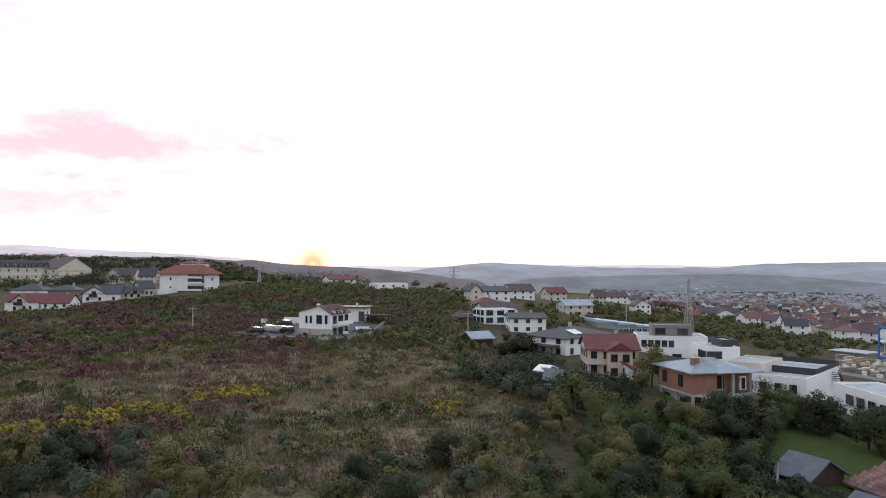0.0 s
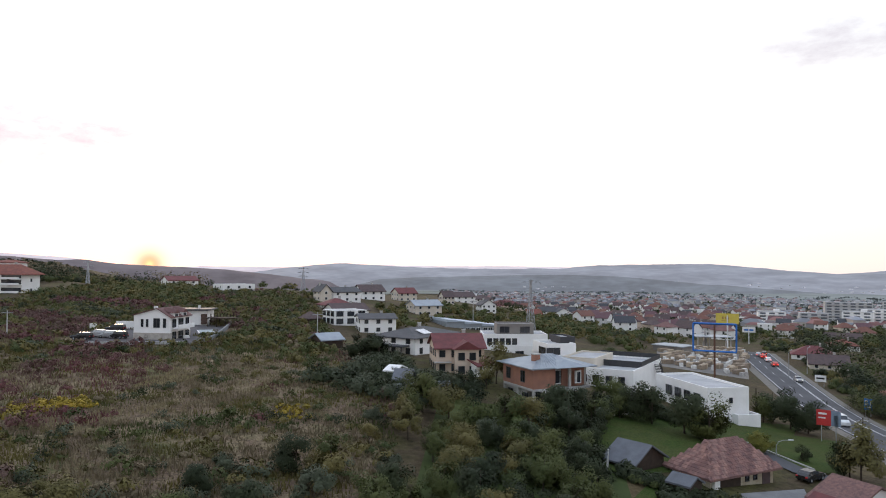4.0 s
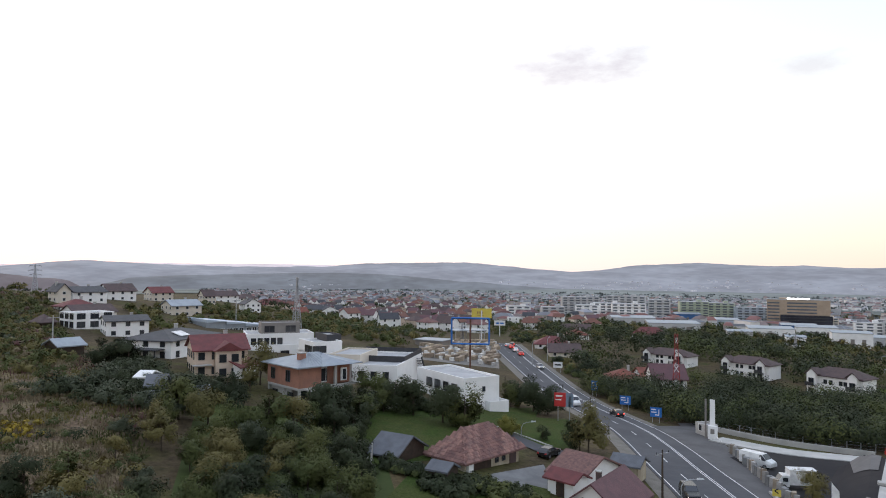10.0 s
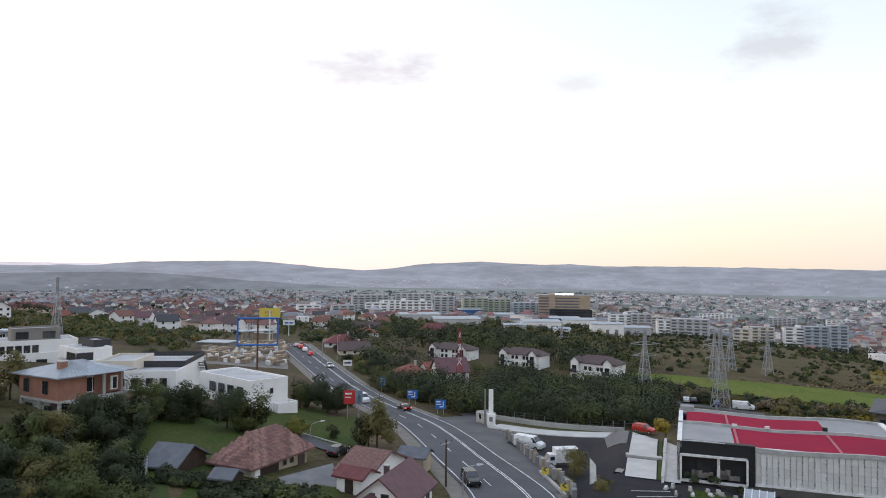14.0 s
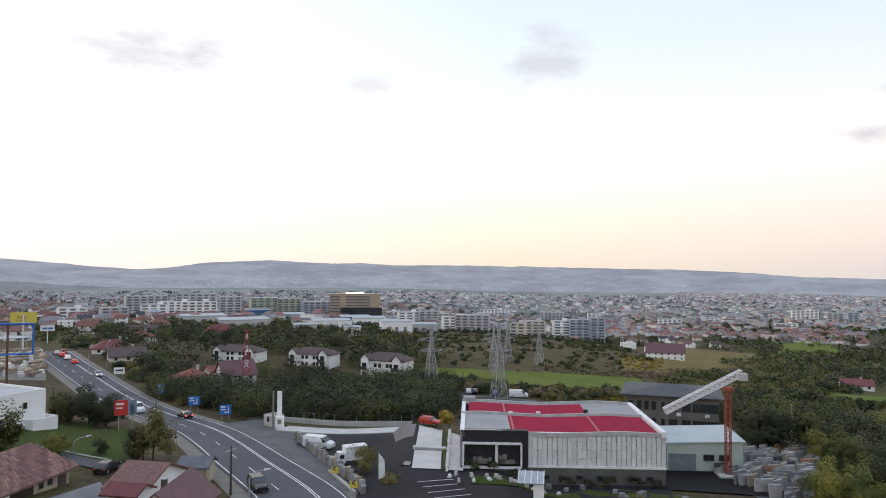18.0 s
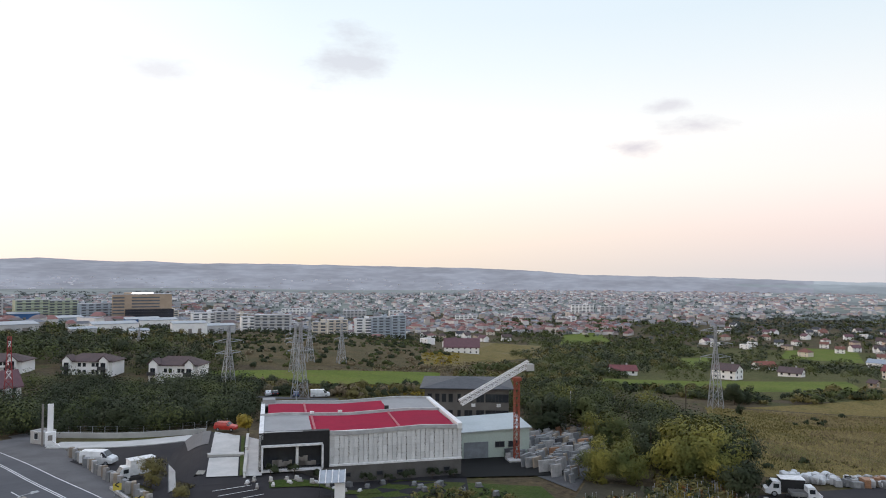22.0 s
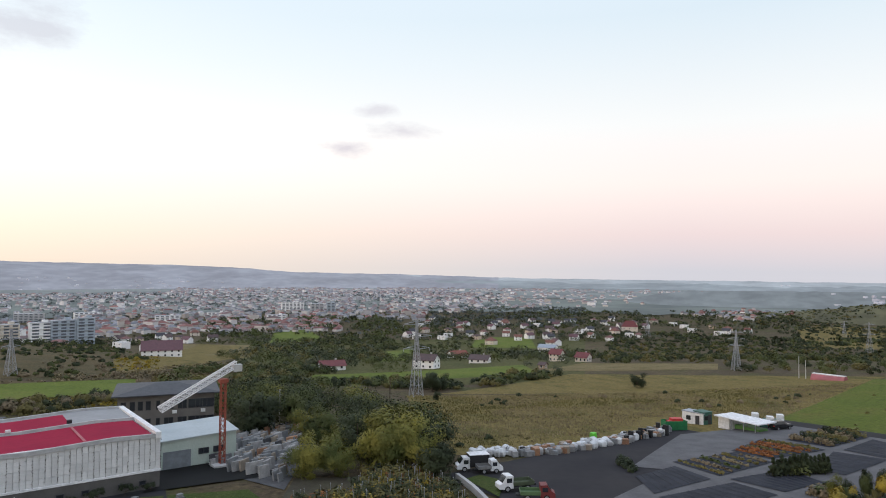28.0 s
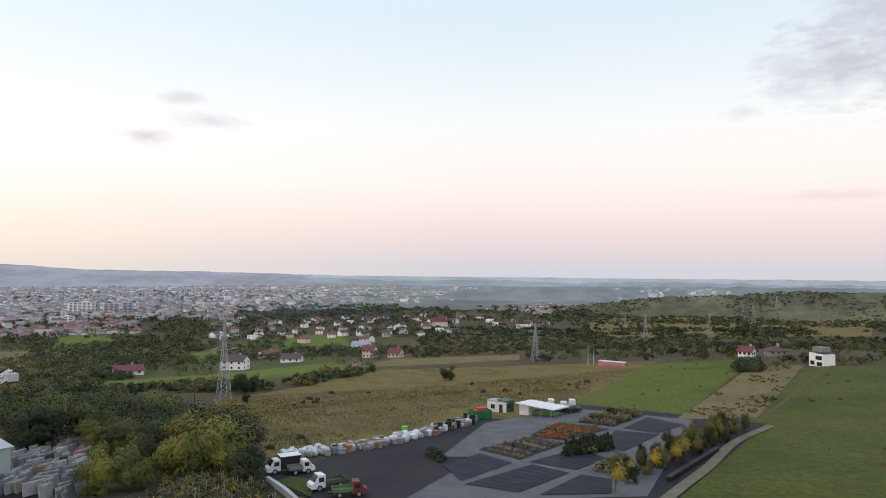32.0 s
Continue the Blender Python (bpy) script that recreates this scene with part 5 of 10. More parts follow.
ribbon("edge_line", ROAD, -5.2, 0.18, PAINT, 0.13, parent=road)
ribbon("edge_line", ROAD, 5.2, 0.18, PAINT, 0.13, parent=road)
ribbon("centre_line", ROAD, -1.75, 0.16, PAINT, 0.13, parent=road)
ribbon("centre_line", ROAD, -2.1, 0.16, PAINT, 0.13, parent=road)
ribbon("lane_dashes", ROAD, 1.75, 0.16, PAINT, 0.13, parent=road, dash=3, gap=6, step=1.5)
ribbon("gravel_verge", ROAD, 7.0, 2.4, mat("gravel", (0.2, 0.18, 0.16), (0.15, 0.14, 0.12), 0.6, 0.95, coord="World", fine=0.3), 0.05, "grey gravel verge beside the road", "verge")
ribbon("gravel_verge", ROAD, -6.6, 1.8, mat("gravel", (0, 0, 0)), 0.05, "grey gravel verge beside the road", "verge")
for lay in ([(79.0, 51.0), (82.0, 51.0), (99.5, 72.0), (95.0, 75.0)], [(95.0, 75.0), (99.5, 72.0), (117.0, 97.0), (108.5, 97.5)], [(98.2, 72.7), (100.3, 71.5), (126.6, 99.1), (118.8, 99.6)], [(78.2, 49.6), (78.9, 47.6), (100.3, 71.5), (98.2, 72.7)]):
    drape("layby", lay, mat("old_asphalt", (0.115, 0.112, 0.115), (0.088, 0.085, 0.088), 0.3, 0.9, coord="World"), 0.12, "worn asphalt forecourt beside the road", "forecourt")


def wheel_mesh(r, w=0.22):
    B = Build()
    for x0, x1, rr, mi in ((-w / 2, w / 2, r, 0), (-w / 2 - 0.01, w / 2 + 0.01, r * 0.6, 1)):
        ring = [(math.cos(2 * math.pi * i / 14) * rr, math.sin(2 * math.pi * i / 14) * rr) for i in range(14)]
        B.hull([(a, x0, b) for a, b in ring], [(a, x1, b) for a, b in ring], mi)
    return B.mesh("wheel", RUBBER, STEEL)


WHEEL, WHEEL_BIG = wheel_mesh(0.33), wheel_mesh(0.45, 0.3)


def loft(rings):
    """A closed skin through rings of equal length."""
    B = Build()
    n = len(rings[0])
    for r in rings:
        B.v += [tuple(p) for p in r]
    for i in range(len(rings) - 1):
        for j in range(n):
            k = (j + 1) % n
            B.f.append((i * n + j, i * n + k, (i + 1) * n + k, (i + 1) * n + j))
    B.f.append(tuple(reversed(range(n))))
    B.f.append(tuple((len(rings) - 1) * n + j for j in range(n)))
    B.mi = [0] * len(B.f)
    return B


def car(p, rz, paint, label, kind="car", tail=False, head=False, name="car", lift=0.12):
    """A car pointing along its x axis."""
    t = thing(name, p[0], p[1], rz, label, "car", sink=-lift)
    if kind == "van":
        prof = [(-2.6, 0.35, 2.0), (-2.55, 0.3, 2.05), (1.0, 0.3, 2.05), (1.75, 0.3, 1.35), (2.5, 0.32, 1.1), (2.62, 0.4, 0.95)]
        cab = [(0.75, 1.3, 1.95), (1.05, 1.25, 1.98), (1.72, 1.2, 1.38)]
        half, wb, L = 0.98, 1.65, 2.6
    elif kind == "suv":
        prof = [(-2.25, 0.4, 1.05), (-2.1, 0.35, 1.55), (-1.8, 0.35, 1.68), (0.3, 0.35, 1.68), (1.05, 0.35, 1.12), (2.1, 0.38, 0.98), (2.3, 0.45, 0.85)]
        cab = [(-1.9, 1.05, 1.5), (-1.7, 1.05, 1.6), (0.3, 1.05, 1.6), (0.95, 1.05, 1.16)]
        half, wb, L = 0.92, 1.4, 2.28
    else:
        prof = [(-2.1, 0.4, 0.9), (-1.9, 0.33, 1.05), (-1.3, 0.3, 1.42), (0.1, 0.3, 1.45), (0.9, 0.3, 1.0), (1.95, 0.33, 0.85), (2.12, 0.42, 0.7)]
        cab = [(-1.65, 0.98, 1.22), (-1.25, 0.98, 1.36), (0.1, 0.98, 1.38), (0.82, 0.98, 1.05)]
        half, wb, L = 0.88, 1.3, 2.1
    rings = []
    for x, z0, z1 in prof:
        w = half * (0.93 if abs(x) > L - 0.2 else 1)
        rings.append([(x, -w, z0), (x, w, z0), (x, w, z0 + (z1 - z0) * 0.6), (x, w * 0.82, z1), (x, -w * 0.82, z1), (x, -w, z0 + (z1 - z0) * 0.6)])
    part("body", loft(rings), paint, t)
    rings = [[(x, -half * 1.005, z0), (x, half * 1.005, z0), (x, half * 0.85, z1), (x, -half * 0.85, z1)] for x, z0, z1 in cab]
    part("side_windows", loft(rings), GLASS, t)
    a, b = cab[-2], cab[-1]
    B = Build()
    B.poly([(b[0] + 0.06, -half * 0.8, b[2] - 0.02), (b[0] + 0.06, half * 0.8, b[2] - 0.02), (a[0] + 0.1, half * 0.7, a[2] + 0.06), (a[0] + 0.1, -half * 0.7, a[2] + 0.06)])
    part("windscreen", B, GLASS, t)
    for sx in (-wb, wb):
        for sy in (-half + 0.08, half - 0.08):
            part("wheel", WHEEL, (), t, loc=(sx, sy, 0.33))
    for sy in (-half * 0.72, half * 0.72):
        B = Build()
        B.box(-L + 0.02, sy, 0.72, 0.12, 0.3, 0.18)
        part("tail_light", B, TAIL if tail else RED_P, t)
        B = Build()
        B.box(L - 0.06, sy, 0.62, 0.14, 0.3, 0.16)
        part("headlight", B, HEAD if head else FRAME_W, t)
    note((p[0], p[1]), r=3)
    return t


P_WHITE = mat("white_car_paint", (0.72, 0.73, 0.74), None, 1, 0.3, spec=0.6, fine=0.03)
P_BLACK = mat("black_car_paint", (0.018, 0.018, 0.02), None, 1, 0.25, spec=0.6)
P_RED = mat("red_car_paint", (0.5, 0.035, 0.025), None, 1, 0.3, spec=0.6, fine=0.03)
P_SILVER = mat("silver_car_paint", (0.42, 0.43, 0.45), None, 1, 0.3, 0.4, fine=0.03)
P_BLUE = mat("blue_car_paint", (0.06, 0.1, 0.2), None, 1, 0.3, spec=0.6)


def road_dir(x, y):
    line = smooth(ROAD, 4)
    i = min(range(len(line) - 1), key=lambda k: (line[k].x - x) ** 2 + (line[k].y - y) ** 2)
    d = line[i + 1] - line[i]
    return math.degrees(math.atan2(d.y, d.x))


def on_road(p, away, paint, label, kind="car"):
    r = road_dir(*p)
    car(p, r + 180 if away else r, paint, label, kind, tail=away, head=not away, lift=0.12)


on_road((109.3, 107.6), True, P_BLACK, "black estate car with lit red tail lights on the road")
on_road((152.5, 196.5), True, P_RED, "red car braking in the queue")
on_road((157.6, 206.5), True, P_WHITE, "white car with lit tail lights in the queue")
on_road((161.8, 214.5), True, P_RED, "red car with lit tail lights in the queue")
on_road((163.8, 219.9), True, P_SILVER, "silver car with lit tail lights in the queue")
on_road((168.4, 222.9), True, P_BLACK, "dark car with lit tail lights in the queue")
on_road((107.2, 118.9), False, P_WHITE, "white van with headlights coming up the road", "van")
on_road((73.1, 59.3), False, P_BLACK, "black car with headlights on the road", "suv")
on_road((140.3, 171.0), False, P_SILVER, "silver car with headlights on the road")


def lamp_post(x, y, rz, h=9.0, label="grey steel street lamp with curved arm"):
    t = thing("street_lamp", x, y, rz, label, "street lamp", "street lamps")
    B = Build()
    B.beam((0, 0, -0.3), (0, 0, h - 0.8), (0.22, 0.12), sides=8)
    part("pole", B, STEEL, t)
    B = Build()
    pts = [(0, 0, h - 0.8), (0.3, 0, h - 0.25), (0.9, 0, h), (1.9, 0, h + 0.08)]
    for a, b in zip(pts, pts[1:]):
        B.beam(a, b, 0.09, sides=6)
    part("arm", B, STEEL, t)
    B = Build()
    B.hull([(1.7, -0.14, h), (2.5, -0.1, h + 0.06), (2.5, 0.1, h + 0.06), (1.7, 0.14, h)], [(1.75, -0.1, h + 0.2), (2.4, -0.06, h + 0.18), (2.4, 0.06, h + 0.18), (1.75, 0.1, h + 0.2)])
    part("lamp_head", B, mat("lamp_head_grey", (0.6, 0.62, 0.65), None, 1, 0.4), t)
    return t


def pole(x, y, h, label="old concrete utility pole with crossarm", arms=1, rz=0.0, material=CONCRETE, w=0.32):
    t = thing("utility_pole", x, y, rz, label, "utility pole", "utility poles")
    B = Build()
    B.beam((0, 0, -0.3), (0, 0, h), (w, w * 0.6), sides=6)
    part("post", B, material, t)
    for k in range(arms):
        B = Build()
        z = h - 0.6 - 0.9 * k
        B.box(0, 0, z, 2.4, 0.12, 0.14)
        part("crossarm", B, STEEL, t)
        for x_ in (-1.1, 0, 1.1):
            B = Build()
            B.beam((x_, 0, z + 0.14), (x_, 0, z + 0.4), (0.1, 0.06), sides=6)
            part("insulator", B, BLACK, t)
    return t


lamp_post(63.4, 52.6, -35, 5.2)
lamp_post(70.5, 90.6, -20, 2.4, "small grey garden lamp post")
lamp_post(141.6, 176.4, 30, 8)
lamp_post(154.8, 184.8, 30, 8)
pole(69.3, 60.4, 6.2, "wooden utility pole beside the road", material=BARK, arms=1)
pole(93.3, 98.7, 5.3, "wooden utility pole beside the road", material=BARK)
pole(91.3, 123.2, 4.9, "slim dark wooden pole by the garden", material=BARK, arms=0)
pole(158.2, -6.4, 6.2, "white concrete utility pole between trees", arms=2)
pole(192.9, -38.0, 7.0, "slim wooden pole in the field", material=BARK, arms=0)
pole(193.3, -177.4, 7.5, "grey concrete pole in the meadow", arms=0)
pole(191.3, -178.3, 6.2, "grey concrete pole in the meadow", arms=0)
pole(-63.8, 177.2, 6.1, "leaning concrete utility pole in the scrub")
pole(6.1, 168.0, 7.1, "concrete utility pole in the scrub")
pole(62.0, 234.7, 9.6, "concrete utility pole behind the houses")


def panel_sign(name, x, y, rz, w, h, z0, face, label, bars, legs=2, category="sign", post=STEEL, pw=0.12):
    """A board on posts; bars: shares of the face with a material."""
    t = thing(name, x, y, rz, label, category)
    for k in range(legs):
        B = Build()
        lx = 0 if legs == 1 else (-0.3 + 0.6 * k / (legs - 1)) * w
        B.box(lx, 0.1, -0.3, pw, pw, z0 + h * 0.8 + 0.3)
        part("post", B, post, t)
    B = Build()
    B.box(0, 0, z0, w, 0.1, h)
    brd = part("board", B, face, t)
    for bx, bz, bw, bh, m_ in bars:
        B = Build()
        B.box((bx - 0.5) * w, -0.06, z0 + bz * h, bw * w, 0.03, bh * h)
        part("lettering", B, m_, brd)
    return t


WHITE_P = mat("white_sign_paint", (0.8, 0.8, 0.8), None, 1, 0.5)
FADED = mat("faded_print", (0.36, 0.22, 0.08), None, 1, 0.5)
SKIN = mat("pale_print", (0.55, 0.5, 0.48), None, 1, 0.5)
BLUEGREY = mat("print_blue_grey", (0.2, 0.26, 0.34), None, 1, 0.5)
dirbars = [(0.3, 0.72, 0.4, 0.12, WHITE_P), (0.32, 0.45, 0.44, 0.1, WHITE_P), (0.75, 0.3, 0.08, 0.5, WHITE_P), (0.6, 0.18, 0.36, 0.1, WHITE_P)]
panel_sign("billboard", 88.7, 101.0, -45, 3.6, 2.6, 3.0, RED_P, "red roadside billboard with pale printed shapes", [(0.25, 0.7, 0.35, 0.12, WHITE_P), (0.22, 0.45, 0.3, 0.08, WHITE_P), (0.8, 0.0, 0.4, 1.0, BLUEGREY), (0.8, 0.0, 0.2, 0.7, SKIN)], category="billboard")
panel_sign("road_sign", 125.6, 131.3, -48, 1.6, 2.4, 1.5, BLUE_P, "tall blue direction sign with white markings", dirbars, 2)
panel_sign("road_sign", 118.8, 114.3, -52, 2.4, 2.0, 1.3, BLUE_P, "blue direction sign with white markings", dirbars, 2)
panel_sign("road_sign", 113.8, 100.9, -54, 2.3, 2.0, 1.2, BLUE_P, "blue direction sign with white markings", dirbars, 2)
panel_sign("notice_board", 142.6, 165.2, -48, 2.8, 1.8, 1.4, WHITE_P, "small white roadside billboard", [(0.5, 0.4, 0.7, 0.25, BLACK)], 2)
panel_sign("billboard", 159.7, 231.7, -40, 8.1, 3.8, 10.4, YELLOW_P, "yellow billboard on a tall white pole", [(0.3, 0.42, 0.07, 0.26, FADED), (0.42, 0.42, 0.07, 0.26, FADED), (0.54, 0.42, 0.07, 0.26, FADED), (0.42, 0.24, 0.36, 0.05, FADED)], 1, "billboard", FRAME_W, 0.5)
panel_sign("billboard", 214.0, 293.8, -40, 5.8, 2.6, 5.6, WHITE_P, "white billboard beside the road", [(0.5, 0.3, 0.7, 0.3, BLUE_P)], 1, "billboard", FRAME_W, 0.4)

# blue billboard frame on one mast
t_ = thing("empty_billboard", 110.8, 166.4, -38, "empty blue steel billboard frame on a brown mast", "billboard")
fw, f0, f1 = 10.8, 7.3, 14.7
B = Build()
B.beam((0, 0, -0.5), (0, 0, f1), (0.55, 0.5), sides=10)
part("mast", B, mat("rusty_steel", (0.14, 0.07, 0.05), None, 1, 0.8), t_)
for y in (-0.5, 0.5):
    B = Build()
    for a, b in (((-fw / 2, y, f0), (fw / 2, y, f0)), ((-fw / 2, y, f1), (fw / 2, y, f1)), ((-fw / 2, y, f0), (-fw / 2, y, f1)), ((fw / 2, y, f0), (fw / 2, y, f1))):
        B.beam(a, b, 0.4)
    part("frame", B, BLUE_P, t_)
B = Build()
for x in (-fw / 2, 0, fw / 2):
    for z in (f0, f1):
        B.beam((x, -0.5, z), (x, 0.5, z), 0.2)
B.beam((-fw / 2, 0, f1 - 0.1), (fw / 2, 0, f1 - 0.1), 0.45)
part("brace", B, BLUE_P, t_)


def pylon(x, y, h, w, rz, label, arms=3, mats=(STEEL,), name="pylon", bands=8, taper=0.16, arm_w=0.38, bar=0.16, shift=0.0):
    """Lattice mast: four legs, bracing in bands and crossarms."""
    t = thing(name, x, y, rz, label, name, name + "s")
    lv = [h * (1 - (1 - k / bands) ** 1.25) for k in range(bands + 1)]

    def half(z):
        f = z / h
        return w / 2 * (1 - (1 - taper) * min(1, f * 1.25))

    for s1 in (-1, 1):
        for s2 in (-1, 1):
            e = bar * 0.6
            part("leg", loft([[(s1 * half(z) + u * e, s2 * half(z) + v * e, z) for u, v in ((-1, -1), (1, -1), (1, 1), (-1, 1))] for z in lv]), mats[0], t)
    for k, (a, b) in enumerate(zip(lv, lv[1:])):
        B = Build()
        ha, hb = half(a), half(b)
        for c, s in ((1, 0), (0, 1), (-1, 0), (0, -1)):
            p = [(c * ha - s * ha, s * ha + c * ha, a), (c * ha + s * ha, s * ha - c * ha, a), (c * hb - s * hb, s * hb + c * hb, b), (c * hb + s * hb, s * hb - c * hb, b)]
            B.beam(p[0], p[3], bar * 0.7).beam(p[1], p[2], bar * 0.7).beam(p[2], p[3], bar * 0.7)
        part("bracing", B, mats[k % len(mats)], t)["kind"] = "stuff"
    for k in range(arms):
        z = h * (0.62 + 0.16 * k)
        r = h * arm_w * (1 if k != 1 else 1.15) / 2
        B = Build()
        hz = half(z)
        for s in (-1, 1):
            for y_ in (-hz, hz):
                B.beam((s * hz, y_, z), (s * r, 0, z + h * 0.012), bar * 0.8).beam((s * hz, y_, z + h * 0.045), (s * r, 0, z + h * 0.012), bar * 0.7)
            B.beam((s * r, 0, z), (s * r, 0, z - h * 0.03), bar * 0.9)
        part("crossarm", B, mats[0], t)["kind"] = "stuff"
    return t


for x, y, h, w in ((178.1, 83.9, 19.5, 3.8), (181.3, 64.8, 20.6, 3.7), (233.4, 85.4, 16.9, 3.2),
                   (265.5, 91.2, 16.8, 3.2), (269.3, 79.2, 16.0, 3.2), (207.3, -49.0, 23.3, 3.3),
                   (234.8, -185.5, 15.8, 2.9), (568.9, -609.4, 32.2, 5.8), (853.1, -530.0, 27.7, 6.5),
                   (619.1, -784.2, 26.9, 6.0), (771.4, -1161.0, 38.2, 8.0), (698.8, -990.6, 31.9, 6.2),
                   (805.0, -1111.3, 28.3, 6.1), (1017.5, -1341.1, 25.0, 6.3), (769.3, -781.3, 22.2, 5.1),
                   (798.3, -1373.7, 24.4, 5.5), (80.1, 226.2, 19.5, 2.9), (162.2, 250.0, 7.2, 1.4), (370.9, 229.2, 8.2, 1.7)):
    pylon(x, y, h, w, -math.degrees(math.atan2(x, y)) + 25, "grey steel lattice power pylon", bar=max(0.14, w * 0.022))
pylon(150.3, 126.3, 17.1, 2.2, -47, "red and white lattice radio mast", arms=0, mats=(mat("faded_red_paint", (0.34, 0.05, 0.05), (0.25, 0.05, 0.05), 1, 0.6), WHITE_P), name="radio_mast", bands=9, taper=0.35, bar=0.13)
pylon(5.2, 333.0, 11.4, 2.4, 0, "grey steel lattice power pylon on the ridge", bar=0.22)
pylon(-88.3, 333.4, 10.3, 1.4, 0, "slim lattice pylon on the ridge", bar=0.2)

# ---- the near houses by the road ----
LAWN = turf("mown_lawn", [(0.026, 0.046, 0.009), (0.042, 0.066, 0.013), (0.056, 0.068, 0.018), (0.033, 0.052, 0.011)], 0.12, 0.5, 0.5)
drape("lawn", [(38.1, 79.0), (67.4, 85.0), (93.0, 113.7), (49.7, 110.1)], LAWN, 0.1, "green mown lawn with fruit trees", "lawn")
drape("orchard_grass", [(9.8, 61.3), (32.3, 58.4), (49.2, 102.3), (22.7, 107.2)], mat("orchard_grass", (0.05, 0.068, 0.015), (0.034, 0.05, 0.011), 0.06, 0.95, coord="World", fine=0.4, bump=0.3), 0.05, "rough green grass under orchard trees", "grass")
drape("lawn", [(65.6, 90.6), (74.1, 82.0), (93.5, 102.6), (76.5, 105.8)], LAWN, 0.14, "green mown lawn beside the road", "lawn")
drape("lawn", [(21.5, 106.0), (34.0, 99.8), (36.5, 107.2), (22.7, 112.0)], LAWN, 0.1, "green lawn between garden trees", "lawn")
drape("concrete_yard", [(48.3, 66.2), (57.2, 66.5), (63.6, 76.6), (53.0, 74.4)], mat("worn_paving", (0.2, 0.2, 0.2), (0.14, 0.14, 0.145), 0.4, 0.9, coord="World"), 0.12, "pale concrete yard between the houses", "yard")
drape("lawn", [(47.6, 64.5), (52.2, 61.7), (56.9, 67.2), (55.3, 69.7)], LAWN, 0.18, "small square lawn in the yard", "lawn")
ribbon("driveway", [(68.2, 95.8), (68.7, 88.8), (69.3, 82.5), (74.3, 78.9)], 0, 3.6, ASPHALT, 0.16, "curved asphalt driveway with kerb", "driveway")
ribbon("kerb", [(70.0, 96.7), (70.9, 90.9), (71.9, 84.2)], 0, 0.25, CONCRETE, 0.28, "pale concrete kerb of the driveway", "kerb", thick=0.3)

t_ = corner_house("farmhouse", (49.95, 76.0), (60.9, 78.9), 6.2, 1, "hip", "old plastered farmhouse with weathered clay tile roof", wall=OLDWALL, roofm=OLD_TILE, rise=3.6, sh=2.0, nwin=1, sides="", over=0.8, chimney=False)
FW, FD = 11.33, 6.2
for f in (0.57, 0.7):
    part("window", window_mesh(0.7, 0.8, FRAME_D), (), t_, loc=((f - 0.5) * FW, -FD / 2 - 0.02, 0.8))
solid(t_, "barn_door", WOOD, ((0.29 - 0.5) * FW, -FD / 2 - 0.04, -0.4, 0.34 * FW, 0.12, 2.2))
solid(t_, "door", R_BROWN, ((0.88 - 0.5) * FW, -FD / 2 - 0.04, -0.3, 1.4, 0.12, 2.1))
solid(t_, "gate_pier", WHITE, ((0.06 - 0.5) * FW, -FD / 2 - 0.25, -0.5, 0.9, 0.5, 2.3))
# courses of clay tiles on the two near slopes
ax, ay, rr = FW / 2 + 0.8, FD / 2 + 0.8, (FW - FD) / 2
rg_ = np.random.default_rng(71)
roof_ = [o for o in t_.children if o.name.startswith("roof")][0]
CLAY = mat("old_clay_tile", (0.25, 0.135, 0.115), (0.16, 0.095, 0.088), 1.3, 0.9, fine=0.3, island=0.3)
rows_ = 11
for face in (0, 1):
    half_, back = (ax, ay) if face == 0 else (ay, ax)
    top_ = rr if face == 0 else 0.05
    for r_ in range(rows_):
        B = Build()
        s0, s1 = r_ / rows_, (r_ + 1.15) / rows_
        w0 = half_ + (top_ - half_) * s0
        run = (ay if face == 0 else ax - rr)
        n_ = max(1, int(2 * w0 / 0.42))
        for i in range(n_):
            u = -w0 + (i + 0.5 + 0.5 * (r_ % 2) - 0.25) * 2 * w0 / n_
            hw, dz = w0 / n_ * 0.93, rg_.uniform(0.0, 0.035)
            ring = [(u - hw, s0), (u + hw, s0), (u + hw, min(1, s1)), (u - hw, min(1, s1))]
            lo = [((x, -ay + s * run, 2.0 + 3.6 * s) if face == 0 else (-ax + s * run, -x, 2.0 + 3.6 * s)) for x, s in ring]
            B.hull(lo, [(x, y, z + (0.07 if k < 2 else 0.02) + dz) for k, (x, y, z) in enumerate(lo)])
        part("tile_course", B, CLAY, roof_)
note((55.3, 80.7), (59.1, 82.2), r=9)

t_ = corner_house("barn", (40.1, 84.1), (42.1, 80.2), 6.5, 1, "gable", "small barn with steep grey sheet roof and dark boards", wall=WOOD, roofm=SLATE, rise=1.8, sh=1.1, sides="", chimney=False, over=0.5)
t_ = house("house", 55.5, 55.9, 22.7, 8.2, 5.8, 1, "gable", "white house with plum metal tile roof by the road", roofm=PLUM, rise=2.3, sh=3.1, sides="", chimney=False, over=0.6)
for u, z, w, h in ((-0.9, 3.0, 0.5, 0.8), (0.5, 2.6, 0.9, 1.2), (1.6, 0.8, 0.9, 1.2)):
    window(t_, "l", u, z, w, h, 8.2, 5.8, FRAME_D)
window(t_, "f", 2.6, 1.4, 1.0, 1.2, 8.2, 5.8, FRAME_D)
solid(t_, "chimney", R_BROWN, (-1.6, 0.4, 4.6, 0.5, 0.5, 1.5))
solid(t_, "chimney_cap", CONCRETE, (-1.6, 0.4, 6.1, 0.6, 0.6, 0.1))
wing = Build()
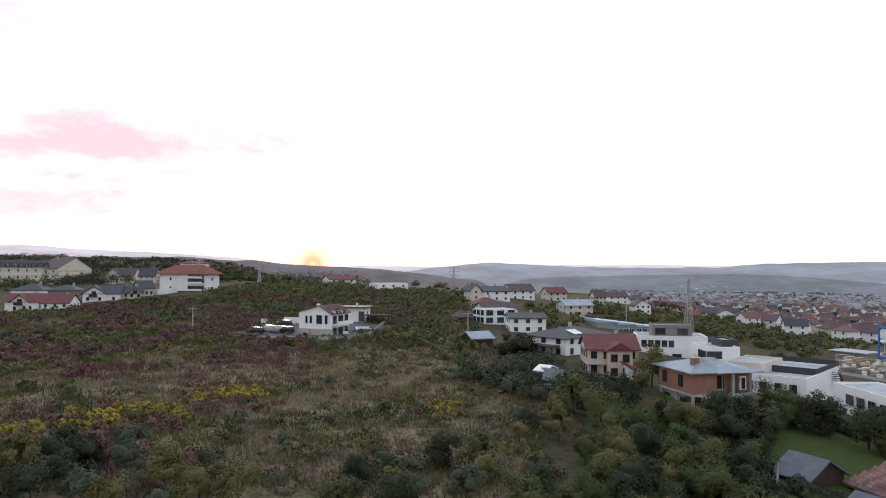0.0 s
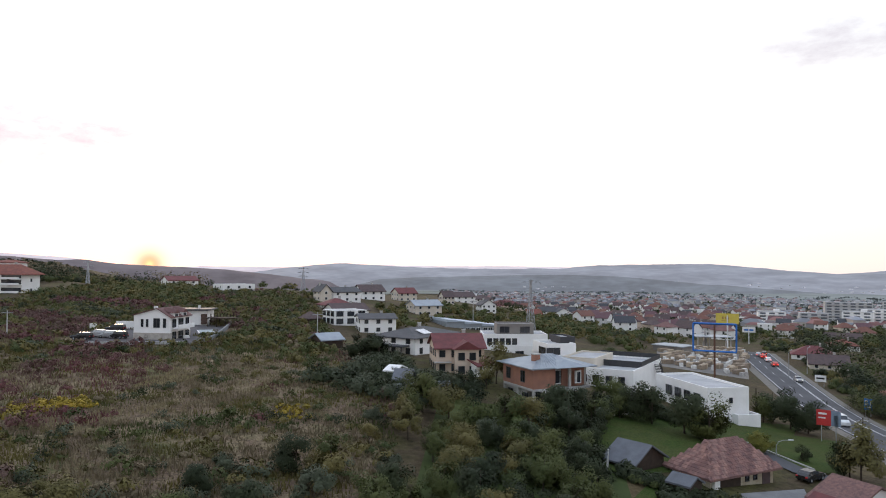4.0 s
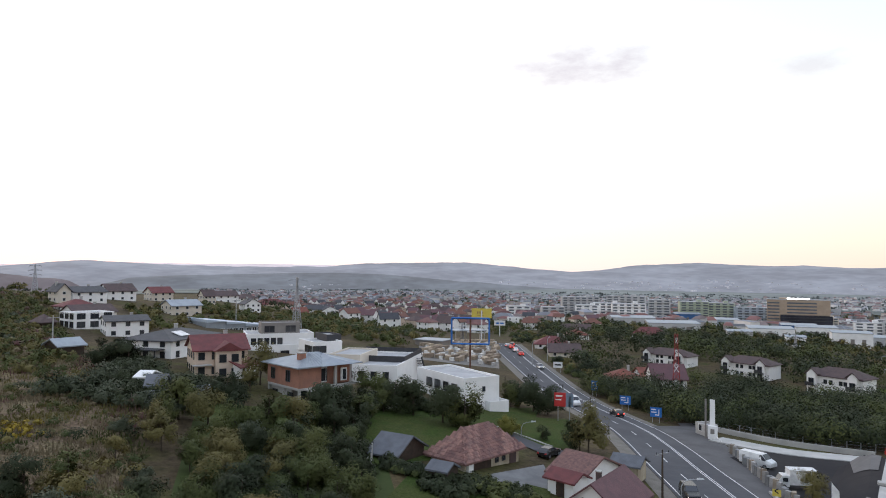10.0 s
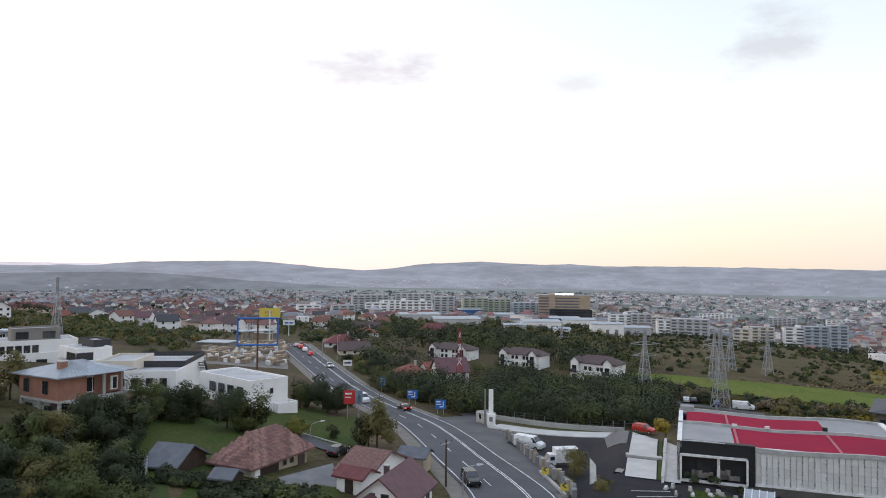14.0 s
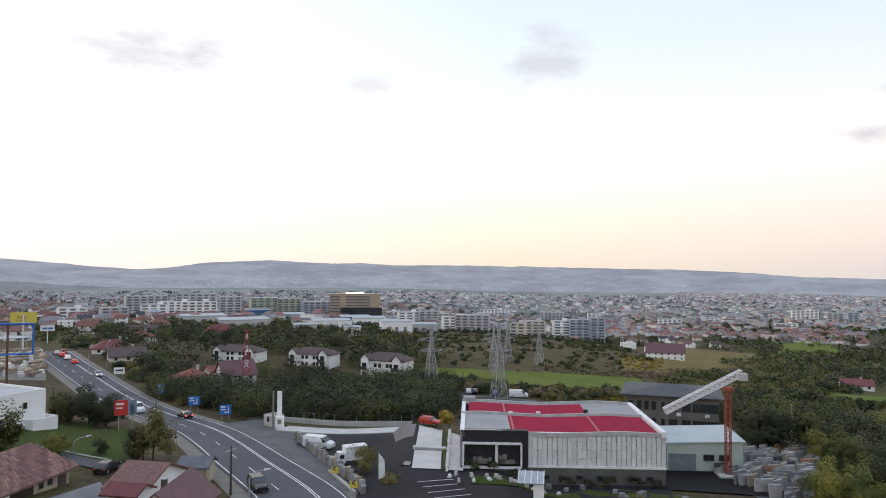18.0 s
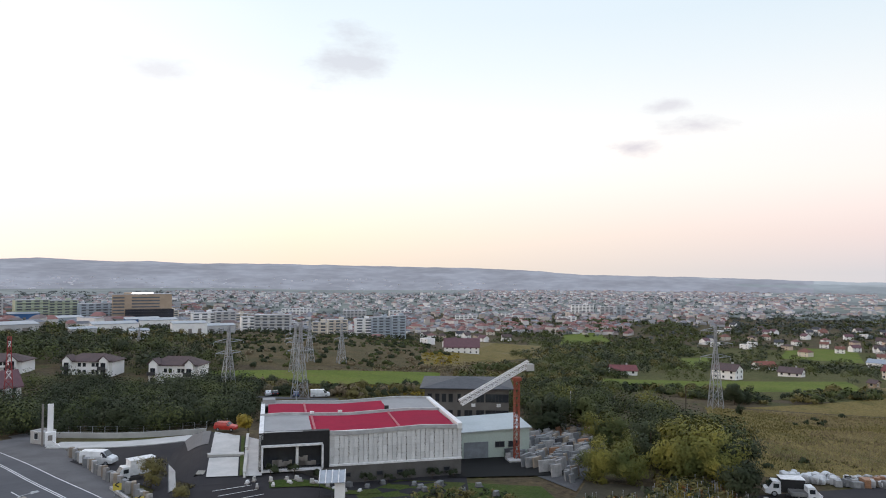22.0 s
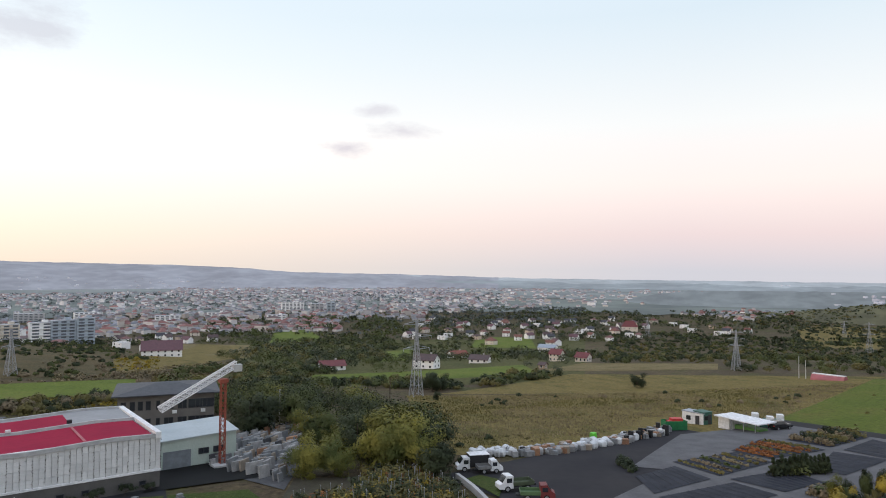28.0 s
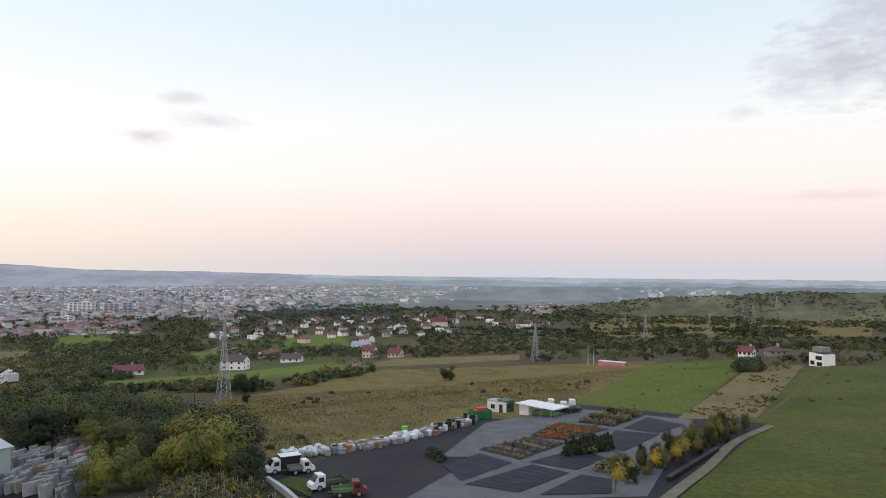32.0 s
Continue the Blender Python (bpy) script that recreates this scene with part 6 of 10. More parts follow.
wing.hull([(-6.6, -0.6, 0.0), (-4.1, -0.6, 0.0), (-4.1, 2.8, 0.0), (-6.6, 2.8, 0.0)], [(-6.6, -0.6, 2.4), (-4.1, -0.6, 2.4), (-4.1, 2.8, 2.4), (-6.6, 2.8, 2.4)])
part("wing_wall", wing, WHITE, t_)
wing = Build()
for s in (-1, 1):
    e = [(-7.0, 1.1 + s * 2.2, 2.2), (-3.0, 1.1 + s * 2.2, 2.2), (-3.0, 1.1, 3.7), (-7.0, 1.1, 3.7)]
    wing.hull(e, [(x, y, z + 0.16) for x, y, z in e])
part("wing_roof", wing, PLUM, t_)
corner_house("garage", (58.9, 69.6), (60.0, 65.0), 8.6, 1, "gable", "low garage with weathered clay tile roof", wall=WHITE, roofm=OLD_TILE, rise=1.8, sh=2.0, sides="", chimney=False, over=0.6)
corner_house("shed", (69.9, 69.6), (71.4, 66.4), 3.5, 1, "gable", "grey sheet roofed shed beside the garage", wall=OLDWALL, roofm=SLATE, rise=0.8, sh=2.3, sides="", chimney=False)
corner_house("shed", (43.2, 74.0), (44.4, 71.6), 2.6, 1, "gable", "small wooden shed with grey sheet roof", wall=WOOD, roofm=SLATE, rise=0.7, sh=1.7, sides="", chimney=False, over=0.3)
solid(corner_house("canopy", (56.3, 67.0), (57.2, 63.4), 3, 1, "gable", "low canopy with dark red metal roof", wall=WHITE, roofm=R_RED, rise=0.7, sh=2.2, sides="", chimney=False), "door", WOOD, (0, -1.53, 0, 1.2, 0.08, 2.0))
note((60.1, 61.5), (65.4, 63.7), (62.0, 68.7), r=8)
car((67.5, 80.1), 20, P_BLACK, "dark car parked on the driveway")


def post_fence(pts, h, label, gap=2.2, material=WOOD, wires=3):
    line = smooth(pts, gap)
    p0 = line[0]
    t = thing("fence", p0.x, p0.y, 0, label, "fence")
    for p in line:
        B = Build()
        B.box(p.x - p0.x, p.y - p0.y, ground_z(p.x, p.y) - ground_z(p0.x, p0.y) - 0.2, 0.12, 0.12, h + 0.2)
        part("post", B, material, t)
    for k in range(wires):
        B = Build()
        for a, b in zip(line, line[1:]):
            z0 = ground_z(p0.x, p0.y)
            B.beam((a.x - p0.x, a.y - p0.y, ground_z(a.x, a.y) - z0 + h * (k + 1) / wires), (b.x - p0.x, b.y - p0.y, ground_z(b.x, b.y) - z0 + h * (k + 1) / wires), 0.03)
        part("wire", B, STEEL, t)
    return t


for x, y, r_, pm, lb in ((-45.5, 168.4, 160, P_BLACK, "dark car parked beside the villa"), (-43.4, 172.6, 150, P_SILVER, "pale silver car parked beside the villa"), (-40.6, 171.0, 155, P_SILVER, "silver car parked beside the villa"), (-38.4, 169.8, 150, P_BLACK, "black car parked beside the villa"), (-42.0, 183.0, 170, P_BLACK, "dark car parked behind the villa")):
    car((x, y), r_, pm, lb, "suv", lift=0.14)
drape("orchard_grass", [(32.0, 66.0), (42.0, 58.0), (51.0, 64.0), (42.5, 77.0)], LAWN, 0.08, "shady grass of the farm garden", "grass")
post_fence([(30.7, 75.7), (37.1, 78.4), (41.4, 85.9)], 1.6, "garden fence of pale posts and wire", material=CONCRETE)
ribbon("garden_wall", [(16.3, 111.9), (21.6, 115.1), (30.8, 118.1)], 0, 0.3, mat("grey_panel_wall", (0.3, 0.32, 0.36), (0.26, 0.28, 0.31), 0.5, 0.8, coord="World"), 1.7, "grey panel garden wall", "wall", thick=2.5)
corner_house("shed", (16.4, 121.2), (17.7, 120.3), 4, 1, "gable", "garden shed with white roof", wall=WHITE, roofm=WHITE, rise=0.6, sh=2.2, sides="", chimney=False)
corner_house("shed", (17.1, 115.7), (19.3, 115.0), 5, 1, "gable", "dark garden shed with grey roof", wall=WOOD, roofm=SLATE, rise=1.2, sh=2.0, sides="", chimney=False)
corner_house("hut", (6.8, 157.7), (11.5, 159.6), 6, 1, "gable", "hut with pale sheet roof in the scrub", wall=WOOD, roofm=METAL_ROOF, rise=1.2, sh=2.0, sides="", chimney=False)
corner_house("gazebo", (5.0, 202.9), (8.2, 204.7), 5, 1, "hip", "wooden gazebo with dull red roof", wall=WOOD, roofm=R_BROWN, rise=2.0, sh=2.0, sides="", chimney=False)
ribbon("white_wall", [(49.8, 110.9), (50.9, 106.9), (58.5, 109.9)], 0, 0.3, CONCRETE, 0.9, "low concrete garden wall", "wall", thick=2.5)

# ---- timber and stone yard beside the road ----
rng = np.random.default_rng(7)
note((118.8, 195.2), (134.9, 210.6), (123.6, 183.3), (143.6, 202.4), (134.0, 228.2), (156.2, 227.8), r=14)
drape("storage_yard", [(102.6, 180.8), (123.9, 170.1), (178.5, 247.5), (141.0, 251.0)], mat("yard_gravel", (0.22, 0.2, 0.18), (0.15, 0.14, 0.13), 0.2, 0.95, coord="World"), 0.06, "gravel yard with stacked building material", "yard")
stack = Build()
for k in range(5):
    stack.box(0, 0, 0.28 * k, 4.2, 1.5, 0.2)
    stack.box(-1.4, 0, 0.28 * k + 0.2, 0.12, 1.5, 0.08).box(1.4, 0, 0.28 * k + 0.2, 0.12, 1.5, 0.08)
stack_m = stack.mesh("lumber_pack", LUMBER)
pal = Build()
pal.box(0, 0, 0, 1.3, 1.1, 0.14).box(0, 0, 0.14, 1.2, 1.0, 0.9)
PALE = mat("pale_stone", (0.6, 0.58, 0.55), (0.48, 0.46, 0.44), 1.5, 0.8, obj=0.35)
pal_m = pal.mesh("stone_pallet", PALE)
yard_poly = [(107.5, 186.2), (125.9, 174.4), (169.0, 234.3), (135.2, 236.5)]
spots = []
for i in range(2500):
    u, v = rng.uniform(), rng.uniform()
    a, b, c, d = [Vector(p) for p in yard_poly]
    p = (a * (1 - u) + b * u) * (1 - v) + (d * (1 - u) + c * u) * v
    if all((p - s).length > 2.6 for s in spots):
        spots.append(p)
for i, p in enumerate(spots[:260]):
    if rng.uniform() < 0.4:
        t_ = thing("timber_stack", p.x, p.y, rng.uniform(-20, 20) + 30, "stack of pale sawn boards", "timber stack", "timber stacks in the yard")
        part("lumber_pack", stack_m, (), t_)
    else:
        t_ = thing("stone_pallet", p.x, p.y, rng.uniform(0, 90), "pallet of pale wrapped stone", "pallet", "pallets in the yard")
        part("load", pal_m, (), t_)
t_, L_ = at_corner("shed", (156.6, 246.6), (168.8, 242.1), "open steel shed in the timber yard", "shed")
for x in (0.3, L_ / 2, L_ - 0.3):
    for y in (0.3, 8):
        solid(t_, "post", STEEL, (x, y, -1, 0.3, 0.3, 5.5))
solid(t_, "roof", METAL_ROOF, (L_ / 2, 4, 4.5, L_ + 1, 9.5, 0.3))
t_, L_ = at_corner("shed", (124.3, 223.1), (129.9, 213.6), "long low shed with pale roof", "shed")
solid(t_, "wall", GREYW, (L_ / 2, 4, -1, L_, 8, 3.4))
solid(t_, "roof", METAL_ROOF, (L_ / 2, 4, 2.4, L_ + 1, 9, 0.3))

# ---- stone showroom with red roof ----
RED_ROOF = mat("crimson_roof_membrane", (0.3, 0.018, 0.046), (0.25, 0.016, 0.042), 0.15, 0.9, fine=0.14, spec=0.1)
GREY_ROOF = mat("grey_roof_membrane", (0.3, 0.3, 0.3), (0.26, 0.26, 0.26), 0.2, 0.85, fine=0.12)
PANEL = mat("white_stone_panel", (0.62, 0.62, 0.61), (0.5, 0.5, 0.5), 0.8, 0.8, obj=0.1, fine=0.18)
BASEMENT = mat("grey_plinth", (0.11, 0.105, 0.1), (0.09, 0.085, 0.08), 0.5, 0.9)
MINT = mat("pale_green_sheet", (0.42, 0.48, 0.43), (0.38, 0.44, 0.39), 0.4, 0.6)


def showroom():
    t, L = at_corner("showroom", (87.7, 36.9), (98.1, 11.1), "stone showroom with crimson roof and white stone panels", "warehouse")
    z0 = t.location.z
    top, bot, D = 10.0 - z0, 5.45 - z0, 21.0
    px = L * 0.332
    solid(t, "plinth", BASEMENT, (L / 2, D / 2, -1.5, L - 0.2, D - 0.2, bot + 1.5))
    # panelled front
    solid(t, "panel_backing", FRAME_W, ((px + L) / 2, 0.3, bot - 0.1, L - px, 0.6, 0.25), ((px + L) / 2, 0.55, bot, L - px - 0.1, 0.4, top - bot))
    n = 14
    w = (L - px) / n
    rg = np.random.default_rng(3)
    B = Build()
    B.box(0, 0, 0, w * 0.44, 0.1, (top - bot) / 4 - 0.015)
    pm = B.mesh("stone_panel", PANEL)
    for i in range(n):
        for c in (0.25, 0.74):
            for r in range(4):
                part("stone_panel", pm, (), t, loc=(px + (i + c) * w, 0.28, bot + 0.05 + r * (top - bot) / 4))
        B = Build()
        for k in range(26):
            if rg.uniform() < 0.55:
                B.box(px + (i + 0.99) * w + rg.uniform(-0.08, 0.08), 0.245, bot + 0.15 + k * (top - bot - 0.4) / 26, rg.uniform(0.05, 0.13), 0.1, rg.uniform(0.06, 0.11))
        part("perforation", B, mat("dark_perforation", (0.2, 0.19, 0.18), None, 1, 0.8), t)["kind"] = "stuff"
    # dark portal and show window
    solid(t, "fascia", BLACK, (px / 2, 0.5, top - 1.35, px, 1.0, 1.6))
    solid(t, "fascia", BLACK, (px - 0.55, 0.5, bot - 0.2, 1.1, 1.0, top - bot - 1.1), (0.15, 0.5, bot, 0.3, 1.0, top - bot - 1.3))
    zt = top - 1.55
    solid(t, "window_frame", FRAME_W, (px * 0.47, 0.1, zt, px * 0.86, 1.2, 0.22), (px * 0.47, 0.1, bot - 0.25, px * 0.86, 1.2, 0.25), (px * 0.9, 0.1, bot, 0.24, 1.2, zt - bot), (px * 0.05, 0.1, bot, 0.24, 1.2, zt - bot), (px * 0.54, 0.35, bot, 0.35, 0.5, zt - bot))
    for a, b in ((0.07, 0.53), (0.56, 0.89)):
        B = Build()
        B.box(px * (a + b) / 2, 0.75, bot, px * (b - a), 0.04, zt - bot)
        part("pane", B, GLASS, t)
    for i in range(14):
        x = rg.uniform(0.1, 0.86) * px
        part("display_slab", Build().box(x, 0.69, bot + 0.1, rg.uniform(0.3, 1.0), 0.03, rg.uniform(0.4, 1.4)), GREYW, t)
    solid(t, "side_wall", FRAME_W, (0.15, D / 2, bot, 0.3, D, top - bot), (L - 0.15, D / 2 + 0.8, -1, 0.3, D - 1.6, top + 1))
    solid(t, "back_wall", GREYW, (L / 2, D - 0.2, -2, L, 0.4, top + 2))
    # folded roof
    for nm, a, b, y0, y1, m_ in (("roof", 0.0, 0.25, 0.5, D * 0.52, GREY_ROOF), ("roof_membrane", 0.25, 0.965, 0.5, D * 0.52, RED_ROOF), ("roof_membrane", 0.04, 0.69, D * 0.56, D * 0.93, RED_ROOF), ("roof", 0.69, 0.98, D * 0.56, D * 0.93, GREY_ROOF), ("roof", 0.0, 0.98, D * 0.93, D, GREY_ROOF), ("roof", 0.0, 0.98, D * 0.52, D * 0.56, GREY_ROOF)):
        rings = []
        for k in range(11):
            x = (a + (b - a) * k / 10) * L
            z = roof_wave(x / L, top)
            h = 0.0 if y0 < 1 else 0.15
            rings.append([(x, y0, z - 0.3), (x, y1, z - 0.3 + h), (x, y1, z + h), (x, y0, z)])
        B = loft(rings)
        part(nm, B, m_, t)
    for y, h in ((0.25, 0.12), (D * 0.54, 0.35), (D - 0.15, 0.4)):
        rings = []
        for k in range(25):
            x = k / 24
            z = roof_wave(x, top)
            rings.append([(x * L, y - 0.18, z - 0.4), (x * L, y + 0.18, z - 0.4), (x * L, y + 0.18, z + h), (x * L, y - 0.18, z + h)])
        part("roof_edge", loft(rings), mat("roof_edge_grey", (0.42, 0.42, 0.42), None, 1, 0.6), t)
    solid(t, "parapet", FRAME_W, (L - 0.35, D / 2, top - 0.4, 0.7, D, 0.8), (0.3, D / 2, top - 0.6, 0.6, D, 0.9))
    for x, ya, yb, dz in ((0.265, 0.6, D * 0.51, 0.02), (0.68, 0.6, D * 0.51, 0.02), (0.24, D * 0.57, D * 0.92, 0.17)):
        solid(t, "roof_seam", mat("pink_seam", (0.4, 0.12, 0.14), None, 1, 0.7), (x * L, (ya + yb) / 2, roof_wave(x, top) + dz, 0.3, yb - ya, 0.1))
    solid(t, "roof_hatch", FRAME_W, (L * 0.27, D * 0.54, top + 0.3, 0.6, 0.4, 0.3), (L * 0.42, D * 0.54, top + 0.3, 0.6, 0.4, 0.3))
    solid(t, "roof_hatch", BLACK, (L * 0.68, D * 0.57, top + 0.4, 0.6, 0.5, 0.5))
    solid(t, "stair_head", GREY_ROOF, (1.2, D + 0.5, 0, 2.0, 2.0, top + 0.9))
    for x in (0.42, 0.58, 0.68, 0.83, 0.92):
        win(t, x * L, 0.06, bot * 0.4, 0.9, 0.6, "f", FRAME_D)
    return t, L, bot, top


def roof_wave(u, top):
    """Gentle folds along the roof."""
    return top + 0.4 * (1 - abs(((u * 1.45 + 0.35) % 1) * 2 - 1)) - 0.15


SHOW, SL, SBOT, STOP = showroom()
note(*[(109.4, 39.6), (116.0, 31.7), (118.3, 22.3), (124.4, 45.1), (127.9, 29.5), (130.9, 19.3)], r=13)

# ramp and paths left of the showroom
drape("yard_asphalt", [(99.7, 72.9), (77.0, 35.0), (119.9, 51.8), (118.5, 75.3)], YARD, 0.16, "dark asphalt car park of the showroom", "car park")
drape("yard_asphalt", [(78.0, 35.4), (83.7, 8.3), (97.6, 10.5), (94.5, 43.0)], YARD, 0.14, "dark asphalt lane in front of the showroom", "lane")
WCON = mat("white_concrete", (0.5, 0.49, 0.47), (0.4, 0.395, 0.38), 0.3, 0.9, coord="World", fine=0.12)
LIFT = [(81.9, 42.0), (86.1, 31.2), (104.6, 43.7), (108.5, 53.7)]


def lot_z(x, y):
    """The raised forecourt before the showroom, easing down to the ground around it."""
    g = ground_z(x, y)
    d = 0.0
    for i in range(4):
        a, b = Vector(LIFT[i]), Vector(LIFT[(i + 1) % 4])
        n_ = Vector(((b - a).y, -(b - a).x)).normalized()
        d = max(d, (Vector((x, y)) - a).dot(n_))
    w = max(0.0, 1 - d / 7.0)
    return g + max(0.0, 4.9 - g) * w * w * (3 - 2 * w)


def on_lot(name, c, m_, lift, label, category, step=1.5):
    ob = drape(name, c, m_, lift, label, category, step=step)
    for v in ob.data.vertices:
        v.co.z = lot_z(v.co.x, v.co.y) + lift
    return ob


on_lot("forecourt", [(74.1, 45.4), (85.6, 18.9), (120.9, 41.7), (111.8, 62.0)], YARD, 0.1, "dark asphalt forecourt of the showroom", "forecourt")
ribbon("concrete_path", [(111.8, 84.8), (114.8, 73.4), (121.6, 65.0), (125.0, 61.0)], 0, 6.0, WCON, 0.3, "white concrete path beside the car park", "path", thick=0.5)
for c in ([(84.9, 42.8), (86.1, 39.0), (94.7, 42.8), (93.5, 46.7)], [(95.9, 47.7), (97.1, 43.9), (110.4, 49.7), (108.6, 53.3)]):
    on_lot("concrete_ramp", c, WCON, 0.22, "pale ribbed concrete ramp beside the showroom", "ramp")
on_lot("concrete_patch", [(113.5, 61.2), (115.4, 57.0), (101.0, 50.6), (101.5, 54.2)], mat("grey_slab_paving", (0.15, 0.148, 0.148), (0.12, 0.118, 0.118), 0.4, 0.9, coord="World"), 0.2, "lighter grey paved patch beside the ramp", "paving")
for y in (0, 1):
    a, b = Vector((94.3, 47.3)), Vector((95.8, 42.5))
    o = thing("concrete_kerb", *((a + b) / 2 + Vector((0.5, 0.3)) * y), math.degrees(math.atan2((b - a).y, (b - a).x)), "white concrete strip across the ramp", "kerb", z=4.9)
    solid(o, "strip", WCON, (0, 0, 0, (b - a).length, 0.5, 0.45))
on_lot("grass_strip", [(86.1, 38.8), (86.3, 38.4), (107.0, 47.4), (106.9, 47.9)], LAWN, 0.25, "narrow grass strip beside the ramp", "grass")
on_lot("terrace_paving", [(85.8, 38.0), (86.5, 35.9), (104.2, 43.5), (105.8, 46.2)], mat("terrace_stone", (0.5, 0.49, 0.47), (0.42, 0.41, 0.4), 0.6, 0.8, coord="World"), 0.3, "pale stone terrace at the showroom door", "terrace")
for p, q in (((85.8, 38.0), (95.9, 42.2)), ((97.4, 42.9), (105.7, 46.3))):
    a, b = Vector(p), Vector(q)
    o = thing("terrace_wall", *((a + b) / 2), math.degrees(math.atan2((b - a).y, (b - a).x)), "low white wall along the terrace", "wall", z=4.9)
    solid(o, "wall", WHITE, (0, 0, -0.3, (b - a).length, 0.3, 1.1))
    solid(o, "cap", WCON, (0, 0, 0.8, (b - a).length + 0.1, 0.4, 0.08))
on_lot("grass_strip", [(83.2, 33.5), (87.8, 20.2), (89.6, 21.4), (85.0, 34.3)], LAWN, 0.2, "grass strip with stone samples before the showroom", "grass")
for k in range(16):
    x, y = [((83.6, 36.6)), ((82.9, 34.6)), ((84.7, 33.1)), ((84.9, 31.5)), ((85.6, 30.0)), ((85.9, 28.1)), ((87.0, 26.4)), ((87.3, 24.6))][k % 8]
    x, y = x + 0.9 * (k // 8), y - 1.3 * (k // 8) + 0.4 * (k % 3)
    o = thing("stone_display", x, y, 23 * k, "pale stone samples stacked on the forecourt", "stone display", "forecourt stone samples", z=lot_z(x, y) + 0.1)
    o.scale = (0.55, 0.55, 0.6)
    solid(o, "plinth", (CONCRETE, GREYW, GREYW)[k % 3], (0, 0, 0, 1.3, 0.8, 0.3))
    solid(o, "sample", (FRAME_W, CONCRETE, WCON)[k % 3], (0.1, 0.05, 0.3, 0.9, 0.5, 0.35 + 0.2 * (k % 3)))
for k in range(6):
    a, b = Vector((80.8, 39.9)), Vector((77.7, 34.6))
    p = a + (b - a) * k / 5
    q = p + Vector((2.4, -4.0))
    o = new("parking_line", Build().hull([(p.x, p.y, lot_z(*p) + 0.13), (p.x + 0.14, p.y, lot_z(*p) + 0.13), (q.x + 0.14, q.y, lot_z(*q) + 0.13), (q.x, q.y, lot_z(*q) + 0.13)], [(p.x, p.y, lot_z(*p) + 0.15), (p.x + 0.14, p.y, lot_z(*p) + 0.15), (q.x + 0.14, q.y, lot_z(*q) + 0.15), (q.x, q.y, lot_z(*q) + 0.15)]).mesh("parking_line", PAINT))
    tagged(o, "white painted parking bay line", "marking", "parking bay lines", "structure")
ribbon("retaining_wall", [(120.3, 92.1), (122.1, 77.7), (128.8, 63.7)], 0, 0.4, CONCRETE, 1.0, "low concrete wall along the woods", "wall", thick=1.6)
note((103.5, 62.6), (97.2, 53.8), (106.4, 69.9), (106.8, 50.7), (114.7, 81.5), (118.3, 71.5), (118.0, 60.6), (89.2, 44.0), (88.1, 36.8), (90.3, 51.7), r=12)
post_fence([(123.9, 93.5), (125.9, 80.1), (132.4, 68.1), (139.0, 63.4)], 1.6, "wire fence with steel posts along the woods", material=STEEL)

car((98.9, 67.4), -85, P_WHITE, "white delivery van parked in the yard", "van", name="van", lift=0.2)
car((130.0, 61.4), -89, P_RED, "red small delivery van at the ramp head", "suv", name="van", lift=0.3)


def truck(p, rz, cab, body, label, box=True, L=6.0, boxh=2.4, load=None, name="truck", lift=0.2):
    t = thing(name, p[0], p[1], rz, label, "truck", sink=-lift)
    B = Build()
    B.box(-0.3, 0, 0.55, L, 0.9, 0.25)
    part("chassis", B, BLACK, t)
    x = L / 2 - 0.9
    rings = [[(x - 0.9, -1, 0.5), (x - 0.9, 1, 0.5), (x - 0.9, 0.92, 2.3), (x - 0.9, -0.92, 2.3)], [(x + 0.1, -1, 0.45), (x + 0.1, 1, 0.45), (x + 0.1, 0.9, 2.35), (x + 0.1, -0.9, 2.35)],
             [(x + 0.75, -1, 0.45), (x + 0.75, 1, 0.45), (x + 0.75, 0.92, 1.35), (x + 0.75, -0.92, 1.35)], [(x + 1.25, -0.95, 0.5), (x + 1.25, 0.95, 0.5), (x + 1.25, 0.9, 1.1), (x + 1.25, -0.9, 1.1)]]
    c = part("cab", loft(rings), cab, t)
    B = Build()
    B.poly([(x + 0.8, -0.85, 1.4), (x + 0.8, 0.85, 1.4), (x + 0.2, 0.8, 2.25), (x + 0.2, -0.8, 2.25)])
    part("windscreen", B, GLASS, c)
    for s in (-1, 1):
        B = Build()
        B.box(x - 0.25, s * 0.985, 1.35, 0.8, 0.05, 0.65)
        part("side_window", B, GLASS, c)
    if box:
        B = Build()
        B.box(-0.75, 0, 0.85, L - 2.1, 2.2, boxh)
        b = part("box", B, body, t)
        B = Build()
        B.box(-0.75, 0, 0.85 + boxh, L - 2.0, 2.26, 0.08)
        part("box_roof", B, FRAME_W, b)
    else:
        B = Build()
        B.box(-0.75, 0, 0.85, L - 2.1, 2.1, 0.12)
        part("bed", B, body, t)
        for cx, cy, sx, sy in ((-0.75, 1.05, L - 2.1, 0.06), (-0.75, -1.05, L - 2.1, 0.06), (-0.75 - (L - 2.1) / 2, 0, 0.06, 2.1), (-0.75 + (L - 2.1) / 2, 0, 0.06, 2.1)):
            B = Build()
            B.box(cx, cy, 0.97, sx, sy, 0.45)
            part("side_board", B, body, t)
    for sx in (-L / 2 + 1.3, L / 2 - 0.9):
        for sy in (-0.85, 0.85):
            part("wheel", WHEEL_BIG, (), t, loc=(sx, sy, 0.45))
    note((p[0], p[1]), r=4)
    return t


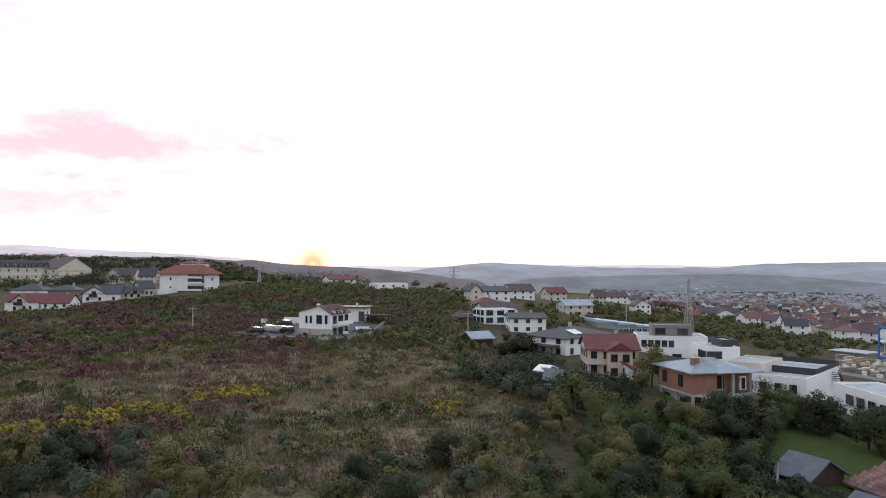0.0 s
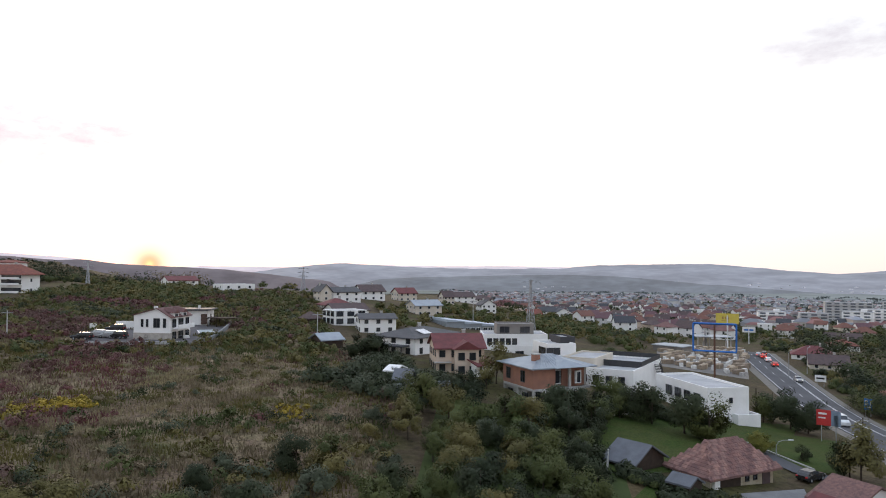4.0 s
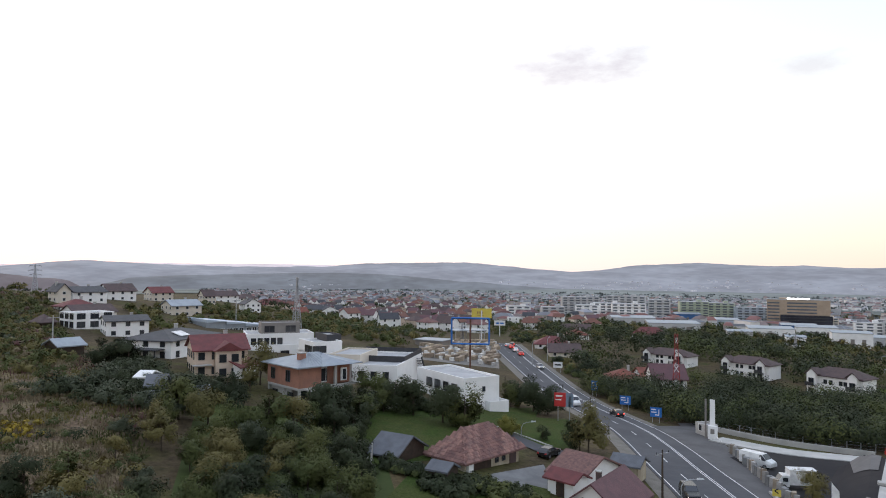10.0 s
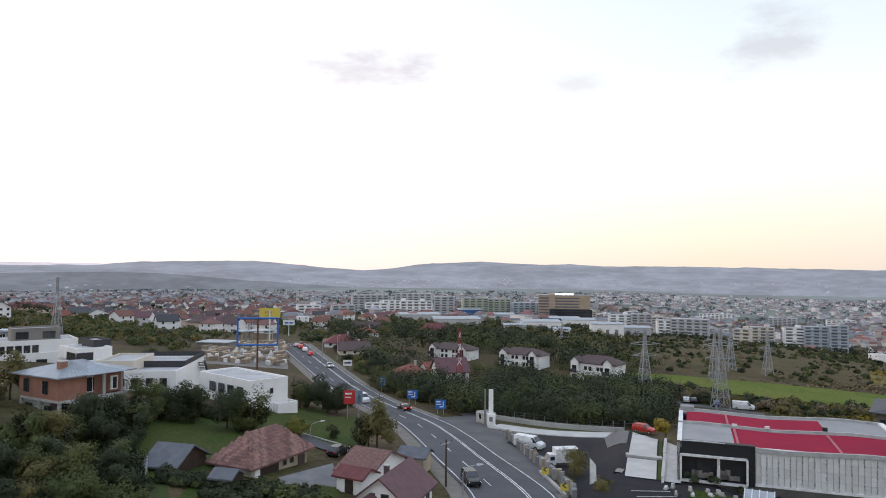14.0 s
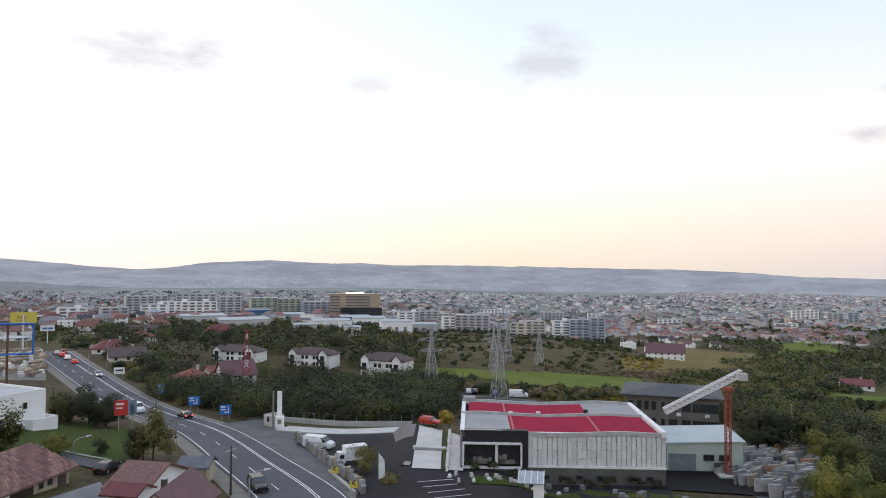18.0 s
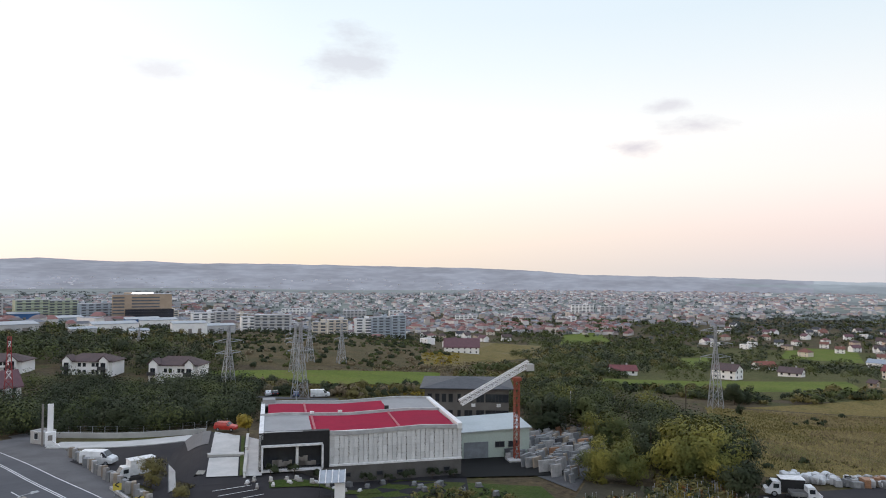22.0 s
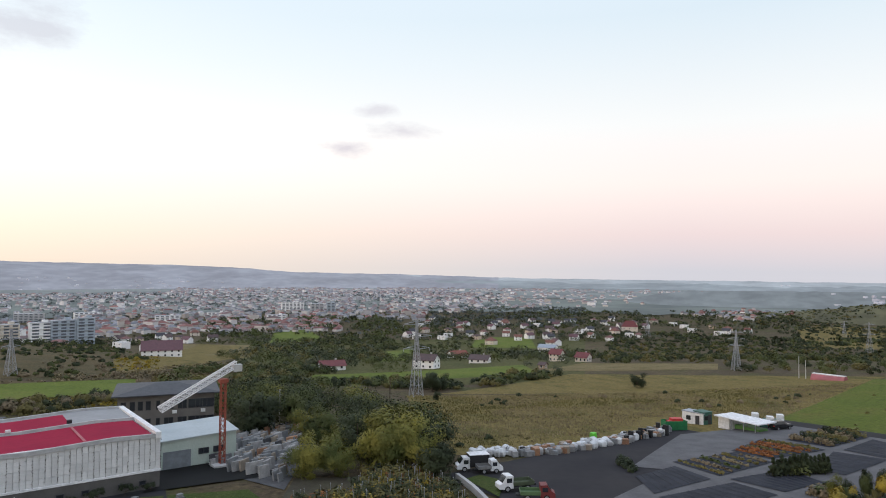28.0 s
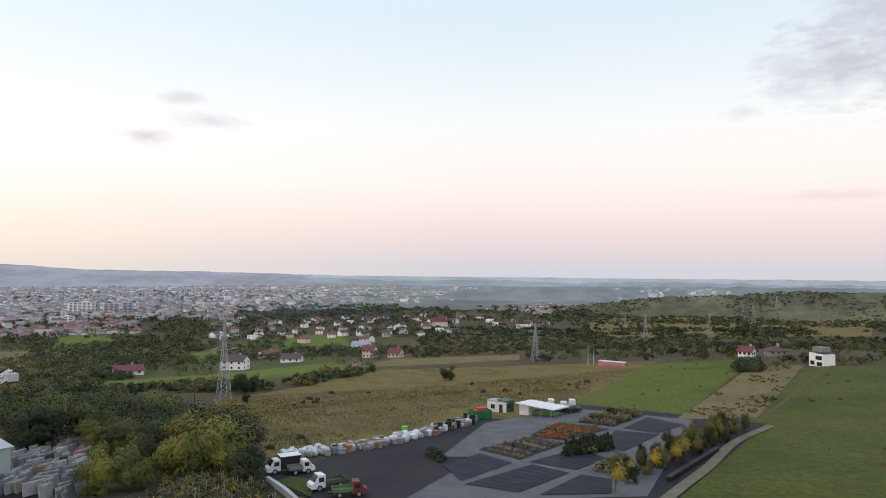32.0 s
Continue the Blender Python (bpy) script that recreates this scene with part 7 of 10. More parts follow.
P_GREEN = mat("green_truck_bed", (0.1, 0.22, 0.06), (0.08, 0.18, 0.05), 2, 0.6)
GREY_TARP = mat("grey_bed", (0.2, 0.2, 0.2), None, 2, 0.8)
truck((91.6, 56.6), 141, P_WHITE, FRAME_W, "white box truck parked behind the stone blocks", True, 6.2).scale = (0.86, 0.86, 0.82)
truck((87.1, 43.0), 106, P_BLACK, GREY_TARP, "dark pickup truck with silver flatbed", False, 5.6)

# gate pylon and stone blocks
t_ = thing("gate_sign", 111.3, 85.8, -58, "tall white gate sign pillar with grey base", "sign")
hh = 7.4
solid(t_, "pillar", WHITE, (0.5, 0, 0, 0.9, 0.35, hh))
solid(t_, "pillar", GREYW, (-0.7, 0, 0, 0.3, 0.35, hh))
solid(t_, "base", WHITE, (0.6, -0.4, 0, 1.6, 1.0, 2.6))
solid(t_, "emblem", GREYW, (0.6, -0.95, 1.2, 0.7, 0.06, 0.9))
t_ = corner_house("gatehouse", (113.2, 90.5), (112.2, 87.4), 2.6, 1, "flat", "small grey gatehouse beside the entrance", wall=CONCRETE, sh=1.9, nwin=1, sides="f", chimney=False)
t_ = thing("barrier", 111.6, 85.2, -128, "white barrier with red weight", "barrier")
solid(t_, "boom", FRAME_W, (2.8, 0, 1.0, 5.6, 0.12, 0.12))
solid(t_, "post", RED_P, (0, 0, 0, 0.4, 0.4, 1.1))
SLABM = [mat("slab_" + n_, c1, c2, 0.9, 0.6, obj=0.15, fine=0.2) for n_, c1, c2 in (("white", (0.33, 0.32, 0.31), (0.21, 0.205, 0.2)), ("grey", (0.21, 0.215, 0.22), (0.15, 0.155, 0.16)), ("beige", (0.28, 0.23, 0.18), (0.19, 0.155, 0.12)), ("dark", (0.07, 0.07, 0.075), (0.05, 0.05, 0.055)), ("rust", (0.3, 0.16, 0.09), (0.24, 0.13, 0.08)))]
rng = np.random.default_rng(11)
blk = []
for i in range(4):
    B = Build()
    w, d, h = rng.uniform(0.7, 1.1), rng.uniform(0.6, 0.9), rng.uniform(1.0, 1.7)
    B.hull([(-w / 2, -d / 2, -0.2), (w / 2, -d / 2, -0.2), (w / 2, d / 2, -0.2), (-w / 2, d / 2, -0.2)], [(-w * 0.42, -d * 0.45, h), (w * 0.46, -d * 0.4, h * 0.95), (w * 0.44, d * 0.44, h), (-w * 0.46, d * 0.42, h * 1.04)])
    blk.append(B.mesh("stone_block", SLABM[(0, 2, 0, 1)[i]]))
line = smooth([(104.0, 75.9), (96.2, 67.0), (88.8, 58.3), (82.4, 50.5), (77.4, 45.7)], 1.35)
for i, p in enumerate(line):
    o = new("stone_block", blk[i % 4])
    o.matrix_world = pose(p.x + rng.uniform(-0.2, 0.2), p.y, ground_z(p.x, p.y) + 0.1, 0, 0, rng.uniform(0, 360))
    tagged(o, "rough pale stone block in a roadside row", "stone block", "stone blocks along the road")
note(*[tuple(p) for p in line], r=4)
ribbon("kerb", [(85.9, 56.7), (81.0, 51.0), (76.7, 46.2)], 0, 0.35, CONCRETE, 0.45, "pale concrete kerb along the bend", "kerb", thick=0.4)
for x, y in ((83.0, 53.9), (77.8, 47.6)):
    panel_sign("chevron_sign", x, y, -62, 1.5, 1.3, 1.2, YELLOW_P, "yellow bend sign with black chevron", [], 2)
    chev = [o for o in scene.objects if o.name.startswith("chevron_sign")][-1]
    B = Build()
    for dz in (-1, 1):
        B.beam((-0.35, -0.1, 2.25), (0.3, -0.1, 2.25 + dz * 0.45), 0.2)
    part("chevron", B, BLACK, chev)
    chev.scale = (0.68, 0.68, 0.68)
t_ = thing("flag", 82.6, 46.1, -64, "white feather flag on a pole", "flag")
solid(t_, "pole", STEEL, (-0.5, 0, 0, 0.08, 0.08, 4.6))
B = Build()
fh = 4.5
B.hull([(-0.45, 0, fh * 0.22), (0.4, 0.05, fh * 0.28), (0.3, 0.05, fh * 0.8), (-0.45, 0, fh)], [(-0.45, 0.03, fh * 0.22), (0.4, 0.08, fh * 0.28), (0.3, 0.08, fh * 0.8), (-0.45, 0.03, fh)])
part("cloth", B, WHITE_P, t_)

# pale green hall, grey office and crane
t_, L_ = at_corner("workshop_hall", (107.2, 12.1), (111.1, 1.9), "pale green sheet-metal workshop hall with roller door", "hall")
hz = t_.location.z
h0, h1 = 6.8 - hz, 7.2 - hz
B = Build()
B.hull([(0, 0, -1), (L_, 0, -1), (L_, 8, -1), (0, 8, -1)], [(0, 0, h0), (L_, 0, h1), (L_, 8, h1), (0, 8, h0)])
part("wall", B, MINT, t_)
B = Build()
B.hull([(-0.3, -0.3, h0), (L_ + 0.3, -0.3, h1), (L_ + 0.3, 8.3, h1 + 0.5), (-0.3, 8.3, h0 + 0.5)], [(-0.3, -0.3, h0 + 0.15), (L_ + 0.3, -0.3, h1 + 0.15), (L_ + 0.3, 8.3, h1 + 0.7), (-0.3, 8.3, h0 + 0.7)])
part("roof", B, mat("pale_roof_sheet", (0.38, 0.42, 0.43), (0.33, 0.37, 0.38), 0.3, 0.5), t_)
solid(t_, "roller_door", mat("grey_door", (0.2, 0.22, 0.24), None, 1, 0.6), (L_ * 0.2, -0.04, -0.3, L_ * 0.36, 0.1, h0 * 0.72))
for x in (0.55, 0.75):
    win(t_, x * L_, -0.06, h0 * 0.42, L_ * 0.14, 0.9, "f", FRAME_D)
drape("workshop_yard", [(95.8, 12.8), (99.3, -4.0), (117.5, -0.2), (109.1, 12.8)], mat("light_asphalt", (0, 0, 0)), 0.2, "grey paved yard before the workshop", "yard")
note((115.1, 8.8), (116.2, 4.3), (103.1, 8.7), (104.1, 3.9), r=10)

t_ = corner_house("office", (137.8, 23.2), (139.6, 6.5), 14, 2, "hip", "grey office building with dark hipped roof", wall=mat("dark_grey_render", (0.16, 0.148, 0.135), (0.13, 0.12, 0.11), 0.4, 0.9, fine=0.08), roofm=R_DARK, rise=1.2, sh=3.9, nwin=8, sides="l", frame=FRAME_D, over=1.0, chimney=False, category="office")
Lo = (Vector((137.8, 23.2)) - Vector((139.6, 6.5))).length
for r_, z in ((0, 4.9), (1, 1.7)):
    for i, (x, w) in enumerate(((0.06, 0.9), (0.15, 0.9), (0.23, 0.9), (0.31, 0.9), (0.41, 0.7), (0.52, 1.6), (0.66, 1.6), (0.8, 2.6), (0.92, 2.6))):
        part("window", window_mesh(w, 1.7, FRAME_D), (), t_, loc=((x - 0.5) * Lo, -7.0, z))
for x, z in ((0.58, 1.1), (0.75, 1.1), (0.88, 1.1), (0.58, 4.1), (0.88, 4.1)):
    B = Build()
    B.box((x - 0.5) * Lo, -7.2, z, 0.8, 0.35, 0.55)
    part("air_conditioner", B, FRAME_W, t_)
note((148.5, 17.4), (151.0, 10.4), r=12)

t_ = thing("crane", 107.5, 3.8, -72, "small tower crane with red mast and white jib", "crane")
hm = 12.6
ux = 0.1
B = Build()
s = 0.34
for k in range(int(hm / 1.1)):
    z0, z1 = k * 1.1, (k + 1) * 1.1
    for a, b in (((-s, -s), (s, -s)), ((s, -s), (s, s)), ((s, s), (-s, s)), ((-s, s), (-s, -s))):
        B.beam((a[0], a[1], z0), (b[0], b[1], z1), 0.08).beam((a[0], a[1], z1), (b[0], b[1], z1), 0.08)
CRANE_R = mat("rusty_red_paint", (0.3, 0.075, 0.045), (0.22, 0.06, 0.04), 1, 0.7)
part("bracing", B, CRANE_R, t_)
for a, b in ((-s, -s), (s, -s), (s, s), (-s, s)):
    solid(t_, "leg", CRANE_R, (a, b, 0, 0.12, 0.12, hm))
solid(t_, "base", CONCRETE, (0, 0, -0.2, 3, 3, 0.7))
B = Build()
p0, p1 = Vector((-86 * ux, 0, hm - 38 * ux)), Vector((22 * ux, 0, hm + 20 * ux))
d = (p1 - p0)
n_ = 16
up = Vector((-d.z, 0, d.x)).normalized() * 0.8
for k in range(n_):
    a, b = p0 + d * k / n_, p0 + d * (k + 1) / n_
    for y in (-0.5, 0.5):
        o = Vector((0, y, 0))
        B.beam(a + o, b + o, 0.16).beam(a + o + up, b + o + up, 0.16).beam(a + o, b + o + up, 0.1).beam(a + o + up, b + o, 0.1)
    B.beam(a + Vector((0, -0.5, 0)), b + Vector((0, 0.5, 0)), 0.09).beam(a + up + Vector((0, 0.5, 0)), b + up + Vector((0, -0.5, 0)), 0.09).beam(a + Vector((0, 0.5, 0)), a + up + Vector((0, 0.5, 0)), 0.1)
part("jib", B, FRAME_W, t_, "white lattice jib")
solid(t_, "counterweight", CONCRETE, (20 * ux, 0, hm + 12 * ux, 1.2, 1.2, 1.0))
solid(t_, "slewing_ring", CRANE_R, (0, 0, hm - 0.3, 1.2, 1.2, 0.5))

# stone slabs in racks
rng = np.random.default_rng(5)
slab_meshes = []
for m_ in SLABM:
    for k in range(2):
        B = Build()
        w, h = (2.0, 1.7) if k else (2.6, 1.8)
        lean = 0.16
        B.hull([(-w / 2, -0.09, 0), (w / 2, -0.09, 0), (w / 2, 0.09, 0), (-w / 2, 0.09, 0)], [(-w / 2, -0.09 + lean, h), (w / 2 * 0.96, -0.09 + lean, h * 0.97), (w / 2 * 0.96, 0.09 + lean, h * 0.97), (-w / 2, 0.09 + lean, h)])
        slab_meshes.append(B.mesh("stone_slab", m_))
drape("slab_yard", [(108.8, 7.9), (91.3, -4.4), (135.7, -14.2), (147.7, 1.4)], mat("dark_yard_gravel", (0.09, 0.09, 0.092), (0.06, 0.06, 0.062), 0.3, 0.95, coord="World", fine=0.3), 0.1, "gravel yard with racks of stone slabs", "yard")
quad = [Vector(p) for p in ((107.4, 5.3), (94.7, -4.5), (135.6, -10.8), (141.7, 1.3))]
rows_, cols_ = 24, 14
head = math.degrees(math.atan2((quad[1] - quad[0]).y, (quad[1] - quad[0]).x))
for i in range(rows_):
    for j in range(cols_):
        if rng.uniform() < 0.12 or (j % 4 == 3):
            continue
        u, v = (j + 0.5 + rng.uniform(-0.15, 0.15)) / cols_, (i + 0.5 + rng.uniform(-0.2, 0.2)) / rows_
        p = (quad[0] * (1 - u) + quad[1] * u) * (1 - v) + (quad[3] * (1 - u) + quad[2] * u) * v
        k = int(rng.choice([0, 1, 2, 3, 2, 3, 4, 5, 0, 8, 0, 1, 4, 2, 6, 3]))
        o = new("stone_slab", slab_meshes[k])
        k_ = rng.uniform(0.6, 1.0)
        o.matrix_world = pose(p.x, p.y, ground_z(p.x, p.y) + 0.1, 0, 0, -44 + rng.uniform(-16, 16)) @ Matrix.Diagonal((k_ * rng.uniform(0.7, 1.1), 1.4, k_, 1))
        tagged(o, "upright polished stone slab in an outdoor rack", "stone slab", "stone slabs in the yard")
for p in (quad[0], quad[1], quad[2], quad[3], (quad[0] + quad[2]) / 2, (quad[0] + quad[3]) / 2, (quad[1] + quad[2]) / 2):
    note(tuple(p), r=11)

# display garden in front of the showroom
rng = np.random.default_rng(21)
drape("display_garden", [(84.7, 24.1), (81.1, -3.9), (92.9, 0.0), (94.3, 19.5)], LAWN, 0.14, "small display garden with stones", "garden")
for k, (x, y) in enumerate(((91.8, 16.8), (89.1, 14.9), (91.8, 13.2), (89.6, 10.0), (91.7, 8.1), (87.8, 5.6), (90.2, 22.8), (91.9, 21.1), (90.3, 25.3), (88.1, 25.8), (90.2, 15.7), (91.1, 13.6))):
    t_ = thing("stone_display", x, y, 30 * k, "stacked pale stone samples on a plinth", "stone display", "stone displays")
    t_.scale = (0.65, 0.65, 0.7)
    solid(t_, "plinth", SLABM[3], (0, 0, 0, 1.6, 1.1, 0.35))
    solid(t_, "sample", SLABM[1], (0.1, 0, 0.35, 1.1, 0.8, 0.5 + 0.15 * (k % 3)))
t_ = thing("glass_pavilion", 82.7, 25.3, -75, "white pavilion with slanted glass roof", "pavilion")
pw = 3.1
solid(t_, "wall", WHITE, (pw * 0.3, 0.3, 0, pw * 0.4, 2.2, 3.2))
B = Build()
B.hull([(-pw / 2, -1.2, 3.0), (pw / 2, -1.2, 3.0), (pw / 2, 1.4, 3.8), (-pw / 2, 1.4, 3.8)], [(-pw / 2, -1.2, 3.08), (pw / 2, -1.2, 3.08), (pw / 2, 1.4, 3.88), (-pw / 2, 1.4, 3.88)])
part("glass_roof", B, mat("pale_glass", (0.3, 0.33, 0.36), None, 1, 0.1, spec=0.8), t_)
for i in range(5):
    B = Build()
    x = -pw / 2 + pw * i / 4
    B.beam((x, -1.25, 3.1), (x, 1.45, 3.92), 0.12)
    part("glazing_bar", B, FRAME_W, t_)
for x in (-pw / 2 + 0.1, 0):
    solid(t_, "post", FRAME_D, (x, -1.0, 0, 0.1, 0.1, 3.05))
for k in range(9):
    u = (k + 0.5) / 9
    p = Vector((87.7, 36.9)) + Vector((10.4, -25.8)) * u + Vector((-0.928, -0.374)) * 1.3
    o = tree(("shrub_ball", 0), p.x, p.y, 0.75 + 0.4 * rng.uniform(), rng.uniform(0, 360), "clipped round evergreen shrub by the showroom", "clipped shrubs", "shrub", "shrub")
    o.location.z = lot_z(p.x, p.y) + 0.1

# ---- storage yard and plant nursery ----
note((94.1, -35.9), (92.0, -43.8), (101.3, -58.2), (108.4, -73.4), (80.7, -38.4), (118.3, -86.5), (96.0, -90.5), (89.4, -72.1), (86.4, -40.4), (95.4, -54.4), r=14)
drape("storage_lot", [(92.2, -25.0), (65.1, -34.5), (99.2, -86.5), (119.8, -81.7)], YARD, 0.14, "dark asphalt storage lot", "lot", step=3)
drape("storage_lot", [(65.1, -34.5), (51.6, -56.4), (78.1, -114.2), (124.2, -108.4)], YARD, 0.12, "dark asphalt of the plant nursery", "lot", step=3)
GRAVEL_L = mat("light_gravel", (0.115, 0.112, 0.115), (0.085, 0.083, 0.086), 0.3, 0.95, coord="World", fine=0.25)
drape("gravel_track", [(90.1, -53.4), (81.1, -65.4), (118.4, -104.9), (113.3, -77.3)], GRAVEL_L, 0.2, "light grey gravel area before the cabins", "track", step=3)
drape("gravel_track", [(72.2, -37.3), (58.0, -62.5), (89.0, -108.1), (118.5, -103.3)], GRAVEL_L, 0.18, "light grey gravel paths between the beds", "track", step=3)
FABRIC = mat("black_ground_fabric", (0.018, 0.02, 0.027), (0.03, 0.032, 0.042), 0.5, 0.75, coord="World", fine=0.2, spec=0.12)
BEDS = [
    [(84.2, -51.1), (76.8, -48.9), (80.8, -59.0), (87.9, -58.9)],
    [(74.3, -48.7), (68.3, -51.6), (71.6, -61.5), (77.5, -60.6)],
    [(91.0, -61.8), (82.5, -62.6), (87.2, -74.2), (94.5, -74.5)],
    [(79.5, -62.7), (72.9, -64.7), (75.2, -72.0), (81.6, -72.5)],
    [(81.8, -78.4), (77.9, -79.1), (83.1, -91.5), (89.8, -89.2)],
    [(91.1, -93.0), (84.7, -93.6), (87.0, -102.2), (96.1, -103.7)],
    [(102.1, -91.9), (94.7, -93.1), (99.3, -105.2), (107.6, -105.8)],
    [(65.4, -53.3), (61.6, -59.8), (65.7, -63.8), (69.3, -62.6)],
    [(96.2, -75.9), (89.8, -77.2), (92.7, -88.9), (102.8, -86.6)],
]
SEAM = mat("fabric_seam", (0.055, 0.06, 0.068), None, 1, 0.7)
for i_, c in enumerate(BEDS):
    mid = (Vector(c[0]) + Vector(c[1]) + Vector(c[2]) + Vector(c[3])) / 4
    c[:] = [tuple(mid + (Vector(p) - mid) * 1.14) for p in c]
    b = drape("nursery_bed", c, FABRIC, 0.25 + 0.003 * i_, "black ground-cover fabric bed of a plant nursery", "nursery bed", step=3, kind="")
    b["group"] = "nursery beds"
    a0, a1, a2, a3 = [Vector(p) for p in c]
    for k in range(1, 8):
        v = k / 8
        p, q = a0 * (1 - v) + a3 * v, a1 * (1 - v) + a2 * v
        B = Build()
        n_ = 6
        for i in range(n_):
            s0, s1 = p + (q - p) * i / n_, p + (q - p) * (i + 1) / n_
            B.beam((s0.x, s0.y, ground_z(s0.x, s0.y) + 0.28), (s1.x, s1.y, ground_z(s1.x, s1.y) + 0.28), 0.07)
        part("seam", B, SEAM, b)


def bed_rows(c, kinds, n, h, name, label, seed):
    rg = np.random.default_rng(seed)
    a, b, c_, d = [Vector(p) for p in c]
    out = {}
    for i in range(n):
        u, v = rg.uniform(0.05, 0.95), (rg.integers(6) + 0.5) / 6
        p = (a * (1 - u) + b * u) * (1 - v) + (d * (1 - u) + c_ * u) * v
        out.setdefault(kinds[int(v * 6) % len(kinds)], []).append((p.x, p.y))
    for k, pts in out.items():
        scrub(name, label, pts, h, k, seed + 1, 4, 10, 0.13, 0.35, "nursery plants")


bed_rows(BEDS[8], ["orange", "orange", "olive"], 260, (0.5, 0.9), "nursery_plants", "rows of orange and olive nursery plants", 41)
bed_rows(BEDS[2], ["olive", "brown", "green", "straw"], 160, (0.4, 0.8), "nursery_plants", "rows of low nursery plants in pots", 43)
bed_rows(BEDS[6], ["brown", "dark", "olive"], 200, (0.8, 1.8), "nursery_plants", "rows of nursery shrubs", 45)
bed_rows([(79.3, -68.1), (75.7, -72.6), (80.4, -79.0), (87.5, -77.2)], ["dark", "green"], 22, (1.2, 2.2), "nursery_plants", "rows of young conifers", 47)
bed_rows([(92.5, -52.4), (85.9, -51.0), (88.1, -53.1), (95.1, -54.7)], ["dark"], 50, (0.9, 1.5), "nursery_plants", "dark nursery shrubs", 49)
bed_rows([(70.7, -66.0), (65.3, -66.6), (67.3, -70.5), (72.0, -70.0)], ["brown", "green", "dark"], 110, (0.8, 1.8), "nursery_plants", "pots of nursery shrubs", 51)
rng = np.random.default_rng(31)
for k in range(44):
    u = (k + rng.uniform()) / 44
    a, b = Vector((64.6, -65.7)), Vector((78.1, -105.8))
    p = a * (1 - u) + b * u + Vector((rng.uniform(-2.2, 2.2), rng.uniform(-2.2, 2.2)))
    key = [("dark", 0), ("green", 1), ("olive", 2), ("willow", 0), ("dark", 2)][k % 5]
    o = tree(key, p.x, p.y, rng.uniform(0.34, 0.6) * (0.75 if key[0] == "willow" else 1), rng.uniform(0, 360), "young nursery tree with staked trunk", "nursery trees")
    o.scale = (o.scale.x * 0.62, o.scale.y * 0.62, o.scale.z * rng.uniform(0.95, 1.3))
for x, y, s in ((65.2, -71.2, 0.85), (67.0, -78.7, 1.05), (66.2, -76.5, 0.9), (61.2, -60.6, 0.95), (65.6, -67.2, 0.6), (75.9, -100.7, 0.6)):
    o = tree(("yellow", 0), x, y, s, 40 * s, "young nursery tree with bright yellow leaves", "yellow nursery trees")
    o.scale = (s * 0.75, s * 0.75, s)
for k in range(14):
    u = k / 13
    a, b = Vector((79.7, -68.8)), Vector((79.1, -77.3))
    p = a * (1 - u) + b * u
    tree(("spire", 0), p.x, p.y, rng.uniform(0.5, 0.7), 30 * k, "slim columnar conifer in the nursery", "nursery conifers")
ribbon("dirt_track", [(55.2, -61.7), (58.5, -69.0), (63.6, -80.6), (71.5, -96.8), (76.9, -115.7)], 0, 1.6, mat("pale_dirt", (0.17, 0.145, 0.1), (0.11, 0.1, 0.06), 0.3, 0.95, coord="World", fine=0.4), 0.22, "pale dirt bank along the nursery", "track")
ribbon("dirt_track", [(80.6, -115.7), (91.2, -140.0), (107.9, -177.5), (122.2, -211.8)], 0, 0.8, mat("worn_grass_track", (0.085, 0.07, 0.024), (0.06, 0.064, 0.014), 0.5, 0.95, coord="World", fine=0.45), 0.16, "worn brown track across the meadow", "track")
pot = Build()
pot.hull([(math.cos(a) * 0.3, math.sin(a) * 0.3, 0) for a in np.arange(0, 6.2, 0.785)], [(math.cos(a) * 0.42, math.sin(a) * 0.42, 0.6) for a in np.arange(0, 6.2, 0.785)])
pot_m = pot.mesh("plant_pot", BLACK)
for k in range(26):
    u = k / 25
    a, b = Vector((61.2, -69.8)), Vector((68.8, -88.8))
    p = a * (1 - u) + b * u
    o = new("plant_pot", pot_m)
    o.location = (p.x, p.y, ground_z(p.x, p.y) + 0.2)
    tagged(o, "large black plastic plant pot", "plant pot", "plant pots")

# cabins, skips, trucks
def cabin(p, q, D, h, label, wall, roof, name="site_cabin"):
    t, L = at_corner(name, p, q, label, "cabin")
    solid(t, "wall", wall, (L / 2, D / 2, 0.1, L, D, h))
    solid(t, "roof", roof, (L / 2, D / 2, h + 0.1, L + 0.2, D + 0.2, 0.15))
    win(t, L * 0.3, -0.03, 1.0, 1.0, 0.9, "f", FRAME_D)
    solid(t, "door", FRAME_D, (L * 0.72, -0.02, 0.1, 0.9, 0.08, 2.0))
    return t, L


GREEN_C = mat("green_container", (0.02, 0.17, 0.06), (0.02, 0.13, 0.05), 0.8, 0.6)
DKGREEN = mat("dark_green_sheet", (0.05, 0.13, 0.1), None, 0.8, 0.6)
cabin((127.5, -87.4), (123.0, -89.3), 2.6, 2.5, "white site cabin with grey roof", FRAME_W, METAL_ROOF)
cabin((123.0, -89.3), (123.5, -91.7), 2.6, 2.4, "dark green site cabin", DKGREEN, DKGREEN)
t_, L_ = at_corner("kiosk", (118.7, -89.5), (109.9, -91.6), "white sales kiosk with wide pale roof", "kiosk")
solid(t_, "wall", FRAME_W, (L_ * 0.15, 2, 0.1, L_ * 0.28, 4, 2.4))
solid(t_, "counter", P_GREEN, (L_ * 0.62, 2.5, 0.1, L_ * 0.6, 2.4, 1.1))
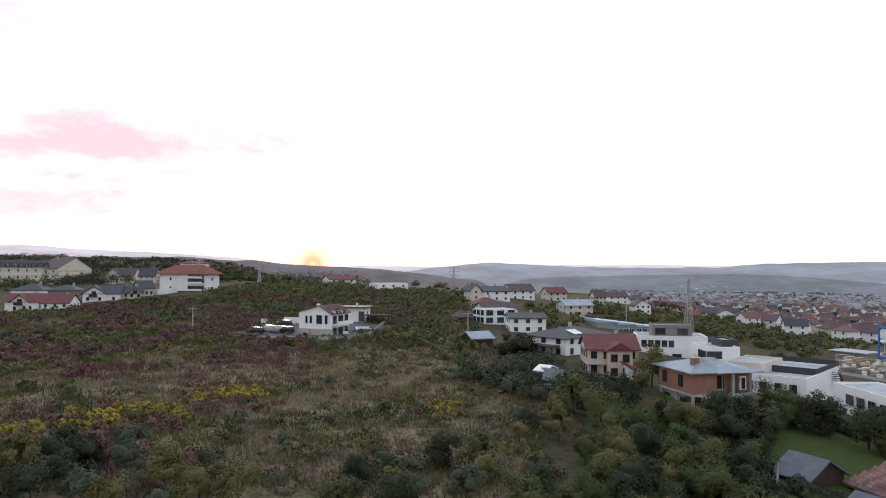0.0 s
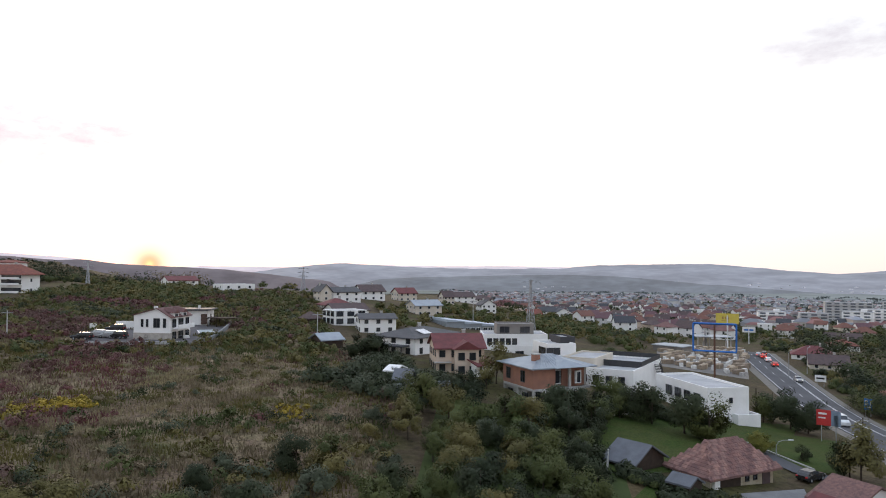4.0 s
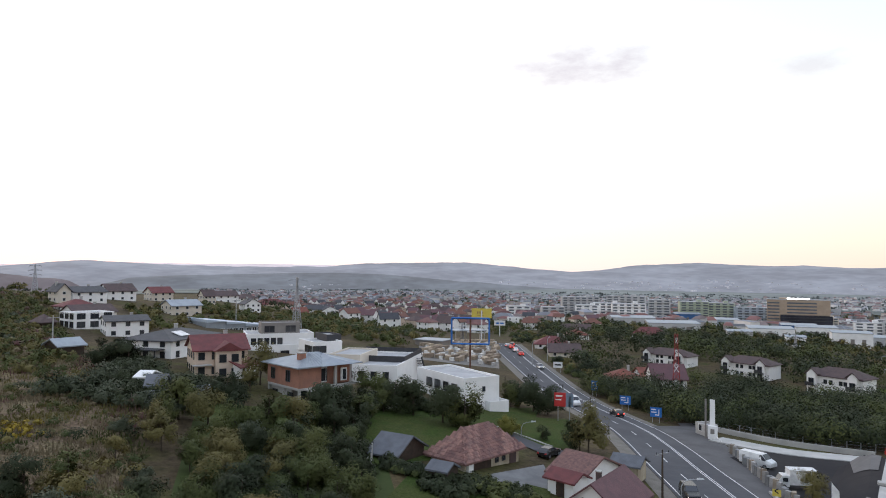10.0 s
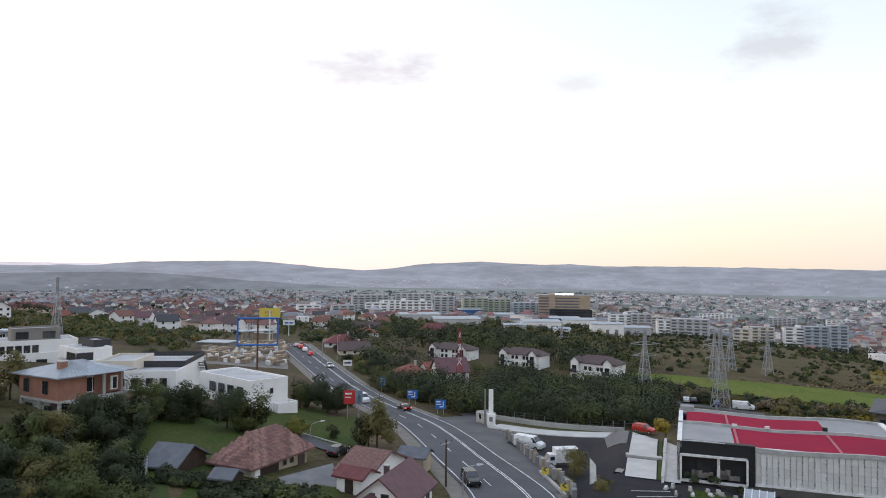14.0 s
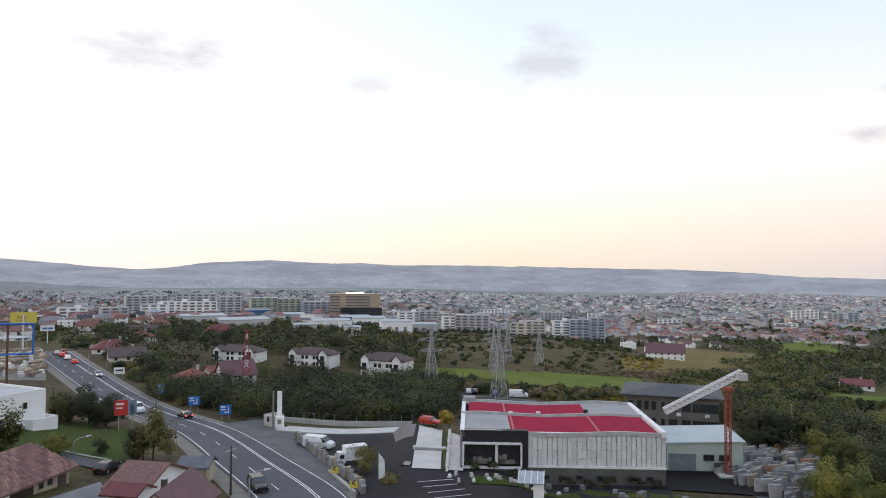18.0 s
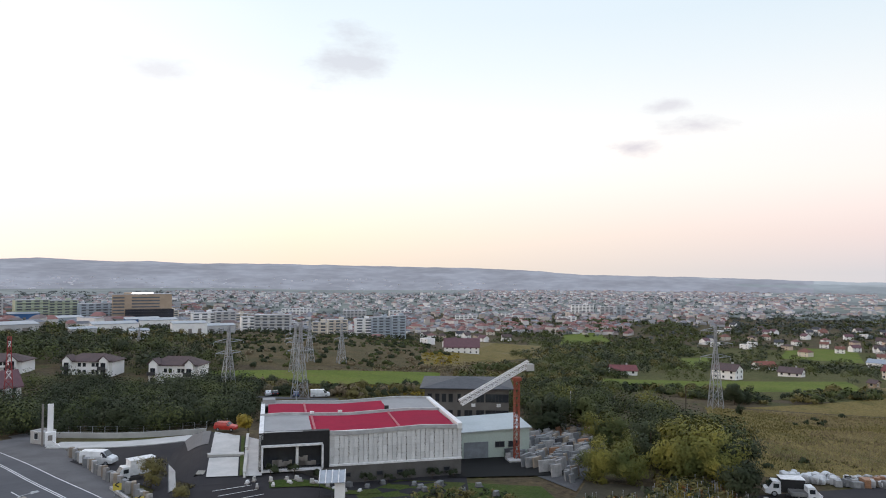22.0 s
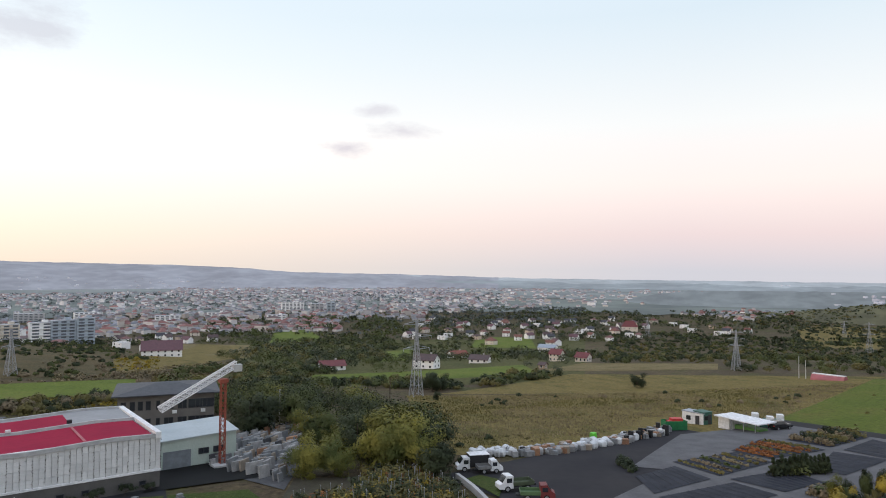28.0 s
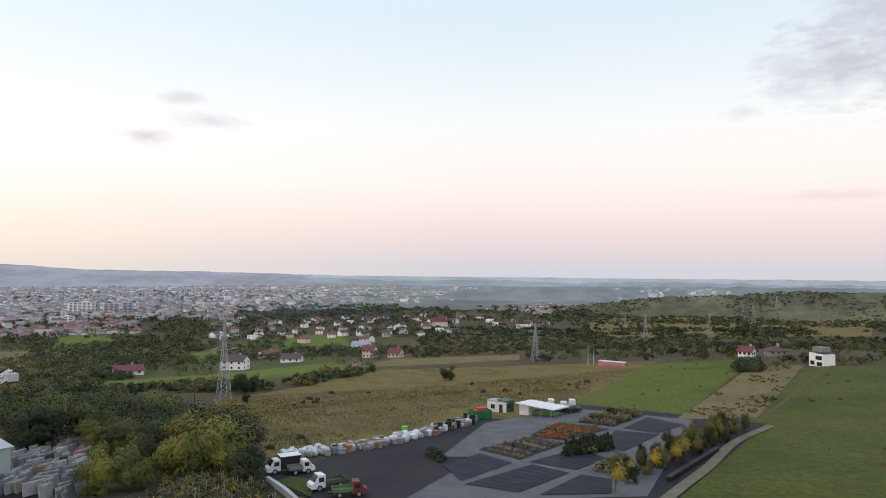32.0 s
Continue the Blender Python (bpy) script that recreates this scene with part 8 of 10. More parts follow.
solid(t_, "roof", FRAME_W, (L_ * 0.52, 1.8, 2.5, L_ * 1.1, 5.4, 0.2))
for x in (0.4, 0.7, 0.98):
    solid(t_, "post", STEEL, (x * L_, -0.6, 0.1, 0.12, 0.12, 2.4))
t_, L_ = at_corner("skip", (118.4, -77.5), (117.7, -81.8), "open green steel skip with red waste", "container")
solid(t_, "body", GREEN_C, (L_ / 2, -0.05, 0.2, L_, 0.12, 1.7), (L_ / 2, 2.2, 0.2, L_, 0.12, 1.7), (0.06, 1.1, 0.2, 0.12, 2.2, 1.7), (L_ - 0.06, 1.1, 0.2, 0.12, 2.2, 1.7), (L_ / 2, 1.1, 0.2, L_, 2.2, 0.12))
for k in range(6):
    solid(t_, "rib", GREEN_C, (L_ * (k + 0.5) / 6, -0.16, 0.2, 0.12, 0.1, 1.7))
solid(t_, "waste", RED_P, (L_ * 0.6, 1.1, 1.5, L_ * 0.5, 1.4, 0.8), (L_ * 0.3, 1.0, 1.5, L_ * 0.25, 1.2, 0.4))
for a in ((115.4, -97.4), (116.9, -101.1), (120.9, -98.5)):
    t_ = thing("machine", a[0], a[1], -120, "green and white plant lorry parked behind the kiosk", "machine")
    solid(t_, "body", DKGREEN, (0, 0, 0.4, 3.6, 1.8, 1.0))
    solid(t_, "cab", FRAME_W, (1.2, 0, 1.4, 1.2, 1.6, 1.0))
    for sx in (-1.1, 1.1):
        for sy in (-0.85, 0.85):
            part("wheel", WHEEL_BIG, (), t_, loc=(sx, sy, 0.45))
car((112.5, -98.8), -84, P_BLACK, "dark pickup parked behind the kiosk", "suv", lift=0.2)
truck((93.9, -30.6), 88, P_WHITE, BLACK, "parked truck with black box body and white cab", True, 5.4, 1.9).scale = (0.85, 0.85, 0.82)
truck((91.9, -32.0), -92, P_WHITE, GREY_TARP, "white flatbed truck with grey bed", False, 4.4).scale = (0.8, 0.8, 0.78)
truck((82.5, -32.6), 92, P_WHITE, mat("drab_green_bed", (0.08, 0.1, 0.06), None, 1, 0.6), "white truck with drab green tipper bed", False, 5.4).scale = (0.85, 0.85, 0.85)
truck((78.0, -33.2), -106, mat("dull_red_cab", (0.16, 0.03, 0.03), None, 1, 0.5), mat("moss_green_boards", (0.1, 0.17, 0.08), None, 1, 0.6), "dull red truck with moss green side boards", False, 5.0).scale = (0.82, 0.82, 0.78)
ribbon("low_wall", [(90.2, -27.1), (83.5, -27.3), (75.9, -26.9)], 0, 0.5, CONCRETE, 0.8, "pale concrete low wall beside the lot", "wall", thick=1.2)
drape("grass_corner", [(89.2, -27.9), (79.8, -29.3), (87.0, -32.7), (90.7, -30.4)], LAWN, 0.26, "green grass corner beside the lot", "grass")

# row of pallets and bags along the lot's edge
BAG = mat("white_bulk_bag", (0.56, 0.57, 0.58), (0.46, 0.47, 0.48), 1.5, 0.8, obj=0.12)
GREYP = mat("grey_paving_stack", (0.3, 0.3, 0.3), (0.22, 0.22, 0.22), 1.5, 0.9, obj=0.25)
bag = loft([[(a * 0.42, b * 0.42, 0) for a, b in ((-1, -1), (1, -1), (1, 1), (-1, 1))], [(a * 0.52, b * 0.5, 0.4) for a, b in ((-1, -1), (1, -1), (1, 1), (-1, 1))], [(a * 0.48, b * 0.5, 0.85) for a, b in ((-1, -1), (1, -1), (1, 1), (-1, 1))], [(a * 0.25, b * 0.25, 1.05) for a, b in ((-1, -1), (1, -1), (1, 1), (-1, 1))]])
bag_m = [bag.mesh("bulk_bag", m_) for m_ in (BAG, BAG, mat("grey_bulk_bag", (0.36, 0.36, 0.36), (0.26, 0.26, 0.27), 1.5, 0.85, obj=0.2))]
B = Build()
B.box(0, 0, 0, 1.2, 1.0, 0.12)
for k in range(4):
    B.box(0, 0, 0.14 + 0.22 * k, 1.14 - 0.04 * (k % 2), 0.94, 0.2)
pav_m = [B.mesh("paving_pallet", m_) for m_ in (GREYP, SLABM[1], SLABM[4], SLABM[2])]
B = Build()
B.box(0, 0, 0, 0.9, 0.5, 1.7).box(0, 0, 1.7, 0.95, 0.55, 0.06)
crate_m = B.mesh("crate", BLACK)
rng = np.random.default_rng(77)
edge = smooth([(104.1, -35.2), (102.9, -42.2), (103.5, -48.4), (107.1, -56.6), (111.8, -67.4), (117.5, -76.8)], 0.62)
for i, p in enumerate(edge):
    u = i / len(edge)
    for k in range(4):
        q = p + Vector((rng.uniform(-1.8, 1.8), rng.uniform(-2.2, 2.2)))
        r_ = rng.uniform()
        if u < 0.12 or (0.42 < u < 0.62 and r_ < 0.8) or r_ < 0.3:
            nm, me, lb, g_ = "bulk_bag", bag_m, "full bulk bag of gravel on the lot", "bulk bags"
        elif r_ < 0.93:
            nm, me, lb, g_ = "paving_pallet", pav_m, "pallet of stacked paving stones", "paving pallets"
        else:
            nm, me, lb, g_ = "crate", crate_m, "tall black plastic crate by pallets", "crates"
        if isinstance(me, list):
            me = me[int(rng.integers(len(me)))]
        o = new(nm, me)
        z_ = rng.uniform(0.6, 1.15)
        o.matrix_world = pose(q.x, q.y, ground_z(q.x, q.y) + 0.14, 0, 0, rng.uniform(0, 90)) @ Matrix.Diagonal((rng.uniform(0.7, 1.1), rng.uniform(0.7, 1.1), z_, 1))
        tagged(o, lb, nm.replace("_", " "), g_)
t_ = thing("bin", 112.7, -59.1, 20, "bright green round tank", "tank")
B = Build()
B.hull([(math.cos(a) * 0.7, math.sin(a) * 0.7, 0) for a in np.arange(0, 6.2, 0.6)], [(math.cos(a) * 0.6, math.sin(a) * 0.6, 1.3) for a in np.arange(0, 6.2, 0.6)])
part("body", B, mat("bright_green_plastic", (0.12, 0.5, 0.05), None, 1, 0.5), t_)

# red-white polytunnel and white house by the meadow
t_, L_ = at_corner("polytunnel", (186.8, -175.9), (177.8, -180.1), "long low tunnel with pinkish red sides and white top", "tunnel")
arc = [(math.cos(a), math.sin(a)) for a in np.linspace(0, math.pi, 9)]
B = Build()
B.hull([(0, 2 + 2 * c, 2.2 * s) for c, s in arc], [(L_, 2 + 2 * c, 2.2 * s) for c, s in arc])
part("cover", B, mat("pink_sheet", (0.36, 0.12, 0.13), (0.28, 0.1, 0.11), 0.4, 0.6), t_)
solid(t_, "top_sheet", FRAME_W, (L_ / 2, 2, 2.0, L_, 1.6, 0.25))
t_, L_ = at_corner("house", (127.4, -207.9), (122.4, -207.0), "white cubic two-storey house with dark glazing", "house")
hh = 5.4
solid(t_, "wall", WHITE, (L_ / 2, 2.5, -1, L_, 5, hh * 0.75 + 1), (L_ * 0.25, 2.5, 0, L_ * 0.5, 5.02, hh * 0.8))
solid(t_, "roof", R_DARK, (L_ / 2, 2.5, hh * 0.8, L_ + 0.4, 5.4, 0.2))
solid(t_, "attic", GREYW, (L_ * 0.4, 2.8, hh * 0.8, L_ * 0.7, 3.4, hh * 0.3))
for x, z, w in ((0.7, hh * 0.42, 2.2), (0.25, 0.6, 1.4), (0.75, 0.4, 1.8)):
    win(t_, x * L_, -0.05, z, w, hh * 0.22, "f", FRAME_D)

# white apartment houses with brown roofs in the woods
for p, q, eh, rs in (((196.6, 118.6), (197.6, 98.8), 5.9, 2.3), ((199.9, 149.9), (202.3, 129.6), 4.7, 2.1), ((191.7, 176.6), (196.2, 155.5), 3.8, 2.1)):
    p, q = tuple(Vector(p) * 0.97 + Vector(q) * 0.03), tuple(Vector(p) * 0.2 + Vector(q) * 0.8)
    t_ = corner_house("apartment_house", p, q, 8, 2, "hip", "white apartment house with brown roof and balconies", wall=WHITE, roofm=R_BROWN, rise=rs, sh=eh / 2, nwin=1, sides="", chimney=False)
    L_ = (Vector(p) - Vector(q)).length
    for x in (-0.38, 0.36):
        B = Build()
        B.box(x * L_, -4.6, -1, 2.6, 1.4, eh + 1.4)
        B.hull([(x * L_ - 1.3, -5.3, eh + 0.4), (x * L_ + 1.3, -5.3, eh + 0.4), (x * L_, -5.3, eh + 1.8)], [(x * L_ - 1.3, -3.8, eh + 0.4), (x * L_ + 1.3, -3.8, eh + 0.4), (x * L_, -3.8, eh + 1.8)])
        part("gable_bay", B, WHITE, t_)
        B = Build()
        for s in (-1, 1):
            B.hull([(x * L_, -5.6, eh + 1.85), (x * L_ + s * 2.0, -5.6, eh + 0.2), (x * L_ + s * 2.0, -1.5, eh + 0.2), (x * L_, -1.5, eh + 1.85)], [(x * L_, -5.6, eh + 2.05), (x * L_ + s * 2.0, -5.6, eh + 0.4), (x * L_ + s * 2.0, -1.5, eh + 0.4), (x * L_, -1.5, eh + 2.05)])
        part("gable_roof", B, R_BROWN, t_)
        for z in (0.2, eh / 2 + 0.1):
            part("window", window_mesh(1.5, 2.0, FRAME_D), (), t_, loc=(x * L_, -5.33, z))
            solid(t_, "balcony", FRAME_D, (x * L_, -5.9, z - 0.1, 2.6, 1.1, 0.15), (x * L_, -6.4, z, 2.6, 0.06, 0.95))
    for x in (-0.16, -0.06, 0.12, 0.2):
        for z in (0.8, eh / 2 + 0.7):
            part("window", window_mesh(1.0, 1.2, FRAME_D), (), t_, loc=(x * L_, -4.0, z))
    note(p, q, ((p[0] + q[0]) / 2, (p[1] + q[1]) / 2), r=11)

# parked vans behind the showroom
car((184.3, 60.1), -70, P_WHITE, "white van parked by the field track", "van", name="van")
car((184.7, 75.1), 20, P_WHITE, "white car parked by the field track")
car((185.3, 73.4), 25, P_BLACK, "dark car parked by the field track")
car((184.2, 66.9), 20, P_BLUE, "dark blue car parked by the field track")
ribbon("field_track", [(181.9, 79.6), (181.0, 65.7), (180.3, 50.9)], 0, 3.5, GRAVEL_L, 0.08, "pale gravel field track", "track")

# ---- fields ----
def sector(a0, a1, d0, d1, steps=6):
    """A piece of a ring: bearings in degrees, distances in metres."""
    az = [radians(a0 + (a1 - a0) * i / steps) for i in range(steps + 1)]
    return [(d0 * math.sin(a), d0 * math.cos(a)) for a in az] + [(d1 * math.sin(a), d1 * math.cos(a)) for a in reversed(az)]


def field(name, c, m_, label, lift=0.06, block=True):
    drape(name, c, m_, lift, label, "field", step=6)
    if block:
        FIELDS.append([tuple(p) for p in c])


MEADOW = turf("green_meadow", [(0.05, 0.068, 0.009), (0.072, 0.096, 0.011), (0.088, 0.107, 0.015), (0.105, 0.099, 0.022)], 0.05, 0.5, 0.6)
LUSH = turf("lush_field", [(0.061, 0.087, 0.013), (0.092, 0.123, 0.017), (0.110, 0.135, 0.022), (0.126, 0.119, 0.031)], 0.05, 0.4, 0.5)
DRY = turf("dry_meadow", [(0.08, 0.072, 0.019), (0.126, 0.098, 0.028), (0.158, 0.12, 0.04), (0.112, 0.092, 0.026), (0.07, 0.067, 0.018)], 0.05, 0.6, 0.7, (0.6, 1.7, 1))
STRAW = turf("straw_strip", [(0.085, 0.08, 0.028), (0.135, 0.108, 0.045), (0.175, 0.136, 0.064), (0.1, 0.092, 0.034)], 0.1, 0.6, 0.6)
BROWNF = turf("brown_scrub_field", [(0.047, 0.045, 0.018), (0.068, 0.056, 0.024), (0.09, 0.066, 0.03), (0.052, 0.05, 0.02)], 0.04, 0.6, 0.6)
HILLG = turf("dry_hill_grass", [(0.0828, 0.0874, 0.0345), (0.138, 0.115, 0.0575), (0.14, 0.0966, 0.0667), (0.201, 0.155, 0.0943), (0.115, 0.103, 0.0494), (0.0759, 0.0828, 0.0322)], 0.1, 0.8, 1.0)
field("meadow", [(119.2, -100.4), (93.0, -108.6), (154.6, -221.5), (176.0, -190.0)], MEADOW, "bright green meadow", 0.1)
field("meadow", [(55.4, -59.3), (35.7, -89.8), (105.5, -231.7), (125.1, -203.0)], turf("grazed_meadow", [(0.04, 0.05, 0.01), (0.058, 0.071, 0.012), (0.07, 0.08, 0.015), (0.088, 0.078, 0.02)], 0.05, 0.5, 0.6), "bright green meadow beside the nursery", 0.1)
field("straw_field", [(92.1, -106.7), (83.2, -119.1), (128.5, -207.2), (142.5, -202.7)], STRAW, "strip of tall dry grass", 0.12, False)
field("dry_meadow", [(104.1, -28.2), (118.1, -101.4), (173.2, -186.6), (211.2, -46.7)], DRY, "dry yellowish meadow", 0.07, False)
field("dry_meadow", [(213.5, -57.5), (168.0, -178.4), (180.2, -200.0), (264.8, -128.7)], DRY, "dry yellowish meadow", 0.05)
VALLEYG = turf("valley_pasture", [(0.042, 0.05, 0.014), (0.062, 0.066, 0.018), (0.08, 0.074, 0.026), (0.05, 0.057, 0.016)], 0.03, 0.6, 0.6)
field("valley_meadow", sector(89, 117, 262, 470, 1), VALLEYG, "green rough pasture between the valley houses", 0.05, False)
field("valley_meadow", sector(89, 117, 470, 950, 1), VALLEYG, "green rough pasture between the valley houses", 0.06, False)
field("meadow", [(203.0, 104.9), (220.7, 32.2), (267.9, 39.1), (223.7, 112.3)], LUSH, "bright green field strip", 0.12)
field("meadow", [(255.8, -20.3), (279.0, -119.9), (329.9, -133.4), (295.4, -23.4)], LUSH, "green field strip", 0.12)
field("brown_field", [(236.3, 118.7), (278.0, 49.4), (746.2, 133.1), (546.7, 275.1)], BROWNF, "brown fallow field with weeds", 0.08, False)
field("straw_field", [(285.5, 49.6), (325.4, 26.8), (476.6, -0.9), (793.2, 8.3), ][:4], DRY, "dry fallow field", 0.1, False)
field("straw_field", [(285.5, 49.6), (793.2, 8.3), (852.3, 57.0), (368.7, 64.2)], DRY, "dry fallow field", 0.11, False)
field("meadow", [(397.7, -72.4), (441.6, -104.2), (749.4, -173.6), (698.3, -129.9)], LUSH, "small green field", 0.1)
field("meadow", [(758.0, -242.3), (729.4, -310.5), (876.9, -362.2), (879.1, -288.5)], LUSH, "small green field", 0.1)
field("meadow", [(881.1, -22.9), (912.7, -94.4), (1124.2, -88.6), (1082.3, -32.4)], LUSH, "small green field", 0.1)
field("meadow", [(762.5, -256.1), (724.1, -309.3), (883.8, -369.0), (912.4, -322.4)], LUSH, "small green field", 0.1)
field("straw_field", [(453.7, 54.1), (537.3, 1.6), (828.8, -2.4), (860.4, 102.9)], STRAW, "pale stubble field", 0.1)
field("straw_field", [(287.3, -122.9), (242.0, -182.6), (275.3, -207.6), (324.9, -164.5)], STRAW, "pale dry grass strip", 0.1)
field("dry_meadow", [(659.4, -611.6), (475.1, -909.5), (735.5, -1408.9), (948.5, -866.2)], DRY, "dry rolling grassland with bushes", 0.08, False)
field("dry_meadow", [(-50.5, 67.0), (10.7, 83.8), (9.6, 153.5), (-130.6, 181.8)], HILLG, "dry brownish hill grass", 0.05, False)
field("dry_meadow", [(-150.0, 205.0), (-130.6, 181.8), (9.6, 153.5), (-4.0, 300.0)], HILLG, "brownish grass on the upper slope", 0.05, False)
field("dry_meadow", [(-38.2, 50.7), (11.3, 63.8), (10.7, 83.8), (-50.5, 67.0)], HILLG, "dry brownish hill grass", 0.05, False)
field("bare_patch", [(-23.6, 112.5), (-17.2, 115.9), (-14.3, 123.2), (-22.0, 121.6)], STRAW, "pale bare patch in the scrub", 0.12, False)

# ---- scrub on the hillside ----
rng = np.random.default_rng(101)
HILL = [(-194.4, 243.0), (-86.6, 263.5), (-34.3, 292.6), (-5.9, 305.0), (8.4, 223.1), (12.1, 127.7), (15.1, 104.8), (9.5, 69.6), (-47.7, 54.5)]


def patch(x, y, s, o):
    return noise.noise((x * s, y * s, o)) * 0.5 + 0.5


base = inside(HILL, rng, 9000)
groups = {"maroon": [], "olive": [], "green": [], "brown": [], "grey": [], "straw": []}
for x, y in base:
    az = math.degrees(math.atan2(x, y))
    d = math.hypot(x, y)
    a, b, c = patch(x, y, 0.045, 3), patch(x, y, 0.07, 9), patch(x, y, 0.03, 21)
    dense = 0.26 + 0.62 * min(1, max(0, (d - 110) / 130))
    if rng.uniform() > dense * (2.4 * c - 0.35):
        continue
    red = 0.75 if az < -10 else (0.5 if az < -2 else 0.16)
    if a > (0.5 if az < -14 else 0.53) and rng.uniform() < red:
        k = "maroon"
    elif b > 0.55:
        k = ("olive", "green", "green", "brown", "grey", "olive")[int(rng.integers(6))]
    elif b > 0.42:
        k = ("brown", "olive", "green")[int(rng.integers(3))]
    else:
        k = ("green", "grey", "olive", "brown", "brown", "dark")[int(rng.integers(6))]
    groups.setdefault(k, []).append((x, y))
lab = {"maroon": "dark red autumn shrubs on the slope", "olive": "olive green shrubs on the slope", "green": "green shrubs on the slope", "brown": "brown dry weeds on the slope", "grey": "grey-green shrubs on the slope", "straw": "tufts of pale dry grass on the slope", "dark": "dark green shrubs on the slope"}
for i, (k, pts) in enumerate(groups.items()):
    low = k in ("brown", "straw")
    near = [p for p in pts if math.hypot(*p) < 150]
    far = [p for p in pts if math.hypot(*p) >= 150]
    scrub("shrubs", lab[k], near, (0.5, 1.0) if low else (0.7, 2.2), k, 200 + i, 9, 26, 0.085, 0.75, "shrubs")
    scrub("shrubs", lab[k], far, (0.6, 1.2) if low else (0.9, 2.4), k, 230 + i, 7, 15, 0.15, 0.85, "shrubs")
low = {"brown": [], "olive": [], "straw": [], "green": [], "maroon": []}
for x, y in inside(HILL, rng, 24000):
    if math.hypot(x, y) > 190 or rng.uniform() > 60 / math.hypot(x, y):
        continue
    a, b = patch(x, y, 0.09, 31), patch(x, y, 0.05, 37)
    k = "straw" if a > 0.62 else ("brown" if a > 0.46 else ("olive" if b > 0.48 else "green"))
    if patch(x, y, 0.045, 3) > 0.54 and rng.uniform() < 0.45:
        k = "maroon"
    low[k].append((x, y))
LOWL = {"brown": "brown dry grass covering the slope", "olive": "olive grass on the slope", "straw": "pale dry grass on the slope", "green": "green grass on the slope", "maroon": "reddish weeds on the slope"}
for i, (k, pts) in enumerate(low.items()):
    tufts("hill_grass", LOWL[k], pts, (0.25, 0.75), k, 270 + i, 16, 0.75, 0.09)
for c, n_ in (([(-41.6, 75.2), (-31.4, 85.5), (-34.7, 92.6), (-45.8, 85.3)], 180), ([(-34.6, 90.2), (-25.0, 98.5), (-27.2, 103.8), (-35.9, 99.8)], 130), ([(-47.0, 74.1), (-42.6, 74.9), (-44.0, 78.4), (-49.1, 77.5)], 30), ([(-2.7, 94.7), (2.6, 96.0), (2.8, 101.5), (-2.2, 101.6)], 25)):
    scrub("yellow_flowers", "bright yellow flowering weeds", inside(c, rng, n_), (0.6, 1.2), "yellow", 260 + n_, 4, 12, 0.12, 0.6, "weeds")
TOP = [(-24.4, 209.0), (-19.6, 287.6), (11.3, 301.1), (7.5, 137.8), (10.8, 113.9), (1.9, 136.1), (-11.8, 155.5)]
pts = inside(TOP, rng, 420)
scrub("bushes", "olive bushes on the hillside", pts[::2], (1.0, 2.6), "olive", 301, 8, 26, 0.14, 0.7)
scrub("bushes", "brownish bushes on the hillside", pts[3::4], (0.9, 2.0), "brown", 309, 8, 24, 0.14, 0.8)
scrub("bushes", "green bushes on the hillside", pts[1::4], (1.4, 3.2), "green", 302, 8, 26, 0.14, 0.65)
UPPER = [(-150.0, 200.0), (-60.0, 150.0), (8.0, 150.0), (10.0, 240.0), (-6.0, 300.0), (-90.0, 262.0)]
up_ = {"brown": [], "olive": [], "straw": [], "green": []}
for x, y in inside(UPPER, rng, 6500):
    a, b = patch(x, y, 0.06, 51), patch(x, y, 0.04, 57)
    up_["straw" if a > 0.6 else ("brown" if a > 0.48 else ("olive" if b > 0.45 else "green"))].append((x, y))
for i, (k, q) in enumerate(up_.items()):
    tufts("hill_grass", LOWL[k], q, (0.35, 0.9), k, 290 + i, 12, 1.0, 0.13)
EDGE = [(-95.1, 275.6), (-65.9, 306.7), (-34.8, 297.4), (-29.7, 253.5), (-61.9, 250.2)]
pts = inside(EDGE, rng, 420)
scrub("bushes", "green bushes along the crest", pts[::2], (1.6, 3.4), "green", 303, 8, 18, 0.19, 0.7)
scrub("bushes", "olive bushes along the crest", pts[1::2], (1.6, 3.4), "olive", 304, 8, 18, 0.19, 0.7)
SLOPE = [(2.3, 118.4), (21.7, 146.1), (24.0, 127.8), (37.4, 119.8), (28.1, 107.4), (14.4, 107.1)]
pts = inside(SLOPE, rng, 170)
scrub("bushes", "grey-green garden bushes below the houses", pts[::2], (1.6, 3.4), "grey", 305, 9, 36, 0.12, 0.6)
scrub("bushes", "green garden bushes below the houses", pts[1::2], (1.6, 3.6), "dark", 306, 9, 36, 0.12, 0.6)
GAP = [(18.9, 237.9), (65.8, 323.3), (152.1, 389.3), (144.9, 249.1), (128.7, 209.4), (99.8, 227.6), (91.9, 259.1), (30.4, 201.3)]
pts = inside(GAP, rng, 420)
scrub("bushes", "olive trees and bushes between the houses", pts[::2], (1.6, 3.6), "olive", 307, 9, 18, 0.24, 0.6)
scrub("bushes", "green trees and bushes between the houses", pts[1::2], (1.6, 3.8), "green", 308, 9, 18, 0.24, 0.6)

# single trees: foreground, orchard and gardens
rng = np.random.default_rng(404)
kinds = ["grey", "dark", "green", "olive"]


def plant(poly, n, s, keys, label, group, spacing=3.0):
    for x, y in inside(poly, rng, n, spacing):
        k = keys[int(rng.integers(len(keys)))]
        tree((k, int(rng.integers(3))), x, y, rng.uniform(*s), rng.uniform(0, 360), label.format({"grey": "grey-green", "dark": "dark green", "green": "green", "olive": "olive green", "willow": "yellowing"}[k]), group)


